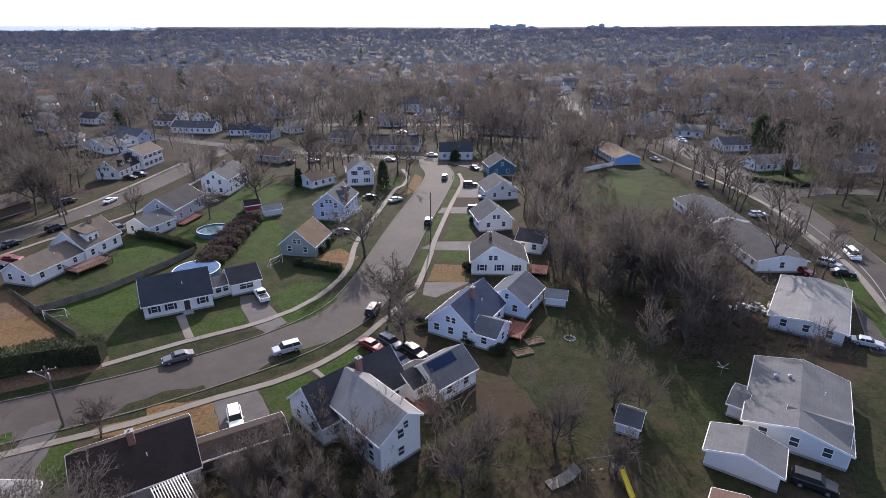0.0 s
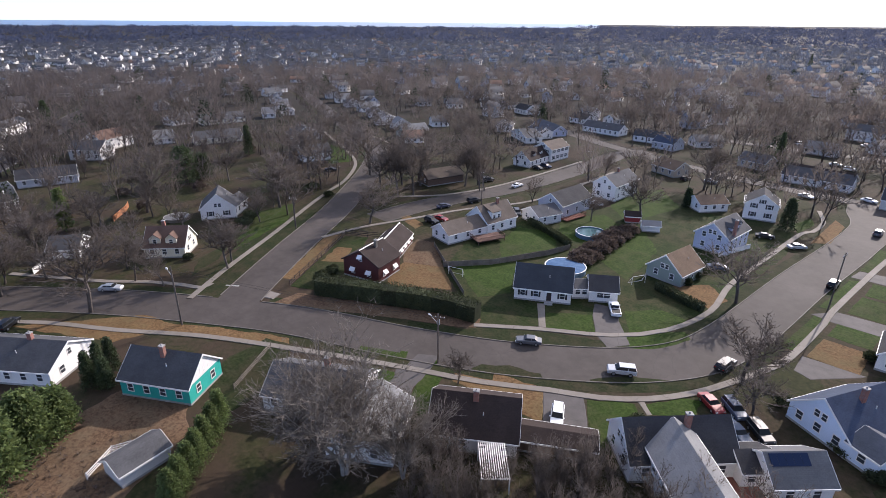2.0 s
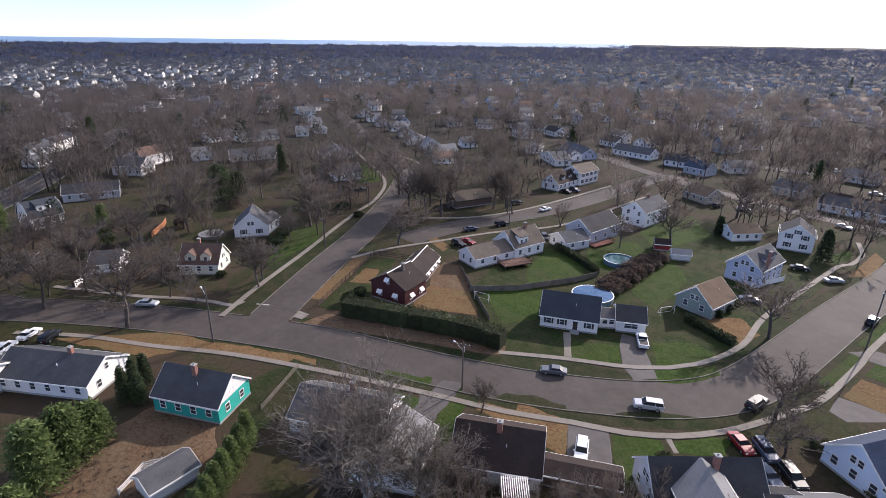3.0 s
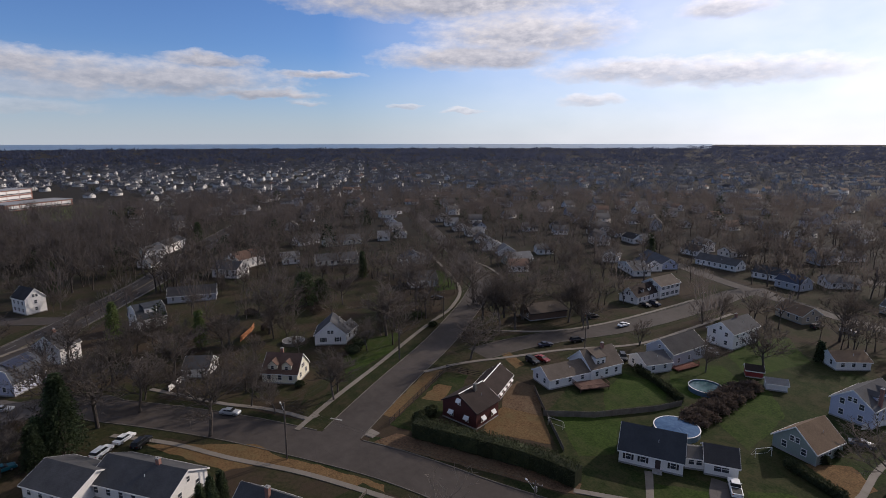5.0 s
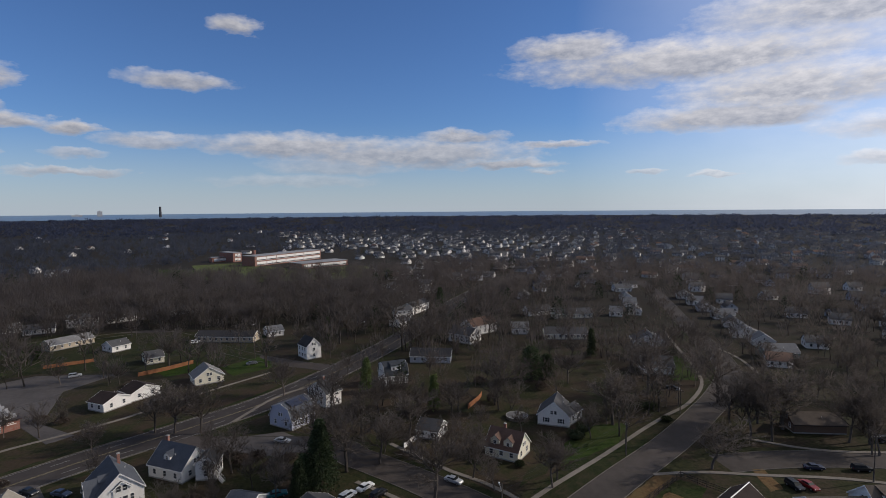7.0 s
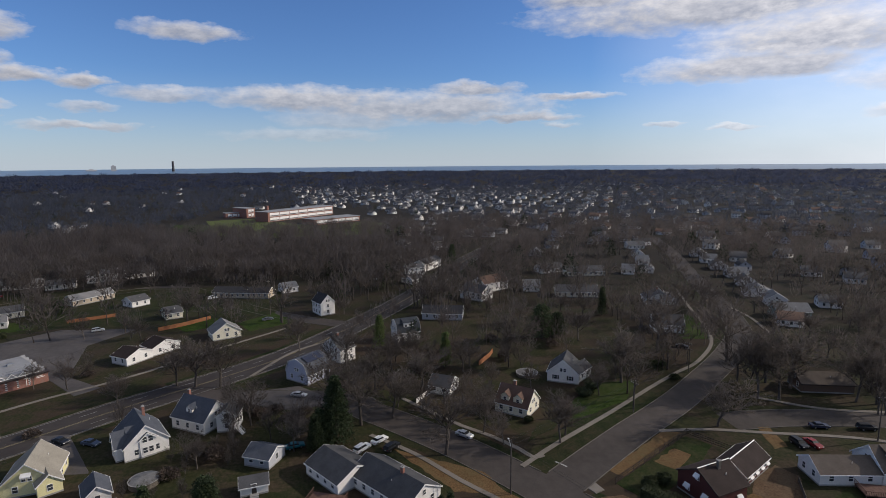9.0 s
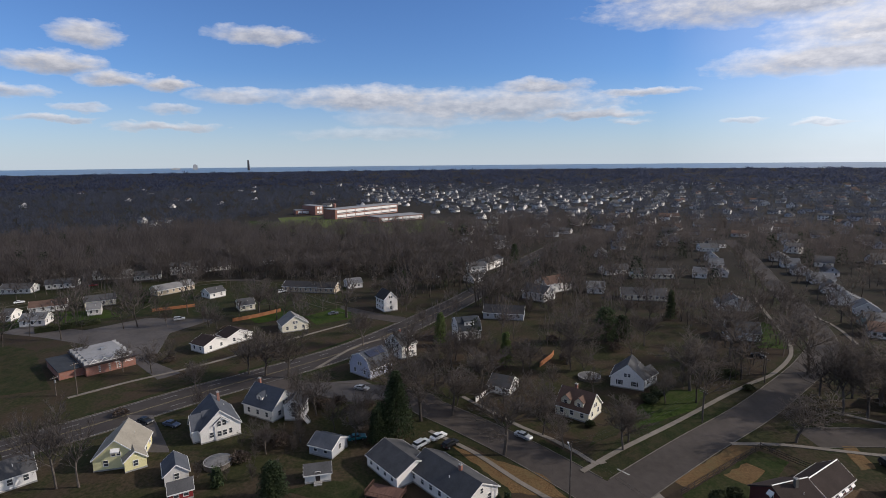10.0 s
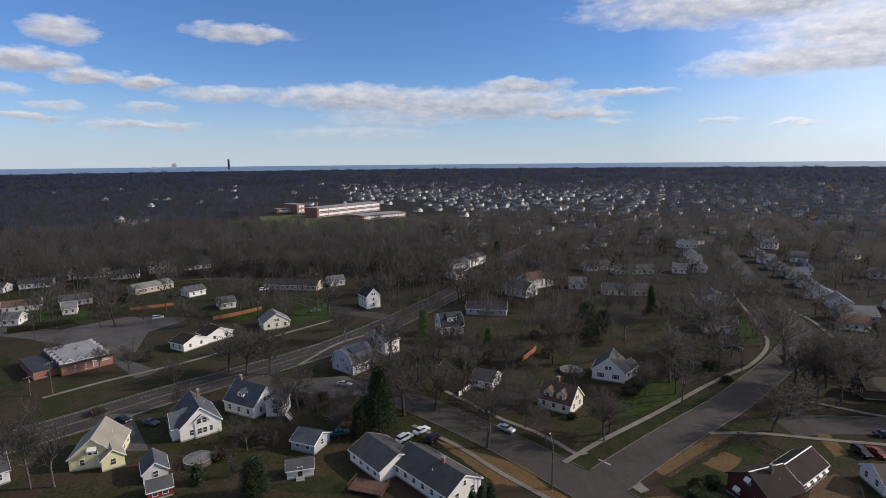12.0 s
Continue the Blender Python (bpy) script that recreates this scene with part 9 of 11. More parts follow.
leafless(-214.5, 80.2, 12.8, 'near', 4, 288, 'leafless tree with a spreading grey-brown crown', 0.96)
leafless(-207.0, 43.1, 10.8, 'near', 0, 355, 'leafless tree with a spreading grey-brown crown', 0.94)
leafless(-22.4, 40.2, 5.4, 'brush', 2, 62, 'slender many-stemmed leafless tree', 0.85)
leafless(-15.0, 44.4, 4.9, 'brush', 0, 129, 'slender many-stemmed leafless tree', 0.76)
leafless(-33.8, 33.5, 4.6, 'brush', 1, 196, 'slender many-stemmed leafless tree', 0.84)
leafless(-22.8, 45.5, 6.5, 'brush', 2, 263, 'slender many-stemmed leafless tree', 0.88)
leafless(-33.6, 32.2, 5.3, 'brush', 0, 330, 'slender many-stemmed leafless tree', 0.82)
leafless(-27.6, 35.7, 5.8, 'brush', 1, 37, 'slender many-stemmed leafless tree', 0.75)
leafless(-22.1, 39.5, 5.4, 'brush', 2, 104, 'slender many-stemmed leafless tree', 0.77)
leafless(-24.3, 35.7, 7.4, 'brush', 0, 171, 'slender many-stemmed leafless tree', 0.9)
leafless(-15.0, 45.0, 5.6, 'brush', 1, 238, 'slender many-stemmed leafless tree', 0.73)
leafless(-21.2, 43.2, 5.6, 'brush', 2, 305, 'slender many-stemmed leafless tree', 0.77)
leafless(-26.6, 39.6, 5.3, 'brush', 0, 12, 'slender many-stemmed leafless tree', 0.79)
leafless(-23.4, 37.4, 6.3, 'brush', 1, 79, 'slender many-stemmed leafless tree', 0.79)
leafless(-29.2, 37.4, 5.1, 'brush', 2, 146, 'slender many-stemmed leafless tree', 0.76)
leafless(-26.7, 44.8, 6.0, 'brush', 0, 213, 'slender many-stemmed leafless tree', 0.81)
leafless(-19.2, 42.5, 6.6, 'brush', 1, 280, 'slender many-stemmed leafless tree', 0.91)
leafless(-26.0, 37.4, 5.5, 'brush', 2, 347, 'slender many-stemmed leafless tree', 0.87)
leafless(-28.3, 38.3, 4.7, 'brush', 0, 54, 'slender many-stemmed leafless tree', 0.77)
leafless(-16.4, 51.9, 6.6, 'brush', 1, 121, 'slender many-stemmed leafless tree', 0.9)
leafless(-20.2, 45.1, 6.3, 'brush', 2, 188, 'slender many-stemmed leafless tree', 0.72)
leafless(-35.2, 35.7, 5.0, 'brush', 0, 255, 'slender many-stemmed leafless tree', 0.73)
leafless(-31.5, 34.1, 5.1, 'brush', 1, 322, 'slender many-stemmed leafless tree', 0.99)
leafless(-20.7, 43.8, 6.6, 'brush', 2, 29, 'slender many-stemmed leafless tree', 0.78)
leafless(-14.6, 45.4, 6.7, 'brush', 0, 96, 'slender many-stemmed leafless tree', 0.84)
leafless(-16.6, 44.8, 6.5, 'brush', 1, 163, 'slender many-stemmed leafless tree', 0.97)
leafless(-22.6, 44.5, 6.2, 'brush', 2, 230, 'slender many-stemmed leafless tree', 0.76)
leafless(-29.2, 33.9, 6.9, 'brush', 0, 297, 'slender many-stemmed leafless tree', 0.99)
leafless(-8.5, 44.1, 5.3, 'brush', 1, 4, 'slender many-stemmed leafless tree', 1.0)
leafless(-14.4, 41.1, 7.4, 'brush', 2, 71, 'slender many-stemmed leafless tree', 1.0)
leafless(-15.3, 44.9, 5.7, 'brush', 0, 138, 'slender many-stemmed leafless tree', 1.0)
leafless(-22.1, 48.2, 7.7, 'brush', 1, 205, 'slender many-stemmed leafless tree', 1.0)
leafless(-13.0, 47.6, 6.2, 'brush', 2, 272, 'slender many-stemmed leafless tree', 1.0)
leafless(-24.1, 47.0, 7.2, 'brush', 0, 339, 'slender many-stemmed leafless tree', 1.0)
leafless(-12.2, 44.7, 5.8, 'brush', 1, 46, 'slender many-stemmed leafless tree', 1.0)
leafless(-11.5, 40.9, 6.3, 'brush', 2, 113, 'slender many-stemmed leafless tree', 1.0)
leafless(-24.2, 48.4, 5.2, 'brush', 0, 180, 'slender many-stemmed leafless tree', 1.0)
leafless(-6.5, 44.2, 7.5, 'brush', 1, 247, 'slender many-stemmed leafless tree', 1.0)
leafless(-21.7, 46.5, 7.1, 'brush', 2, 314, 'slender many-stemmed leafless tree', 1.0)
leafless(-7.9, 45.8, 5.2, 'brush', 0, 21, 'slender many-stemmed leafless tree', 1.0)
leafless(5.5, 53.6, 8, 'brush', 0, 222, 'slender many-stemmed leafless tree', 1.0)
leafless(21.2, 51.7, 6, 'brush', 2, 38, 'slender many-stemmed leafless tree', 1.0)
leafless(-18.3, 49.3, 8.4, 'brush', 0, 105, 'slender many-stemmed leafless tree', 1.0)
leafless(-31.9, 37.2, 8.6, 'brush', 1, 172, 'slender many-stemmed leafless tree', 1.0)
leafless(-21.1, 47.0, 8.3, 'brush', 2, 239, 'slender many-stemmed leafless tree', 1.0)
leafless(-34.6, 40.0, 7.5, 'brush', 0, 306, 'slender many-stemmed leafless tree', 1.0)
leafless(-18.6, 50.8, 8.7, 'brush', 1, 13, 'slender many-stemmed leafless tree', 1.0)
leafless(-17.1, 42.5, 7.4, 'brush', 2, 80, 'slender many-stemmed leafless tree', 1.0)
leafless(-33.6, 41.4, 8.6, 'brush', 0, 147, 'slender many-stemmed leafless tree', 1.0)
leafless(-14.5, 46.8, 7.7, 'brush', 1, 214, 'slender many-stemmed leafless tree', 1.0)
leafless(-28.4, 37.7, 8.7, 'brush', 2, 281, 'slender many-stemmed leafless tree', 1.0)
leafless(-36.3, 40.2, 8.6, 'brush', 0, 348, 'slender many-stemmed leafless tree', 1.0)
leafless(-18.6, 48.9, 7.2, 'brush', 1, 55, 'slender many-stemmed leafless tree', 1.0)
leafless(-26.8, 41.7, 6.7, 'brush', 2, 122, 'slender many-stemmed leafless tree', 1.0)
leafless(-17.9, 46.7, 8.4, 'brush', 0, 189, 'slender many-stemmed leafless tree', 1.0)
leafless(-28.9, 36.1, 8.4, 'brush', 1, 256, 'slender many-stemmed leafless tree', 1.0)
leafless(-26.6, 37.5, 8.3, 'brush', 2, 323, 'slender many-stemmed leafless tree', 1.0)
leafless(-19.9, 51.5, 6.6, 'brush', 0, 30, 'slender many-stemmed leafless tree', 1.0)
leafless(-21.0, 47.7, 7.8, 'brush', 1, 97, 'slender many-stemmed leafless tree', 1.0)
leafless(-30.4, 35.1, 7.8, 'brush', 2, 164, 'slender many-stemmed leafless tree', 1.0)
leafless(-20.1, 51.0, 7.7, 'brush', 0, 231, 'slender many-stemmed leafless tree', 1.0)
leafless(-32.8, 34.7, 7.6, 'brush', 1, 298, 'slender many-stemmed leafless tree', 1.0)
leafless(-126.1, -39.2, 4.2, 'brush', 2, 5, 'slender many-stemmed leafless tree', 1.0)
leafless(-119.8, -34.4, 4.2, 'brush', 0, 72, 'slender many-stemmed leafless tree', 1.0)
leafless(-124.0, -33.0, 5.3, 'brush', 1, 139, 'slender many-stemmed leafless tree', 1.0)
leafless(-130.7, -30.2, 4.2, 'brush', 2, 206, 'slender many-stemmed leafless tree', 1.0)
leafless(-112.4, -28.2, 4.5, 'brush', 0, 273, 'slender many-stemmed leafless tree', 1.0)
leafless(-121.9, -25.8, 5.1, 'brush', 1, 340, 'slender many-stemmed leafless tree', 1.0)
leafless(-111.4, -38.7, 5.2, 'brush', 2, 47, 'slender many-stemmed leafless tree', 1.0)
leafless(-110.7, -32.7, 5.5, 'brush', 0, 114, 'slender many-stemmed leafless tree', 1.0)
leafless(-133.3, -26.3, 5.6, 'brush', 1, 181, 'slender many-stemmed leafless tree', 1.0)
leafless(-113.2, -45.4, 4.9, 'brush', 2, 248, 'slender many-stemmed leafless tree', 1.0)
leafless(38.5, 168.9, 14.4, 'mid', 3, 315, 'leafless tree with a thin brown crown', 0.8)
leafless(22.6, 126.4, 16.0, 'brush', 1, 22, 'slender many-stemmed leafless tree', 1.04)
leafless(45.1, 100.0, 11.0, 'mid', 5, 89, 'leafless tree with a thin brown crown', 0.93)
leafless(38.0, 109.8, 12.4, 'near', 3, 156, 'leafless tree with a spreading grey-brown crown', 1.04)
leafless(47.6, 108.3, 13.9, 'mid', 1, 223, 'leafless tree with a thin brown crown', 0.8)
leafless(28.8, 98.9, 12.9, 'brush', 2, 290, 'slender many-stemmed leafless tree', 1.1)
leafless(55.4, 106.1, 17.3, 'mid', 3, 357, 'leafless tree with a thin brown crown', 0.85)
leafless(47.3, 121.3, 12.8, 'mid', 5, 131, 'leafless tree with a thin brown crown', 1.07)
leafless(29.1, 117.0, 11.1, 'mid', 1, 265, 'leafless tree with a thin brown crown', 0.98)
leafless(52.5, 112.1, 14.9, 'near', 1, 332, 'leafless tree with a spreading grey-brown crown', 0.97)
leafless(43.2, 100.3, 14.0, 'mid', 3, 39, 'leafless tree with a thin brown crown', 0.83)
leafless(40.7, 89.0, 17.6, 'brush', 1, 106, 'slender many-stemmed leafless tree', 0.92)
leafless(43.7, 96.6, 18.0, 'near', 0, 240, 'leafless tree with a spreading grey-brown crown', 0.9)
leafless(49.6, 117.0, 10.6, 'mid', 1, 307, 'leafless tree with a thin brown crown', 0.92)
leafless(27.3, 109.1, 16.1, 'brush', 2, 14, 'slender many-stemmed leafless tree', 0.89)
leafless(37.7, 98.0, 17.8, 'mid', 3, 81, 'leafless tree with a thin brown crown', 1.02)
leafless(51.8, 96.8, 14.1, 'near', 4, 148, 'leafless tree with a spreading grey-brown crown', 1.06)
leafless(30.6, 154.4, 15.8, 'brush', 0, 282, 'slender many-stemmed leafless tree', 1.09)
leafless(40.1, 120.5, 12.0, 'mid', 1, 349, 'leafless tree with a thin brown crown', 1.01)
leafless(36.6, 107.3, 14.5, 'near', 3, 56, 'leafless tree with a spreading grey-brown crown', 0.92)
leafless(37.4, 106.5, 17.3, 'mid', 5, 257, 'leafless tree with a thin brown crown', 1.05)
leafless(36.8, 110.0, 14.7, 'near', 2, 324, 'leafless tree with a spreading grey-brown crown', 0.89)
leafless(39.6, 165.9, 10.7, 'mid', 1, 31, 'leafless tree with a thin brown crown', 0.93)
leafless(50.0, 83.3, 13.9, 'brush', 2, 98, 'slender many-stemmed leafless tree', 1.06)
leafless(48.1, 115.3, 11.2, 'mid', 3, 165, 'leafless tree with a thin brown crown', 1.05)
leafless(43.2, 83.5, 14.8, 'mid', 5, 299, 'leafless tree with a thin brown crown', 1.01)
leafless(39.2, 164.0, 11.9, 'brush', 0, 6, 'slender many-stemmed leafless tree', 0.84)
leafless(48.2, 94.0, 16.9, 'mid', 1, 73, 'leafless tree with a thin brown crown', 0.84)
leafless(37.4, 97.4, 16.0, 'near', 0, 140, 'leafless tree with a spreading grey-brown crown', 0.95)
leafless(29.2, 100.0, 14.3, 'mid', 3, 207, 'leafless tree with a thin brown crown', 1.01)
leafless(45.0, 101.8, 12.7, 'brush', 1, 274, 'slender many-stemmed leafless tree', 1.06)
leafless(39.5, 164.0, 16.0, 'mid', 5, 341, 'leafless tree with a thin brown crown', 0.93)
leafless(48.2, 84.1, 13.3, 'mid', 1, 115, 'leafless tree with a thin brown crown', 1.08)
leafless(55.1, 95.9, 14.3, 'brush', 2, 182, 'slender many-stemmed leafless tree', 1.01)
leafless(38.6, 97.9, 13.3, 'near', 3, 316, 'leafless tree with a spreading grey-brown crown', 0.83)
leafless(26.0, 105.0, 13.2, 'brush', 0, 90, 'slender many-stemmed leafless tree', 0.95)
leafless(33.4, 134.2, 18.3, 'mid', 1, 157, 'leafless tree with a thin brown crown', 0.8)
leafless(40.8, 105.5, 10.8, 'brush', 1, 358, 'slender many-stemmed leafless tree', 1.07)
leafless(44.5, 82.8, 17.0, 'mid', 5, 65, 'leafless tree with a thin brown crown', 0.9)
leafless(35.1, 100.9, 11.2, 'near', 1, 132, 'leafless tree with a spreading grey-brown crown', 0.82)
leafless(54.2, 99.4, 12.3, 'mid', 1, 199, 'leafless tree with a thin brown crown', 1.04)
leafless(52.6, 109.4, 11.9, 'brush', 2, 266, 'slender many-stemmed leafless tree', 1.01)
leafless(41.6, 95.7, 16.4, 'mid', 3, 333, 'leafless tree with a thin brown crown', 1.09)
leafless(24.9, 113.9, 18.0, 'mid', 5, 107, 'leafless tree with a thin brown crown', 0.81)
leafless(40.5, 96.6, 17.4, 'brush', 0, 174, 'slender many-stemmed leafless tree', 1.0)
leafless(51.1, 108.5, 17.3, 'mid', 1, 241, 'leafless tree with a thin brown crown', 0.95)
leafless(52.0, 103.6, 16.1, 'near', 4, 308, 'leafless tree with a spreading grey-brown crown', 0.9)
leafless(32.7, 99.5, 12.9, 'mid', 3, 15, 'leafless tree with a thin brown crown', 1.08)
# bare trees over the back lawns
for x, y, h, v, rot, wide in ((14.7, 54.6, 11.5, 0, 40, 0.85), (16.6, 56.4, 9.5, 3, 160, 0.8), (24.0, 62.0, 12.0, 1, 220, 0.9), (27.5, 61.0, 9.0, 4, 300, 0.9), (2.5, 47.3, 13.0, 2, 10, 0.9), (4.6, 49.6, 11.0, 3, 75, 0.8),
                              (-9.8, 50.7, 10.0, 1, 130, 0.8), (-5.9, 53.6, 9.5, 3, 20, 0.75), (-16.0, 56.2, 8.5, 4, 250, 0.8), (-1.0, 57.5, 9.0, 0, 280, 0.9), (34.0, 76.5, 10.0, 2, 200, 0.9), (60.0, 73.8, 9.0, 3, 90, 0.5),
                              (41.0, 78.0, 11.0, 1, 15, 0.9), (30.5, 92.5, 13.0, 4, 333, 0.9), (21.0, 50.0, 8.0, 3, 111, 0.9)):
    leafless(x, y, h, "brush", v % 3, rot, "leafless tree with slender upright branches on a back lawn", wide * 1.35)
# street trees along the far side street
for i, (x, y) in enumerate(((-171, 170), (-186, 180), (-203, 190), (-221, 200), (-239, 209), (-258, 218), (-277, 228), (-297, 238), (-318, 248), (-340, 259), (-196, 161), (-214, 170), (-232, 180), (-250, 189), (-270, 198), (-290, 207), (-310, 218), (-331, 229), (-352, 240))):
    leafless(x, y, 11.5 + (i * 37 % 11) * 0.4, "mid", i % 6, i * 67 % 360, "leafless street tree with a spreading brown crown", 1.15)
brush_patch([(23.1, 97.6), (22.0, 129.2), (31.8, 176.8), (48.8, 230.0), (64.5, 239.4), (62.3, 200.4), (54.0, 158.1), (56.0, 142.5), (58.0, 128.0), (57.0, 111.7), (56.0, 88.5), (48.8, 77.0), (39.8, 80.5), (37.0, 92.8), (30.5, 97.6)], 900, 2.4, 3, 'tangle of dry leafless brush under the trees')
brush_patch([(36.6, 88.4), (57.7, 88.5), (70.2, 80.6), (67.3, 73.8), (50.9, 73.7), (38.1, 73.7)], 500, 1.8, 4, 'brown dry brush along a garden edge')
brush_patch([(-41.4, 38.5), (-25.0, 55.9), (-16.9, 54.8), (-11.1, 46.6), (-32.3, 27.9)], 420, 1.6, 5, 'dry brown brush behind the houses')
brush_patch([(-81.8, 2.9), (-74.4, 10.8), (-72.1, 17.4), (-61.3, 8.5), (-64.9, -0.7)], 160, 0.7, 6, 'rusty fallen leaves and dry stems')
brush_patch([(-16.6, 56.6), (-2.9, 50.7), (1.3, 57.7), (14.2, 62.4), (15.0, 50.8), (7.0, 40.6), (-14.4, 40.6)], 420, 1.5, 7, 'dry brown brush behind the houses')
evergreen(-87.8, 16.2, 6.5, 1.5, 1, label='dark upright evergreen beside the house', power=0.5, size=0.24, n=600)
evergreen(-88.5, 18.1, 7.0, 1.5, 2, label='dark upright evergreen beside the house', power=0.5, size=0.24, n=600)
evergreen(-89.8, 20.2, 6.5, 1.5, 3, label='dark upright evergreen beside the house', power=0.5, size=0.24, n=600)
evergreen(-86.1, 17.9, 5.6, 1.5, 4, label='dark upright evergreen beside the house', power=0.5, size=0.24, n=600)
evergreen(-126.7, -0.7, 17.0, 5.6, 5, label='tall dark conifer beside the street', n=1300, size=0.5, power=0.62)
evergreen(-125.5, -4.6, 9.5, 3.4, 6, label='tall dark conifer beside the street', n=800, size=0.4, power=0.6)
evergreen(-123.6, -5.6, 9.0, 2.6, 7, label='dark conifer beside a shed', n=700, size=0.4, power=0.5)
evergreen(-194.5, 16.9, 12.7, 3.2, 1, mat=M_PINE, label='yellowish green pine among houses', power=0.5, droop=0.05)
evergreen(-169.9, 36.9, 12.0, 2.6, 2, mat=M_PINE, label='green pine behind a garden', power=0.5, droop=0.05)
evergreen(-191.1, 80.5, 13.5, 6.0, 3, label='broad dark evergreen tree', power=0.3, droop=0.0, size=0.6)
evergreen(-193.6, 88.3, 9.1, 4.2, 4, label='broad dark evergreen tree', power=0.3, droop=0.0, size=0.6)
evergreen(-216.0, 120.3, 13.0, 2.6, 5, label='dark evergreen beside a house', power=0.5)
evergreen(-273.8, 4.8, 13.6, 2.2, 6, label='green conifer beside the avenue', power=0.6)
evergreen(-350.2, 81.3, 14.7, 4.0, 7, label='dark evergreen trees beside the avenue', power=0.4)
evergreen(-279.8, -127.4, 6.8, 2.5, 1, label='small dark conifer by houses', power=0.7)
evergreen(-102.9, -26.6, 8.0, 3.2, 2, label='bushy dark green evergreen in a garden', power=0.3, droop=0.0, n=900)
evergreen(-109.4, -40.0, 3.9, 1.2, 3, label='small dark conifer in a garden')
evergreen(-78.4, 6.2, 9.3, 3.6, 4, mat=M_PINE, label='bushy green pine tree in a garden', power=0.3, droop=0.0, size=0.55, n=620)
evergreen(-75.1, 2.2, 10.6, 3.4, 5, mat=M_PINE, label='bushy green pine tree in a garden', power=0.3, droop=0.0, size=0.55, n=620)
evergreen(-80.6, 9.7, 6.7, 3.0, 6, mat=M_PINE, label='bushy green pine tree in a garden', power=0.3, droop=0.0, size=0.55, n=620)
evergreen(-69.0, -1.6, 6.9, 3.0, 7, mat=M_PINE, label='bushy green pine tree in a garden', power=0.3, droop=0.0, size=0.55, n=620)
evergreen(-64.3, 25.5, 6.0, 1.7, 1, mat=M_PINE, label='yellow-green evergreen in a garden row', power=0.42, size=0.24, n=600)
evergreen(-62.5, 23.5, 5.8, 1.7, 2, mat=M_PINE, label='yellow-green evergreen in a garden row', power=0.42, size=0.24, n=600)
evergreen(-61.0, 21.6, 5.7, 1.7, 3, mat=M_PINE, label='yellow-green evergreen in a garden row', power=0.42, size=0.24, n=600)
evergreen(-59.6, 19.8, 5.5, 1.7, 4, mat=M_PINE, label='yellow-green evergreen in a garden row', power=0.42, size=0.24, n=600)
evergreen(-58.2, 18.0, 5.4, 1.7, 5, mat=M_PINE, label='yellow-green evergreen in a garden row', power=0.42, size=0.24, n=600)
evergreen(-57.0, 16.3, 5.3, 1.7, 6, mat=M_PINE, label='yellow-green evergreen in a garden row', power=0.42, size=0.24, n=600)
evergreen(-55.8, 14.6, 5.1, 1.7, 7, mat=M_PINE, label='yellow-green evergreen in a garden row', power=0.42, size=0.24, n=600)
evergreen(125.0, 192.4, 7.1, 2.5, 1, label='dark fir beside a white house')
evergreen(138.4, 236.5, 14.4, 6, 2, label='group of dark evergreens', power=0.4, droop=0.0, size=0.8)
evergreen(148.0, 240.1, 11.4, 5, 3, label='dark broad evergreen tree', power=0.4, size=0.7)
evergreen(-38.1, 253.8, 14.3, 3.2, 4, label='tall dark conifer beside houses')
evergreen(-122.1, 856.4, 19.9, 5, 5, label='dark conifer among far houses')
evergreen(-162.3, 274.5, 9.6, 3.0, 6, label='dark conifer beside white houses', power=0.6)
evergreen(-19.7, 173.5, 9.2, 2.6, 7, label='dark evergreen beside the white house', power=0.5)
evergreen(-48.3, 176.3, 5.8, 1.6, 1, label='small dark conifer by houses')
evergreen(4.9, 213.9, 4.6, 2.4, 2, label='dark evergreen beside the house', power=0.5)
bush(-3.4, 85.2, 1.3, 1.3, 1.6, label='rounded dark evergreen shrub')
bush(7.0, 79.5, 1.2, 1.2, 1.3, label='rounded dark evergreen shrub')
bush(4.7, 79.0, 1.2, 1.2, 1.3, label='rounded dark evergreen shrub')
bush(9.1, 76.1, 1.3, 1.3, 1.4, label='rounded dark evergreen shrub')
bush(-84.2, 64.7, 1.6, 1.6, 2.4, label='rounded dark evergreen shrub')
bush(-92.8, 68.3, 1.5, 1.5, 2.2, label='rounded dark evergreen shrub')
bush(-138.1, 72.6, 2.6, 2.6, 2.4, label='rounded dark evergreen shrub')
bush(-142.2, 77.3, 2.4, 2.4, 2.2, label='rounded dark evergreen shrub')
bush(-153.8, 108.1, 2.0, 2.0, 2.0, label='rounded dark evergreen shrub')
bush(-126.0, 50.3, 1.0, 1.0, 1.4, label='rounded dark evergreen shrub')
bush(-29.1, 118.5, 0.9, 0.9, 1.4, label='rounded dark evergreen shrub')
bush(-28.4, 123.1, 0.9, 0.9, 1.4, label='rounded dark evergreen shrub')
bush(-28.4, 127.1, 0.8, 0.8, 1.2, label='rounded dark evergreen shrub')
bush(5.5, 109.0, 0.9, 0.9, 1.6, label='rounded dark evergreen shrub')
bush(8.5, 139.9, 1.0, 1.0, 1.5, label='rounded dark evergreen shrub')
bush(-142.8, 106.4, 1.4, 1.4, 1.4, label='rounded dark evergreen shrub')
bush(-18.7, 66.2, 0.9, 0.9, 1.2, label='rounded dark evergreen shrub')
bush(-91.8, 64.4, 1.5, 1.5, 2.5, label='rounded dark evergreen shrub')
bush(-225.0, -71.6, 1.8, 1.8, 1.6, mat=M_BRUSH, label='dry reddish brown shrub', n=300)
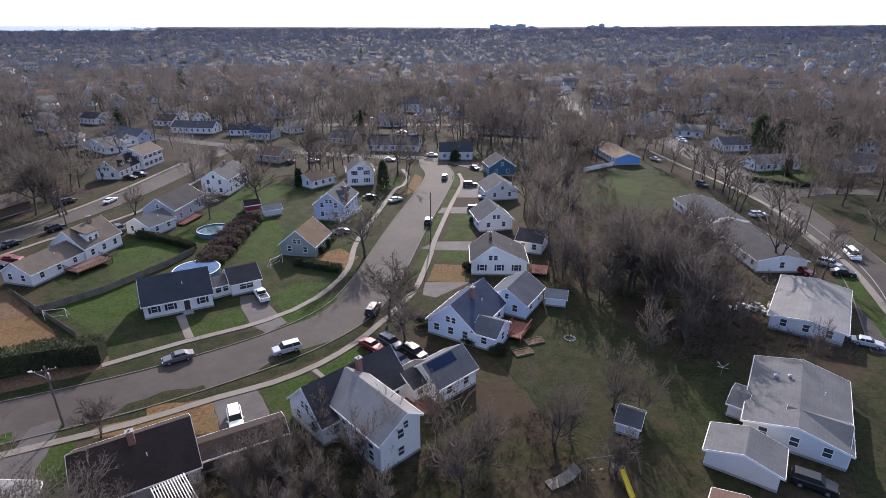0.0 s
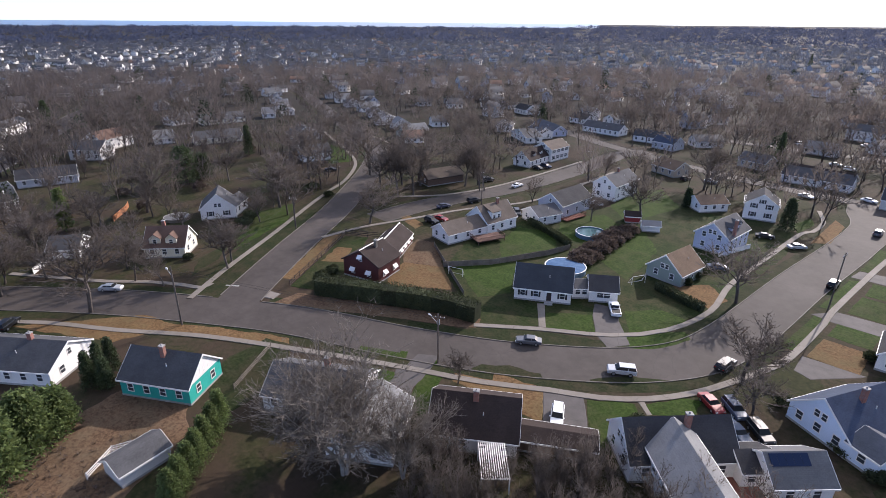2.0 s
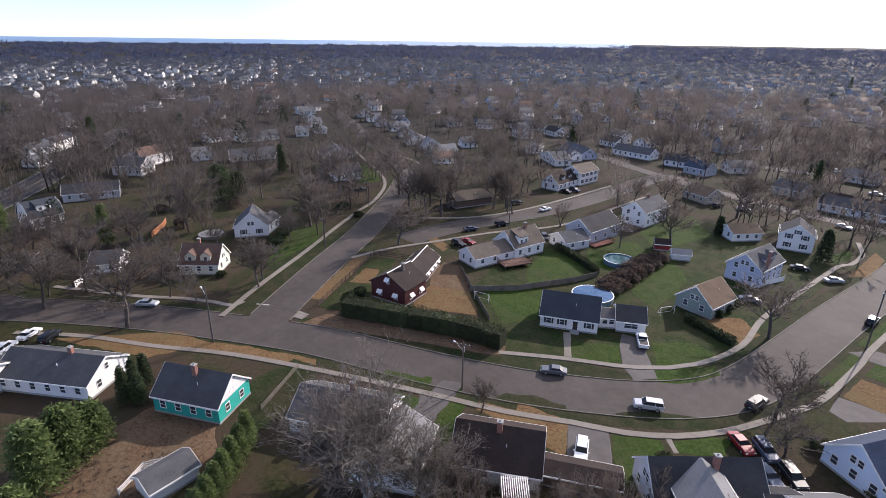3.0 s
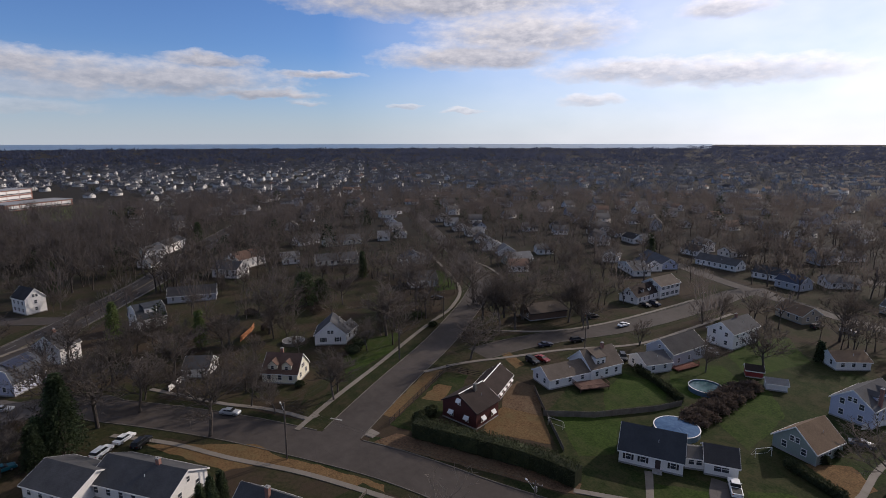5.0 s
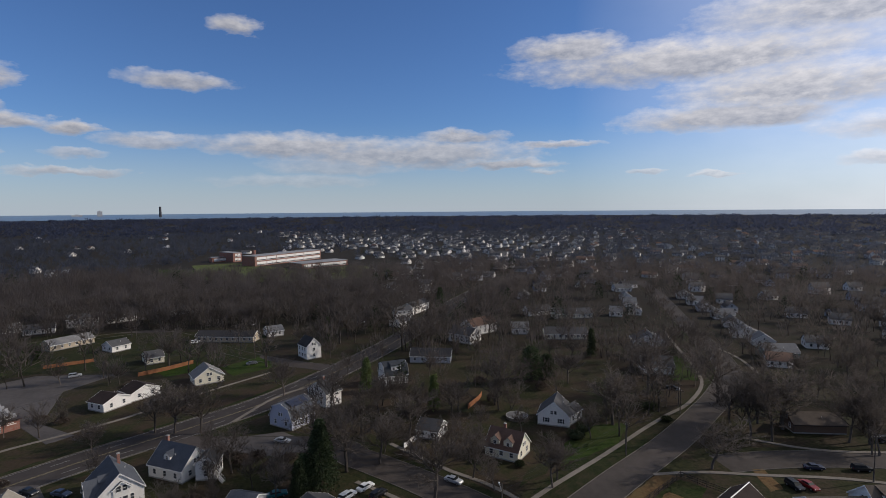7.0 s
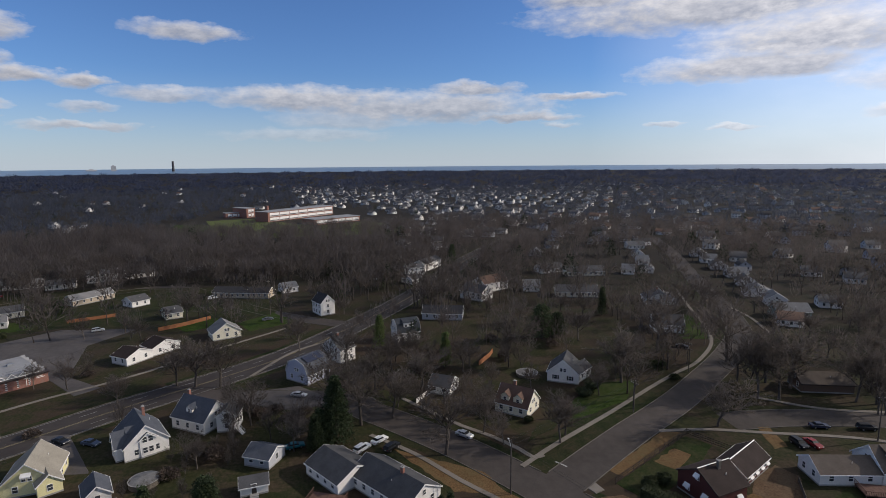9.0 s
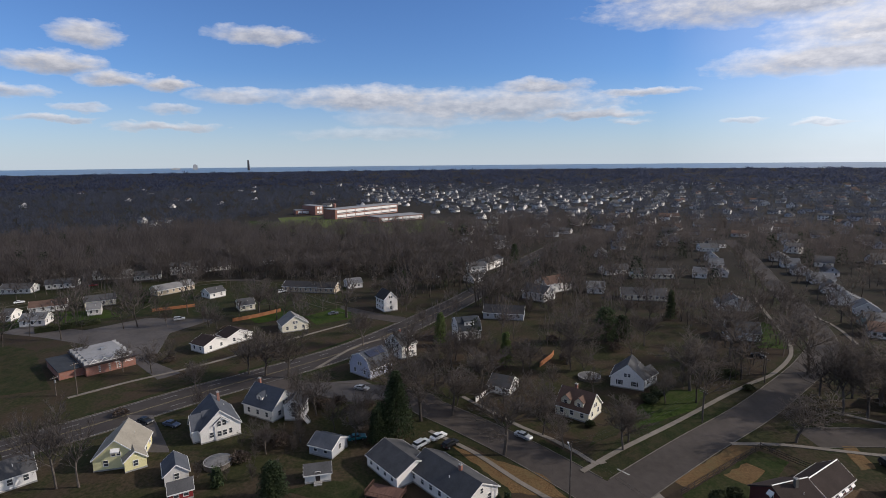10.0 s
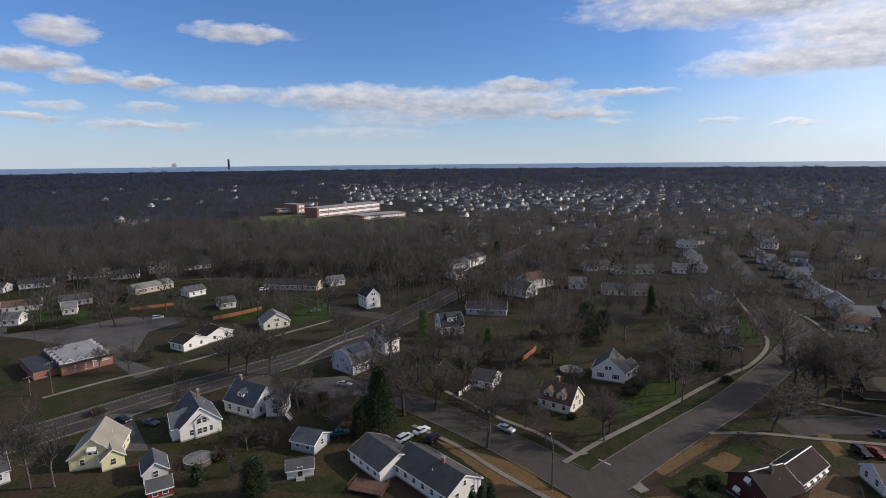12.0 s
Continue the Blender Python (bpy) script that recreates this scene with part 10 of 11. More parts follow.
bush(-147.4, -77.7, 1.8, 1.8, 1.6, mat=M_BRUSH, label='dry reddish brown shrub', n=300)
bush(-149.5, -24.0, 1.8, 1.8, 1.6, mat=M_BRUSH, label='dry reddish brown shrub', n=300)
bush(-141.7, -13.6, 1.8, 1.8, 1.6, mat=M_BRUSH, label='dry reddish brown shrub', n=300)
bush(-144.7, -9.0, 1.8, 1.8, 1.6, mat=M_BRUSH, label='dry reddish brown shrub', n=300)
bush(-189.7, -81.0, 1.8, 1.8, 1.6, mat=M_BRUSH, label='dry reddish brown shrub', n=300)
bush(-193.4, -88.3, 1.8, 1.8, 1.6, mat=M_BRUSH, label='dry reddish brown shrub', n=300)
hedge([(-88.0, 60.5), (-80.0, 64.6), (-74.5, 67.3), (-64.3, 71.9), (-54.7, 74.2)], 3.4, 3.7, 'tall dark clipped evergreen hedge along the street')
hedge([(-33.4, 111.7), (-28.5, 110.0), (-22.4, 107.8)], 1.5, 1.5, 'low dark clipped hedge beside a front yard')
for i in range(20):
    bush(-52.9 + 1.3 * math.sin(i * 2.1), 111.0 + i * 1.55, 1.9 + 0.3 * (i % 3), 1.8, 1.7 + 0.25 * (i * 5 % 4), i * 50, M_BRUSH, "leafless brown shrub in a dense thicket", 260, 0.42)
for i, (x, y) in enumerate([(-147.7, -17.3), (-145.5, -21.1), (-128.3, -33.9), (-125.0, -29.1), (-119.2, -37.8), (-186.3, 42.6), (-172.7, 58.6), (-221.0, 124.0), (-210.1, 108.0), (-193.5, 60.2), (-181.0, 80.4)]):
    bush(x, y, 1.7 + 0.3 * (i % 3), 1.8, 1.8 + 0.4 * (i % 4), i * 70, M_BRUSH, "dry reddish brown shrub in a back yard", 240, 0.40)
for i, (x, y) in enumerate([(-147.0, -56.5), (-136.5, -27.5), (-155.1, -30.6), (-131.5, -9.9), (-193.5, -111.6), (-189.8, -81.0), (-180.2, -2.5), (-145.3, 86.9), (-164.3, 62.5), (-229.9, 60.2), (-126.5, -25.0)]):
    leafless(x, y, 9.0 + i * 3 % 5, "brush", i % 3, i * 67, "slender many-stemmed leafless tree", 1.1)
hedge([(-77.8, 128.7), (-68.0, 124.9), (-59.8, 120.5)], 1.2, 1.6, 'dark hedge behind a garden')
hedge([(-231.3, -151.3), (-236.3, -141.1), (-243.4, -131.2)], 2.2, 2.2, 'dark evergreen hedge by the car park')
hedge([(107.3, 186.1), (118.1, 177.4), (123.9, 177.4)], 1.2, 1.0, 'low dark hedge round a lawn')

fence([(-94.6, 58.0), (-101.4, 70.6), (-110.3, 86.7), (-104.4, 89.5), (-100.6, 91.6)], 1.75, M_DARKTRIM, 'dark brown open wooden rail fence', False)
fence([(-31.2, 54.0), (-28.3, 55.9), (-27.4, 54.5), (-21.5, 58.5)], 1.1, M_BROWNFENCE, 'low red-brown board fence behind a driveway', True)
fence([(-76.2, 88.7), (-68.4, 97.5), (-61.2, 111.6), (-58.9, 118.9)], 1.5, M_WOOD, 'grey-green board fence between gardens', True)
fence([(-86.7, 97.1), (-76.2, 89.6), (-63.6, 80.8)], 1.2, M_WOOD, 'weathered board fence beside a yard', True)
fence([(-237.5, -72.3), (-243.5, -63.2), (-251.9, -54.2)], 1.7, M_ORANGEFENCE, 'orange-brown board fence behind houses', True)
fence([(-260.1, -115.9), (-265.4, -102.2), (-267.1, -98.7)], 1.5, M_ORANGEFENCE, 'reddish board fence behind low houses', True)
fence([(-67.5, 9.0), (-70.3, 13.0), (-69.4, 15.2)], 1.1, M_TRIM, 'white picket fence round a small deck', False)
fence([(52.3, 196.4), (66.0, 206.0)], 1.6, M_TRIM, 'white board fence beside the blue house', True)
fence([(-70.4, 31.0), (-76.7, 41.7)], 1.1, M_WOOD, 'weathered grey rail fence beside the teal house', False)
fence([(-168.5, 48.4), (-175.8, 54.5), (-179.6, 56.7)], 1.8, M_ORANGEFENCE, 'rust-red board fence behind a garden', True)
fence([(-144.0, 22.5), (-152.0, 29.6)], 1.6, M_TRIM, 'white board fence beside a garage', True)
fence([(-28.4, 139.7), (-23.8, 151.0)], 1.4, M_TRIM, 'white fence panel beside a house', True)
pool(-59.4, 131.5, 4.1, 1.25, False, 'round above-ground swimming pool with a pale rim')
pool(-53.3, 106.5, 4.82, 1.3, True, 'round swimming pool under a blue cover')
pool(-117.9, -42.4, 3.12, 1.2, 2, 'small round pool with a grey cover')
# a round dark trampoline, made with the pool shape
pool(-157.2, 61.6, 3.54, 0.9, 2, 'round garden trampoline, built as a pool with a dark grey cover')
deck(13.1, 82.2, -26.0, 3.3, 5.5, 0.9, M_DECK, 'red-brown wooden deck behind the pale blue house', 'flr')
deck(21.1, 107.6, -13.0, 3.7, 4.5, 0.9, M_DECK, 'red-brown wooden deck beside the white house', 'flr')
deck(-3.3, 62.7, 30.5, 5.4, 4.5, 0.4, M_DECK, 'red-brown wooden deck between house wings', 'r')
deck(-78.7, 109.8, 66.4, 8.3, 4.5, 1.0, M_BROWNFENCE, 'weathered brown deck behind the white house', 'flr')
deck(-101.8, -3.3, 65.2, 7.7, 4.5, 0.8, M_BROWNFENCE, 'brown deck behind the long house', 'flr')
deck(-70.1, 141.4, 77.8, 8.5, 2.6, 0.5, M_DECK, 'red-brown deck behind the grey house', 'flr')
power_pole(-51.1, 58.3, 9.6, 118, 60, transformer=True)
power_pole(-96.3, 34.7, 12.4, 118, 60, cross=False)
power_pole(-124.7, 80.6, 9.2, 110, None)
power_pole(-147.0, 114.4, 8.4, 110, None)
power_pole(-96.8, 130.8, 12.0, 170, None)
power_pole(-87.4, 184.1, 11.3, 170, None)
power_pole(-3.0, 125.9, 12.9, 170, None)
power_pole(94.3, 131.6, 9.2, 130, None)
power_pole(-97.0, 34.9, 12.0, 118, 60, cross=False)
power_pole(-163.7, -104.2, 6.3, 60, None, transformer=True)
power_pole(-163.0, -97.6, 10.6, 60, None)
power_pole(-252.5, -28.3, 16.6, 60, None)
power_pole(-143.5, 17.1, 11.2, 60, None)
power_pole(-151.3, 117.0, 8.8, 110, None)
power_pole(-126.8, 81.8, 8.9, 110, None)
wires((-97.0, 34.9), (-124.7, 80.6), 11.6, 8.8)
wires((-124.7, 80.6), (-147.0, 114.4), 8.8, 8.0)
wires((-96.3, 34.7), (-97.0, 34.9), 12.0, 11.6, offs=(0, 0.4))
wires((-96.3, 34.7), (-51.1, 58.3), 12.0, 9.2, offs=(-0.4, 0.4))
wires((-96.8, 130.8), (-87.4, 184.1), 11.6, 10.9)
wires((-163.0, -97.6), (-252.5, -28.3), 10.2, 16.2, sag=2.0)
swing_set(20.3, 50.4, 10)
garden_bed(13.3, 76.1, 20)
garden_bed(15.7, 79.5, 20)
goal_frame(-71.1, 87.0, 15)
goal_frame(-37.4, 111.3, 60)
curved_ramp(14.5, 48.9, 24)
junk_heap(59.5, 91.7)
parasol_base(43.1, 69.9)
fire_ring(22.0, 80.5)

HALL = (-191.5, -104.5, 131.0, 15.0, 22.0)
SCHOOL = [(-733.8, -39.5, 138.1, 118.2, 22.0, 12, 2, 7), (-663.0, 4.8, 123.6, 64.7, 26.0, 6.0, 1, 6), (-766.1, -110.1, 133.1, 13.2, 30.0, 12, 2, 2), (-767.2, -120.9, 113.7, 29.4, 14.0, 6, 1, 4)]
PERGOLA = (-28.8, 43.8, 41.4, 3.7, 5.9)
SCHOOL_FIELD = [(-719.5, -149.1), (-733.9, -100.4), (-627.8, -13.0), (-660.7, 47.2), (-598.5, 86.9), (-541.2, 66.8), (-530.2, 9.9), (-535.5, -54.0), (-563.3, -107.6)]

# ---- single buildings ----
def community_hall(x, y, rot, w, d):
    """A low brick hall with a flat pale roof and a sawtooth edge of small gables."""
    ob = thing("community_hall", x, y, 0, rot, "low brick hall with a pale flat roof and zigzag gables", "hall")
    bm = bmesh.new()
    box(bm, -w / 2, -d / 2, -0.1, w / 2, d / 2, 3.2)
    wl = part("wall", bm, WALLS["brick"], ob)
    bm = bmesh.new()
    box(bm, -w / 2 - 0.5, -d / 2 - 0.5, 3.2, w / 2 + 0.5, d / 2 + 0.5, 3.55)
    part("fascia", bm, M_DARKTRIM, wl)
    bm = bmesh.new()
    box(bm, -w / 2 + 1.2, -d / 2 + 1.4, 3.55, w / 2 - 1.6, d / 2 - 1.6, 4.55)
    rf = part("roof", bm, M_FLATROOF, ob)
    n = 4
    step = (w - 3) / n
    for i in range(n):
        x0 = -w / 2 + 1.3 + i * step
        bm = bmesh.new()
        for (xa, za, xb, zb) in ((x0, 3.56, x0 + step / 2, 4.9), (x0 + step / 2, 4.9, x0 + step, 3.56)):
            tube(bm, (xa, -d / 2 + 1.0, za), (xb, -d / 2 + 1.0, zb), 0.12, 0.12, 4)
        box(bm, x0 + 0.1, -d / 2 + 0.95, 3.56, x0 + step - 0.1, -d / 2 + 1.05, 3.75)
        part("gable_frame", bm, M_TRIM, ob)
        bm = bmesh.new()
        vs = [bm.verts.new(p) for p in ((x0 + 0.2, -d / 2 + 1.1, 3.6), (x0 + step - 0.2, -d / 2 + 1.1, 3.6), (x0 + step / 2, -d / 2 + 1.1, 4.8), (x0 + 0.2, -d / 2 + 3.2, 3.6), (x0 + step - 0.2, -d / 2 + 3.2, 3.6), (x0 + step / 2, -d / 2 + 3.2, 4.8))]
        for f in ((0, 1, 2), (3, 5, 4), (0, 2, 5, 3), (1, 4, 5, 2)):
            bm.faces.new([vs[k] for k in f])
        part("gable", bm, M_FLATROOF, ob)
    for i in range(6):
        yy = -d / 2 + 2.2 + i * (d - 4) / 5
        for s in (-1, 1):
            bm = bmesh.new()
            xo = s * (w / 2 - (1.2 if s < 0 else 1.6))
            vs = [bm.verts.new(p) for p in ((xo, yy - 1.0, 3.56), (xo, yy + 1.0, 3.56), (xo, yy, 4.75), (xo + s * 1.3, yy - 1.0, 3.56), (xo + s * 1.3, yy + 1.0, 3.56), (xo + s * 1.3, yy, 4.75))]
            for f in ((0, 2, 1), (3, 4, 5), (0, 3, 5, 2), (1, 2, 5, 4)):
                bm.faces.new([vs[k] for k in f])
            part("gable", bm, M_FLATROOF, ob)
    for i in range(3):
        bm = bmesh.new()
        box(bm, -w * 0.24 + i * w * 0.2 - 0.25, -d / 2 - 0.03, 0.4, -w * 0.24 + i * w * 0.2 + 0.25, -d / 2 + 0.05, 3.0)
        win = part("window", bm, M_GLASS, ob)
        for k in range(4):
            bm = bmesh.new()
            box(bm, -w * 0.24 + i * w * 0.2 - 0.3, -d / 2 - 0.06, 0.6 + k * 0.65, -w * 0.24 + i * w * 0.2 + 0.3, -d / 2 - 0.03, 0.8 + k * 0.65)
            part("glazing_bar", bm, M_TRIM, win)
    bm = bmesh.new()
    box(bm, w * 0.10, -d / 2 - 0.16, 0.6, w * 0.10 + 0.18, -d / 2 - 0.02, 3.9)
    box(bm, w * 0.10 - 0.55, -d / 2 - 0.15, 2.7, w * 0.10 + 0.73, -d / 2 - 0.03, 2.9)
    part("cross", bm, M_TRIM, ob, "white wooden cross")
    for k in range(2):
        bm = bmesh.new()
        box(bm, w * 0.28, -d / 2 - 0.05, 2.0 + k * 0.45, w * 0.28 + 2.4 - k * 0.6, -d / 2 - 0.02, 2.2 + k * 0.45)
        part("lettering_bar", bm, M_TRIM, ob)
    bm = bmesh.new()
    box(bm, 0, 0.5, 4.55, 1.6, 1.7, 5.2, 0.05)
    part("roof_unit", bm, M_STEEL, rf, "boxy metal air unit")
    bm = bmesh.new()
    box(bm, -w / 2 - 7, -d / 2 + 3, -0.1, -w / 2 - 0.02, d / 2 - 1, 2.7)
    ax = part("annexe", bm, WALLS["brick"], ob)
    bm = bmesh.new()
    box(bm, -w / 2 - 7.3, -d / 2 + 2.7, 2.7, -w / 2 - 0.52, d / 2 - 0.7, 3.0)
    part("annexe_roof", bm, ROOFS["navy"], ax)


def school_block(ob, x, y, rot, w, d, h, storeys, bays):
    """One flat-roofed brick block, its window bands on the front."""
    m = ob.matrix_basis.inverted() @ pose(x, y, 0, 0, 0, rot)
    bm = bmesh.new()
    box(bm, -w / 2, -d / 2, -0.1, w / 2, d / 2, h)
    part("wall", bm, WALLS["brick"], ob).matrix_basis = m
    bm = bmesh.new()
    box(bm, -w / 2 - 0.4, -d / 2 - 0.4, h, w / 2 + 0.4, d / 2 + 0.4, h + 0.5)
    part("roof", bm, M_FLATROOF, ob).matrix_basis = m
    for s in range(storeys):
        z = 1.0 + s * (h - 0.6) / storeys
        hh = (h - 0.6) / storeys - 1.5
        for i in range(bays):
            xa = -w / 2 + 3 + i * (w - 4) / bays
            xb = xa + (w - 4) / bays - 0.9
            bm = bmesh.new()
            box(bm, xa, -d / 2 - 0.1, z, xb, -d / 2 + 0.1, z + hh)
            win = part("window", bm, M_TRIM, ob)
            win.matrix_basis = m
            bm = bmesh.new()
            box(bm, xa + 0.3, -d / 2 - 0.14, z + 0.3, xb - 0.3, -d / 2 - 0.102, z + hh * 0.30)
            part("pane", bm, M_GLASS, win)


def school(blocks):
    x, y, rot = blocks[0][:3]
    ob = thing("school", x, y, 0, rot, "large brick school with bands of white windows", "school")
    for bx, by, br, w, d, h, storeys, bays in blocks:
        school_block(ob, bx, by, br, w, d, h, storeys, bays)
    bm = bmesh.new()
    tube(bm, (-38, 13, 11), (-38, 13, 18), 2.2, 1.9, 10)
    part("chimney", bm, WALLS["brick"], ob, "stout brick chimney")


def pergola(x, y, rot, w, d, h=2.5):
    ob = thing("pergola", x, y, 0, rot, "white slatted pergola behind the house", "pergola")
    for sx in (-1, 1):
        for sy in (-1, 1):
            bm = bmesh.new()
            box(bm, sx * (w / 2 - 0.1) - 0.07, sy * (d / 2 - 0.1) - 0.07, -0.05, sx * (w / 2 - 0.1) + 0.07, sy * (d / 2 - 0.1) + 0.07, h)
            part("post", bm, M_TRIM, ob)
    for sy in (-1, 1):
        bm = bmesh.new()
        box(bm, -w / 2, sy * (d / 2 - 0.1) - 0.05, h, w / 2, sy * (d / 2 - 0.1) + 0.05, h + 0.15)
        part("beam", bm, M_TRIM, ob)
    n = 13
    bm = bmesh.new()
    box(bm, -0.05, -d / 2 - 0.2, h + 0.15, 0.05, d / 2 + 0.2, h + 0.3)
    s0 = part("slat", bm, M_TRIM)
    for i in range(n):
        child("slat", s0.data, ob, Matrix.Translation((-w / 2 + (i + 0.5) * w / n, 0, 0)))
    bpy.data.objects.remove(s0)


def far_tower(x, y, w, d, h, name, label, mat, base=25.0):
    ob = thing(name, x, y, base, math.degrees(math.atan2(-x, y)), label, name.replace("_", " "))
    bm = bmesh.new()
    if name == "smokestack":
        tube(bm, (0, 0, -30), (0, 0, h), w, w * 0.7, 12)
        part("shaft", bm, mat, ob)
    else:
        box(bm, -w / 2, -d / 2, -30, w / 2, d / 2, h)
        bd = part("wall", bm, mat, ob)
        bm = bmesh.new()
        box(bm, -w * 0.2, -d * 0.2, h, w * 0.15, d * 0.2, h + 5)
        part("plant_room", bm, mat, bd)


# ---- far woods, houses and skyline ----
KEEP = [(o.location.x, o.location.y, 8.5) for o in bpy.data.objects if o.parent is None and o.name.split(".")[0] in ("house", "garage", "shed", "swimming_pool", "deck")]
KEEP += [(o.location.x, o.location.y, 3.2) for o in bpy.data.objects if o.parent is None and o.name.split(".")[0] in ("car", "van", "pickup", "tree")]
LANE_EDGES = [(street_a, 6.5), (street_b, 6.5), (street_c, 6.5), (street_d, 6.0), (avenue, 9.5), (street_e, 6.5), (east_road, 8.5), (east_cross, 6.0), (street_f, 9.0)]
LANE_PTS = np.array([(p.x, p.y, w) for line, w in LANE_EDGES for p in line])
KEEP_PTS = np.array(KEEP)
# open ground with no trees: boxes (x0, y0, x1, y1)
CLEAR = [(-720, -175, -572, 110), (-860, -160, -690, 60), (-225, -130, -150, -55), (42, 128, 84, 208)]

# thinly planted ground, with the share of trees that stands there
THIN = [(-318, -225, -195, 15, 0.2), (-170, 140, -50, 270, 0.3), (-400, 150, -170, 285, 0.35)]


def free(x, y, margin=0.0):
    if (np.hypot(LANE_PTS[:, 0] - x, LANE_PTS[:, 1] - y) < LANE_PTS[:, 2] + margin).any():
        return False
    if (np.hypot(KEEP_PTS[:, 0] - x, KEEP_PTS[:, 1] - y) < KEEP_PTS[:, 2] + margin).any():
        return False
    if margin < 5 and any(a < x < c and b < y < d and (math.sin(x * 12.9898 + y * 78.233) * 43758.5) % 1 > k for a, b, c, d, k in THIN):
        return False
    return not any(a < x < c and b < y < d for a, b, c, d in CLEAR)


def polar(r, a):
    return -r * math.sin(radians(a)), r * math.cos(radians(a))


def joined(name, templates, places, mats, label, category):
    """One mesh of many transformed copies of small templates (verts, faces, material index)."""
    VS, FS, MI = [], [], []
    k = 0
    for t, x, y, z, rot, sx, sz in places:
        v, f, m = templates[t]
        c, s = math.cos(rot), math.sin(rot)
        w = np.empty_like(v)
        w[:, 0] = x + (v[:, 0] * c - v[:, 1] * s) * sx
        w[:, 1] = y + (v[:, 0] * s + v[:, 1] * c) * sx
        w[:, 2] = z + v[:, 2] * sz
        VS.append(w)
        FS.append(f + k)
        MI.append(m)
        k += len(v)
    V, F, M = np.concatenate(VS), np.concatenate(FS), np.concatenate(MI)
    me = bpy.data.meshes.new(name)
    me.vertices.add(len(V))
    me.vertices.foreach_set("co", V.astype(np.float32).ravel())
    me.loops.add(F.size)
    me.loops.foreach_set("vertex_index", F.astype(np.int32).ravel())
    me.polygons.add(len(F))
    me.polygons.foreach_set("loop_start", np.arange(0, F.size, 3, dtype=np.int32))
    me.polygons.foreach_set("loop_total", np.full(len(F), 3, dtype=np.int32))
    for m in mats:
        me.materials.append(m)
    me.polygons.foreach_set("material_index", M.astype(np.int32))
    me.update(calc_edges=True)
    me.validate()
    return tagged(new(name, me), label, category, kind="stuff")


def sliver_tree(seed, n, width, h=12.0, rad=4.6, low=0.22, length=2.2):
    """A bare rounded crown of fine twig tufts that fan out from rising limbs."""
    rnd = random.Random(seed)
    V, F = [], []
    add_ribbon(V, F, Vector((0, 0, -0.5)), Vector((0, 0, h * 0.7)), 0.36, rnd)
    fork = Vector((0, 0, h * max(low, 0.22)))
    for k in range(5):
        a = k * 1.257 + rnd.uniform(-0.4, 0.4)
        add_ribbon(V, F, fork, Vector((math.cos(a) * rad * 0.55, math.sin(a) * rad * 0.55, h * rnd.uniform(0.6, 0.85))), 0.2, rnd)
    for i in range(n):
        a, u = i * 2.399 + rnd.uniform(-0.5, 0.5), rnd.random() ** 0.75
        z = h * (low + (0.97 - low) * u)
        r = rad * math.sqrt(max(0.04, 1 - ((z / h - 0.56) / 0.48) ** 2)) * math.sqrt(rnd.uniform(0.05, 1.0))
        q = Vector((math.cos(a) * r, math.sin(a) * r, z))
        d = ((q - fork).normalized() + Vector((rnd.gauss(0, 0.22), rnd.gauss(0, 0.22), rnd.gauss(0.45, 0.2)))).normalized()
        add_ribbon(V, F, q - d * length * 0.5, q + d * length * 0.5 * rnd.uniform(0.6, 1.3), width * rnd.uniform(0.6, 1.3), rnd)
    return np.array([tuple(v) for v in V]), np.array(F), np.zeros(len(F), int)


def lite_tree(seed, spread, ratio):
    """A light leafless tree as triangles: trunk, limbs and twigs."""
    (tv, tf), (cv, cf) = bare_tree_data(seed, 12.5, -1, spread, 0.15, ratio=ratio)
    V = [tuple(v) for v in tv] + [tuple(v) for v in cv]
    F = []
    for f in list(tf) + [tuple(i + len(tv) for i in f) for f in cf]:
        F += [(f[0], f[k], f[k + 1]) for k in range(1, len(f) - 1)]
    return np.array(V), np.array(F), np.zeros(len(F), int)


def spray_tree(seed, n, size, h=10.0, rad=3.0):
    rnd = random.Random(seed)
    V, F = [], []
    for i in range(n):
        z = h * (0.05 + 0.95 * (i / n))
        a = i * 2.4
        r = rad * (1 - z / h) ** 0.6 * rnd.uniform(0.7, 1.1)
        sprays(rnd, V, F, Vector((math.cos(a) * r, math.sin(a) * r, z)), Vector((math.cos(a), math.sin(a), 0.1)), size, 2)
    return np.array([tuple(v) for v in V]), np.array(F), np.ones(len(F), int)


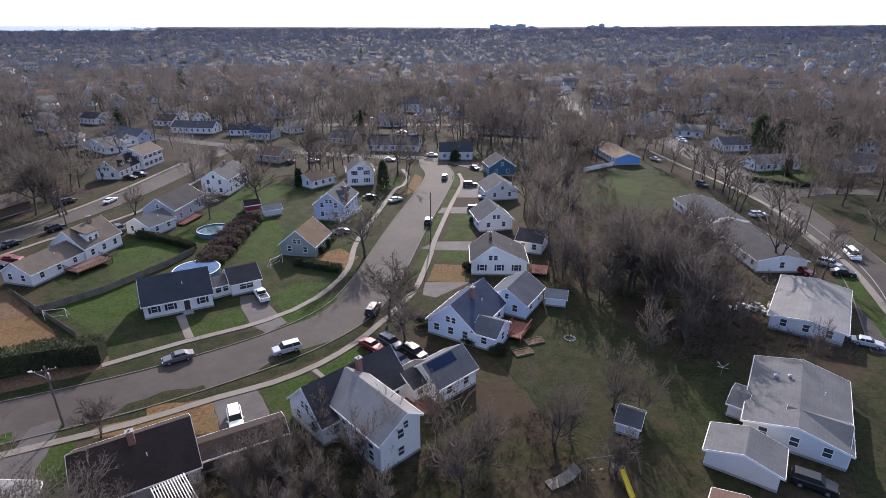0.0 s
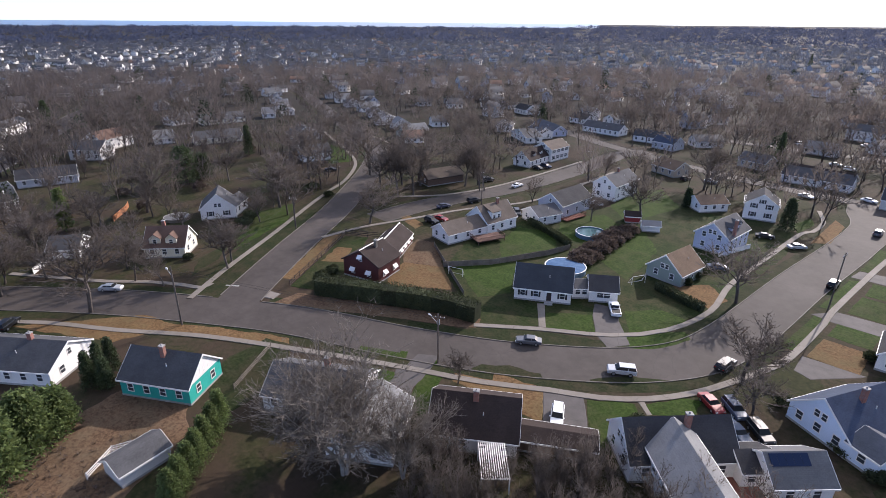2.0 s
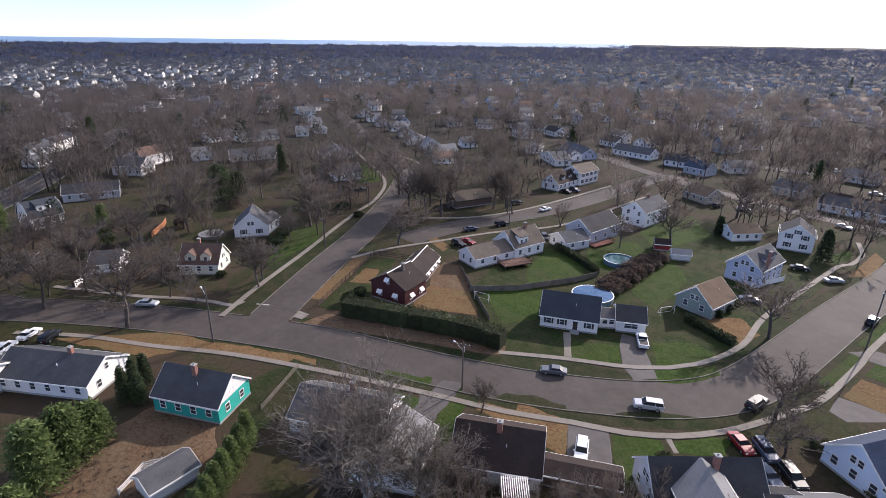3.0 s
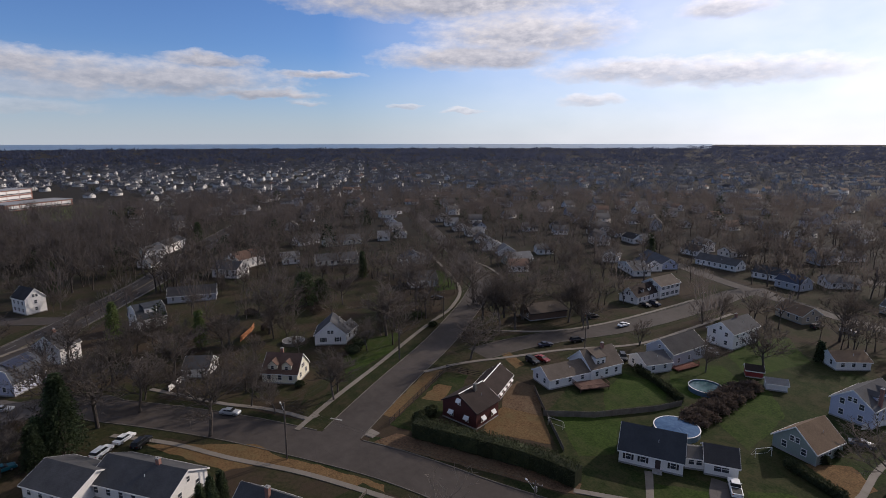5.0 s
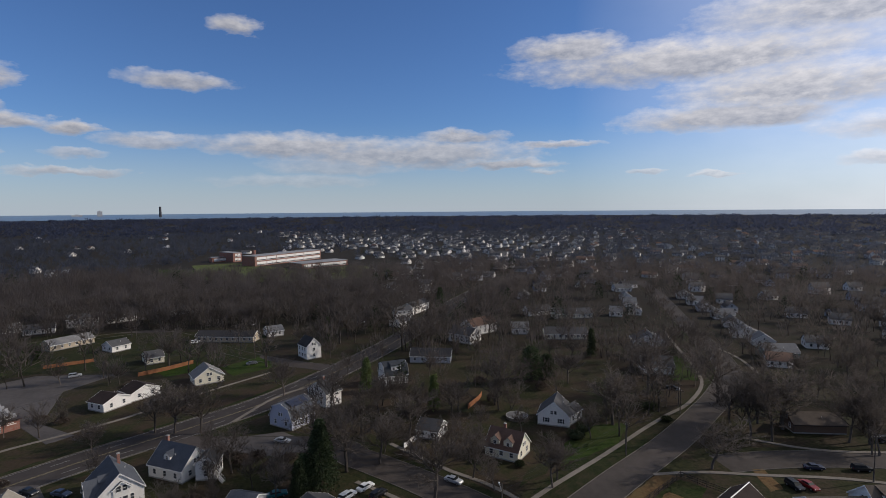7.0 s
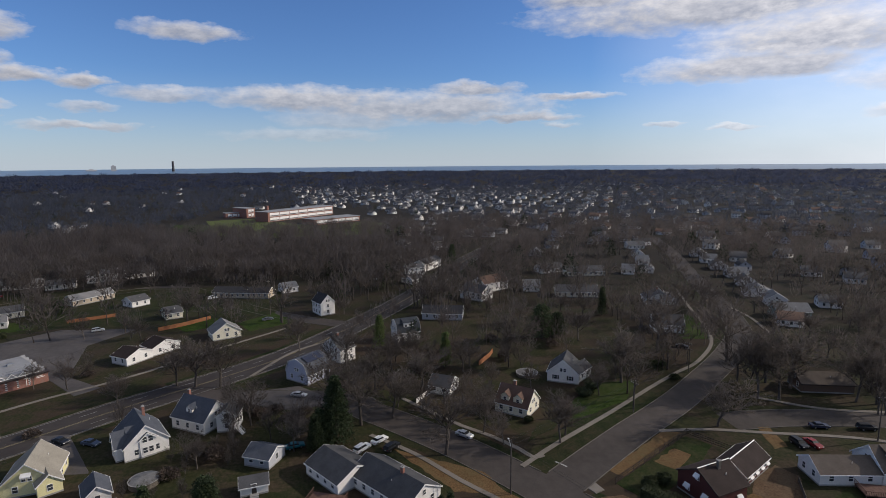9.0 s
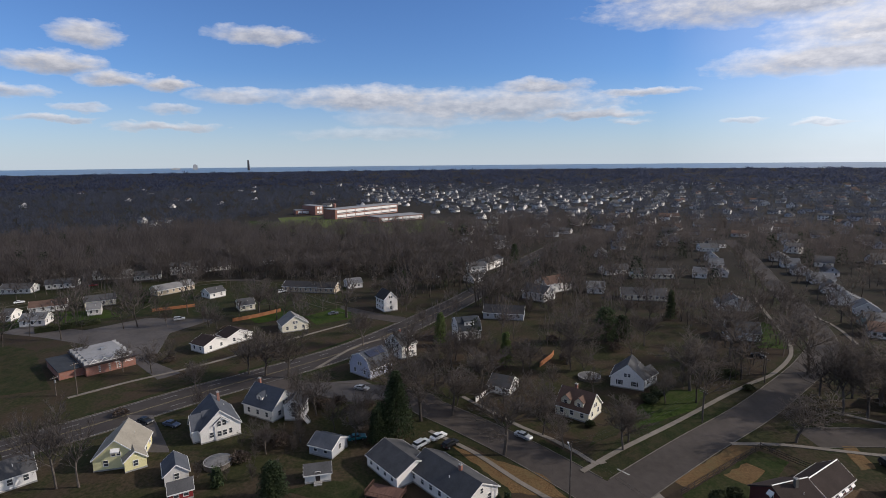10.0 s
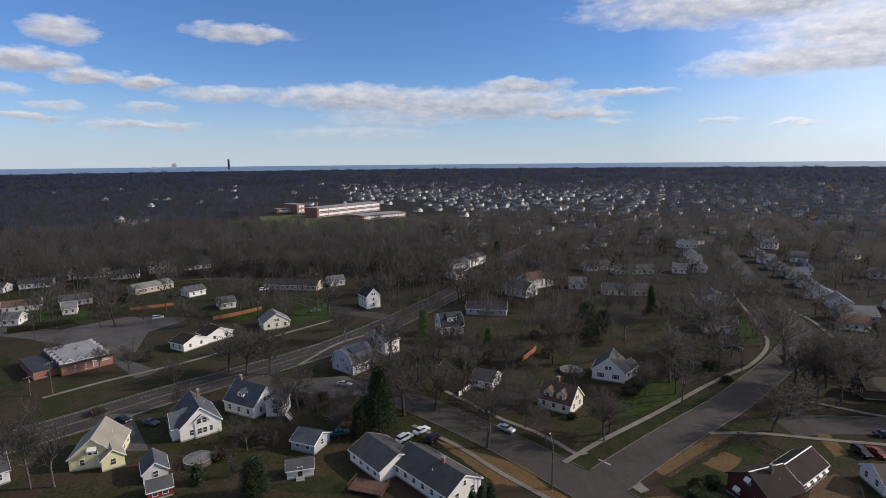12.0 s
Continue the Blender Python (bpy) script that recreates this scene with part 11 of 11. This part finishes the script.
def cottage(seed):
    rnd = random.Random(seed)
    w, d, e, rr = rnd.uniform(9, 14), rnd.uniform(7.5, 9), rnd.choice((3.0, 3.2, 5.2)), rnd.uniform(2.2, 3.6)
    V = [(-w / 2, -d / 2, 0), (w / 2, -d / 2, 0), (w / 2, d / 2, 0), (-w / 2, d / 2, 0), (-w / 2, -d / 2, e), (w / 2, -d / 2, e), (w / 2, d / 2, e), (-w / 2, d / 2, e), (-w / 2, 0, e + rr), (w / 2, 0, e + rr)]
    o = 0.4
    V += [(-w / 2 - o, -d / 2 - o, e - 0.3), (w / 2 + o, -d / 2 - o, e - 0.3), (w / 2 + o, 0, e + rr + 0.15), (-w / 2 - o, 0, e + rr + 0.15), (w / 2 + o, d / 2 + o, e - 0.3), (-w / 2 - o, d / 2 + o, e - 0.3)]
    F = [(0, 1, 5), (0, 5, 4), (1, 2, 6), (1, 6, 5), (2, 3, 7), (2, 7, 6), (3, 0, 4), (3, 4, 7), (4, 8, 7), (5, 6, 9), (10, 11, 12), (10, 12, 13), (13, 12, 14), (13, 14, 15)]
    M = [0] * 10 + [1] * 4
    for sy in (-1, 1):
        for i in range(3):
            for z in ((1.0,) if e < 4 else (1.0, 3.6)):
                x = (i - 1) * w * 0.3
                k = len(V)
                y = sy * (d / 2 + 0.04)
                V += [(x - 0.5, y, z), (x + 0.5, y, z), (x + 0.5, y, z + 1.3), (x - 0.5, y, z + 1.3)]
                F += [(k, k + 1, k + 2), (k, k + 2, k + 3)]
                M += [2, 2]
    for sx in (-1, 1):
        for y, z in ((-1.8, 1.0), (1.8, 1.0), (0, e + 0.2)):
            k = len(V)
            x = sx * (w / 2 + 0.04)
            V += [(x, y - 0.45, z), (x, y + 0.45, z), (x, y + 0.45, z + 1.2), (x, y - 0.45, z + 1.2)]
            F += [(k, k + 1, k + 2), (k, k + 2, k + 3)]
            M += [2, 2]
    return np.array(V, float), np.array(F), np.array(M)


def build_far():
    rnd = random.Random(9)
    near_t = [sliver_tree(i, 112, 0.19, 12.5, 4.8, 0.2, 2.7) for i in range(6)]
    far_t = [sliver_tree(20 + i, 38, 0.75, 12.5, 5.8, 0.08, 4.0) for i in range(6)]
    ever_t = [spray_tree(40 + i, 26, 1.3) for i in range(3)]
    clump_t = [sliver_tree(60 + i, 26, 2.2, 12.5, 10.5, 0.0, 5.0) for i in range(6)]
    lite_t = [lite_tree(300 + i, (1.0, 0.8, 1.1, 0.9, 1.05, 0.85)[i], (0.95, 0.8, 1.0, 0.85, 0.9, 0.75)[i]) for i in range(6)]
    places = []
    for k in range(20000):
        r, a = math.sqrt(rnd.uniform(118 ** 2, 420 ** 2)), rnd.uniform(-48, 134)
        x, y = polar(r, a)
        if not free(x, y, 0.0) or (-6 < a < 48 and r < 185) or (48 < a < 78 and r < 140 and rnd.random() < 0.8) or (a < 0 and r < 130) or (46 < a < 76 and 140 < r < 400 and rnd.random() < 0.55) or (a < 46 and rnd.random() < 0.35) or (58 < a and r < 238):
            continue
        s = rnd.uniform(0.95, 1.6) if a > 62 and r < 300 and rnd.random() < 0.5 else rnd.uniform(0.7, 1.3)
        places.append((rnd.randrange(6), x, y, 0, rnd.uniform(0, 6.28), s, s * rnd.uniform(0.9, 1.1)))
        if len(places) >= 1650:
            break
    joined("bare_trees", lite_t, places, [M_TWIG], "leafless brown trees between the houses", "trees")
    houses = [cottage(i) for i in range(8)]
    # far houses along rows of streets
    spots = {0: [], 1: [], 2: [], 3: []}
    taken = []
    for k in range(26000):
        r, a = math.sqrt(rnd.uniform(215 ** 2, 1750 ** 2)), rnd.uniform(-48, 130)
        x, y = polar(r, a)
        bright = 600 < r < 1300 and 62 < a < 92
        if (84 < a and r < 600) or (58 < a and r < 400) or r < 265:
            continue
        u = x * 0.5 + y * 0.866
        if abs((u % 62) - 15) > 9 and abs((u % 62) - 46) > 9:
            continue
        if a > 94 and r > 550 and rnd.random() > 0.12:
            continue
        if rnd.random() > (0.8 if bright else 0.8 if a < 62 and r < 700 else 0.45 if a < 62 else 0.42 if r < 700 else 0.2):
            continue
        if not free(x, y, 6) or any(abs(x - p) < 15 and abs(y - q) < 15 for p, q in taken):
            continue
        taken.append((x, y))
        z = ground_height(r, a) if r > 500 else 0
        spots[0 if bright and rnd.random() < 0.9 else rnd.choice((0, 1, 1, 2, 3))].append((rnd.randrange(8), x, y, z, radians((-46 if bright else -30) + rnd.choice((0, 90, 90)) + rnd.gauss(0, 12)), 1.0, 1.0))
        if len(taken) > 1900:
            break
    for key, wall, roof in ((0, "white", "greyroof"), (1, "grey", "charcoal"), (2, "palegrey", "greyroof"), (3, "white", "redroof")):
        joined("distant_houses", houses, spots[key], [WALLS[wall], ROOFS[roof], M_GLASS], "distant small gabled houses among bare trees", "houses")
    hs = np.array(taken)

    def clear_of_houses(x, y, d):
        return not (np.hypot(hs[:, 0] - x, hs[:, 1] - y) < d).any()
    places = []
    for k in range(90000):
        r, a = math.sqrt(rnd.uniform(190 ** 2, 640 ** 2)), rnd.uniform(-50, 134)
        x, y = polar(r, a)
        dense = (a > 62 and 330 < r < 600) or (a < -2 and r < 330) or (r > 420)
        belt = (a > 70 and 330 < r < 590)
        if not dense and rnd.random() < 0.55 or (not belt and rnd.random() < 0.35) or (46 < a < 76 and r < 420 and rnd.random() < 0.5) or (a < 46 and r < 600 and rnd.random() < 0.4):
            continue
        if not free(x, y, 0.5) or not clear_of_houses(x, y, 8):
            continue
        s = rnd.uniform(0.75, 1.25)
        places.append((rnd.randrange(6), x, y, ground_height(r, a) if r > 500 else 0, rnd.uniform(0, 6.28), s, s * rnd.uniform(0.85, 1.15)))
        if len(places) >= 4500:
            break
    green = []
    for k in range(2400):
        r, a = math.sqrt(rnd.uniform(170 ** 2, 620 ** 2)), rnd.uniform(-50, 134)
        x, y = polar(r, a)
        if (46 < a < 78 and r < 260) or (0 < a < 46 and r < 230) or not free(x, y, 1.0) or not clear_of_houses(x, y, 6):
            continue
        q = rnd.uniform(0.7, 1.5)
        green.append((rnd.randrange(3), x, y, 0, rnd.uniform(0, 6.28), q * rnd.uniform(0.8, 1.2), q))
        if len(green) >= 120:
            break
    joined("evergreens", [spray_tree(80 + i, 90, 0.75) for i in range(3)], green, [M_FARGREEN, M_FARGREEN], "dark conifers standing among houses and bare trees", "trees")
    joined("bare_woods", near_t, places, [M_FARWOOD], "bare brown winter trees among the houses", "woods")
    places, green = [], []
    for k in range(60000):
        r, a = math.sqrt(rnd.uniform(600 ** 2, 1600 ** 2)), rnd.uniform(-50, 134)
        x, y = polar(r, a)
        bright = 600 < r < 1250 and 60 < a < 94
        if bright and rnd.random() < 0.3:
            continue
        if not free(x, y, 0) or not clear_of_houses(x, y, 9):
            continue
        s = rnd.uniform(0.6, 1.05)
        p = (rnd.randrange(6), x, y, ground_height(r, a), rnd.uniform(0, 6.28), s * 1.15, s * rnd.uniform(0.85, 1.1))
        if rnd.random() < 0.05:
            green.append((rnd.randrange(3), *p[1:]))
        else:
            places.append(p)
        if len(places) >= 9000:
            break
    joined("bare_woods", far_t, places, [M_DISTANT_HAZE], "bare winter woods in the distance, tinted blue-grey for haze", "woods")
    joined("evergreens", ever_t, green, [M_FARGREEN, M_FARGREEN], "scattered dark evergreens in the distance", "trees")
    places = []
    for k in range(8500):
        r, a = math.sqrt(rnd.uniform(1500 ** 2, 3900 ** 2)), rnd.uniform(-50, 134)
        x, y = polar(r, a)
        if r > 3350 and 28 < a < 140:
            continue
        s = rnd.uniform(0.9, 1.5)
        places.append((rnd.randrange(6), x, y, ground_height(r, a) - 1, rnd.uniform(0, 6.28), s * 1.6, s * rnd.uniform(0.7, 1.05)))
    joined("distant_forest", clump_t, places, [M_HORIZON_HAZE], "blue-grey forest towards the horizon, haze put into its colour", "forest")


community_hall(*HALL)
school(SCHOOL)
patch("lawn", SCHOOL_FIELD, M_FIELD, 0.05, 0.0, "wide green school playing field", "field")
pergola(*PERGOLA)
build_far()
verts, faces = [], []
for i in range(43):
    a = 26 + i * 2.75
    for r in (3500, 4100, 4760):
        x, y = polar(r, a)
        verts.append((x, y, ground_height(r, a) + (6 if r > 3600 else -1)))
    if i:
        k = 3 * i
        faces += [(k - 3, k - 2, k + 1, k), (k - 2, k - 1, k + 2, k + 1)]
tagged(mesh_ob("water", verts, faces, M_SEA), "far strip of blue water at the horizon", "water", kind="structure")
M_FARWALL = worn("far_concrete", (0.30, 0.31, 0.33), (0.45, 0.46, 0.48), 0.02, 0.2, place=True)
for a, w, h in ((-5.2, 90, 34), (-6.4, 120, 26), (-7.6, 70, 38), (-8.6, 60, 24), (-14.4, 80, 28), (-15.2, 40, 40), (-16.6, 50, 26), (108.9, 30, 46), (110.6, 60, 22)):
    x, y = polar(4300, a)
    far_tower(round(x), round(y), w, 40, h, "tower_block", "pale tower block on the skyline", M_FARWALL)
M_CHIMNEY = worn("sooty_concrete", (0.05, 0.05, 0.06), (0.09, 0.09, 0.10), 0.02, 0.2, place=True)
x, y = polar(4000, 104.1)
far_tower(round(x), round(y), 9, 9, 74, "smokestack", "tall dark smokestack on the skyline", M_CHIMNEY)
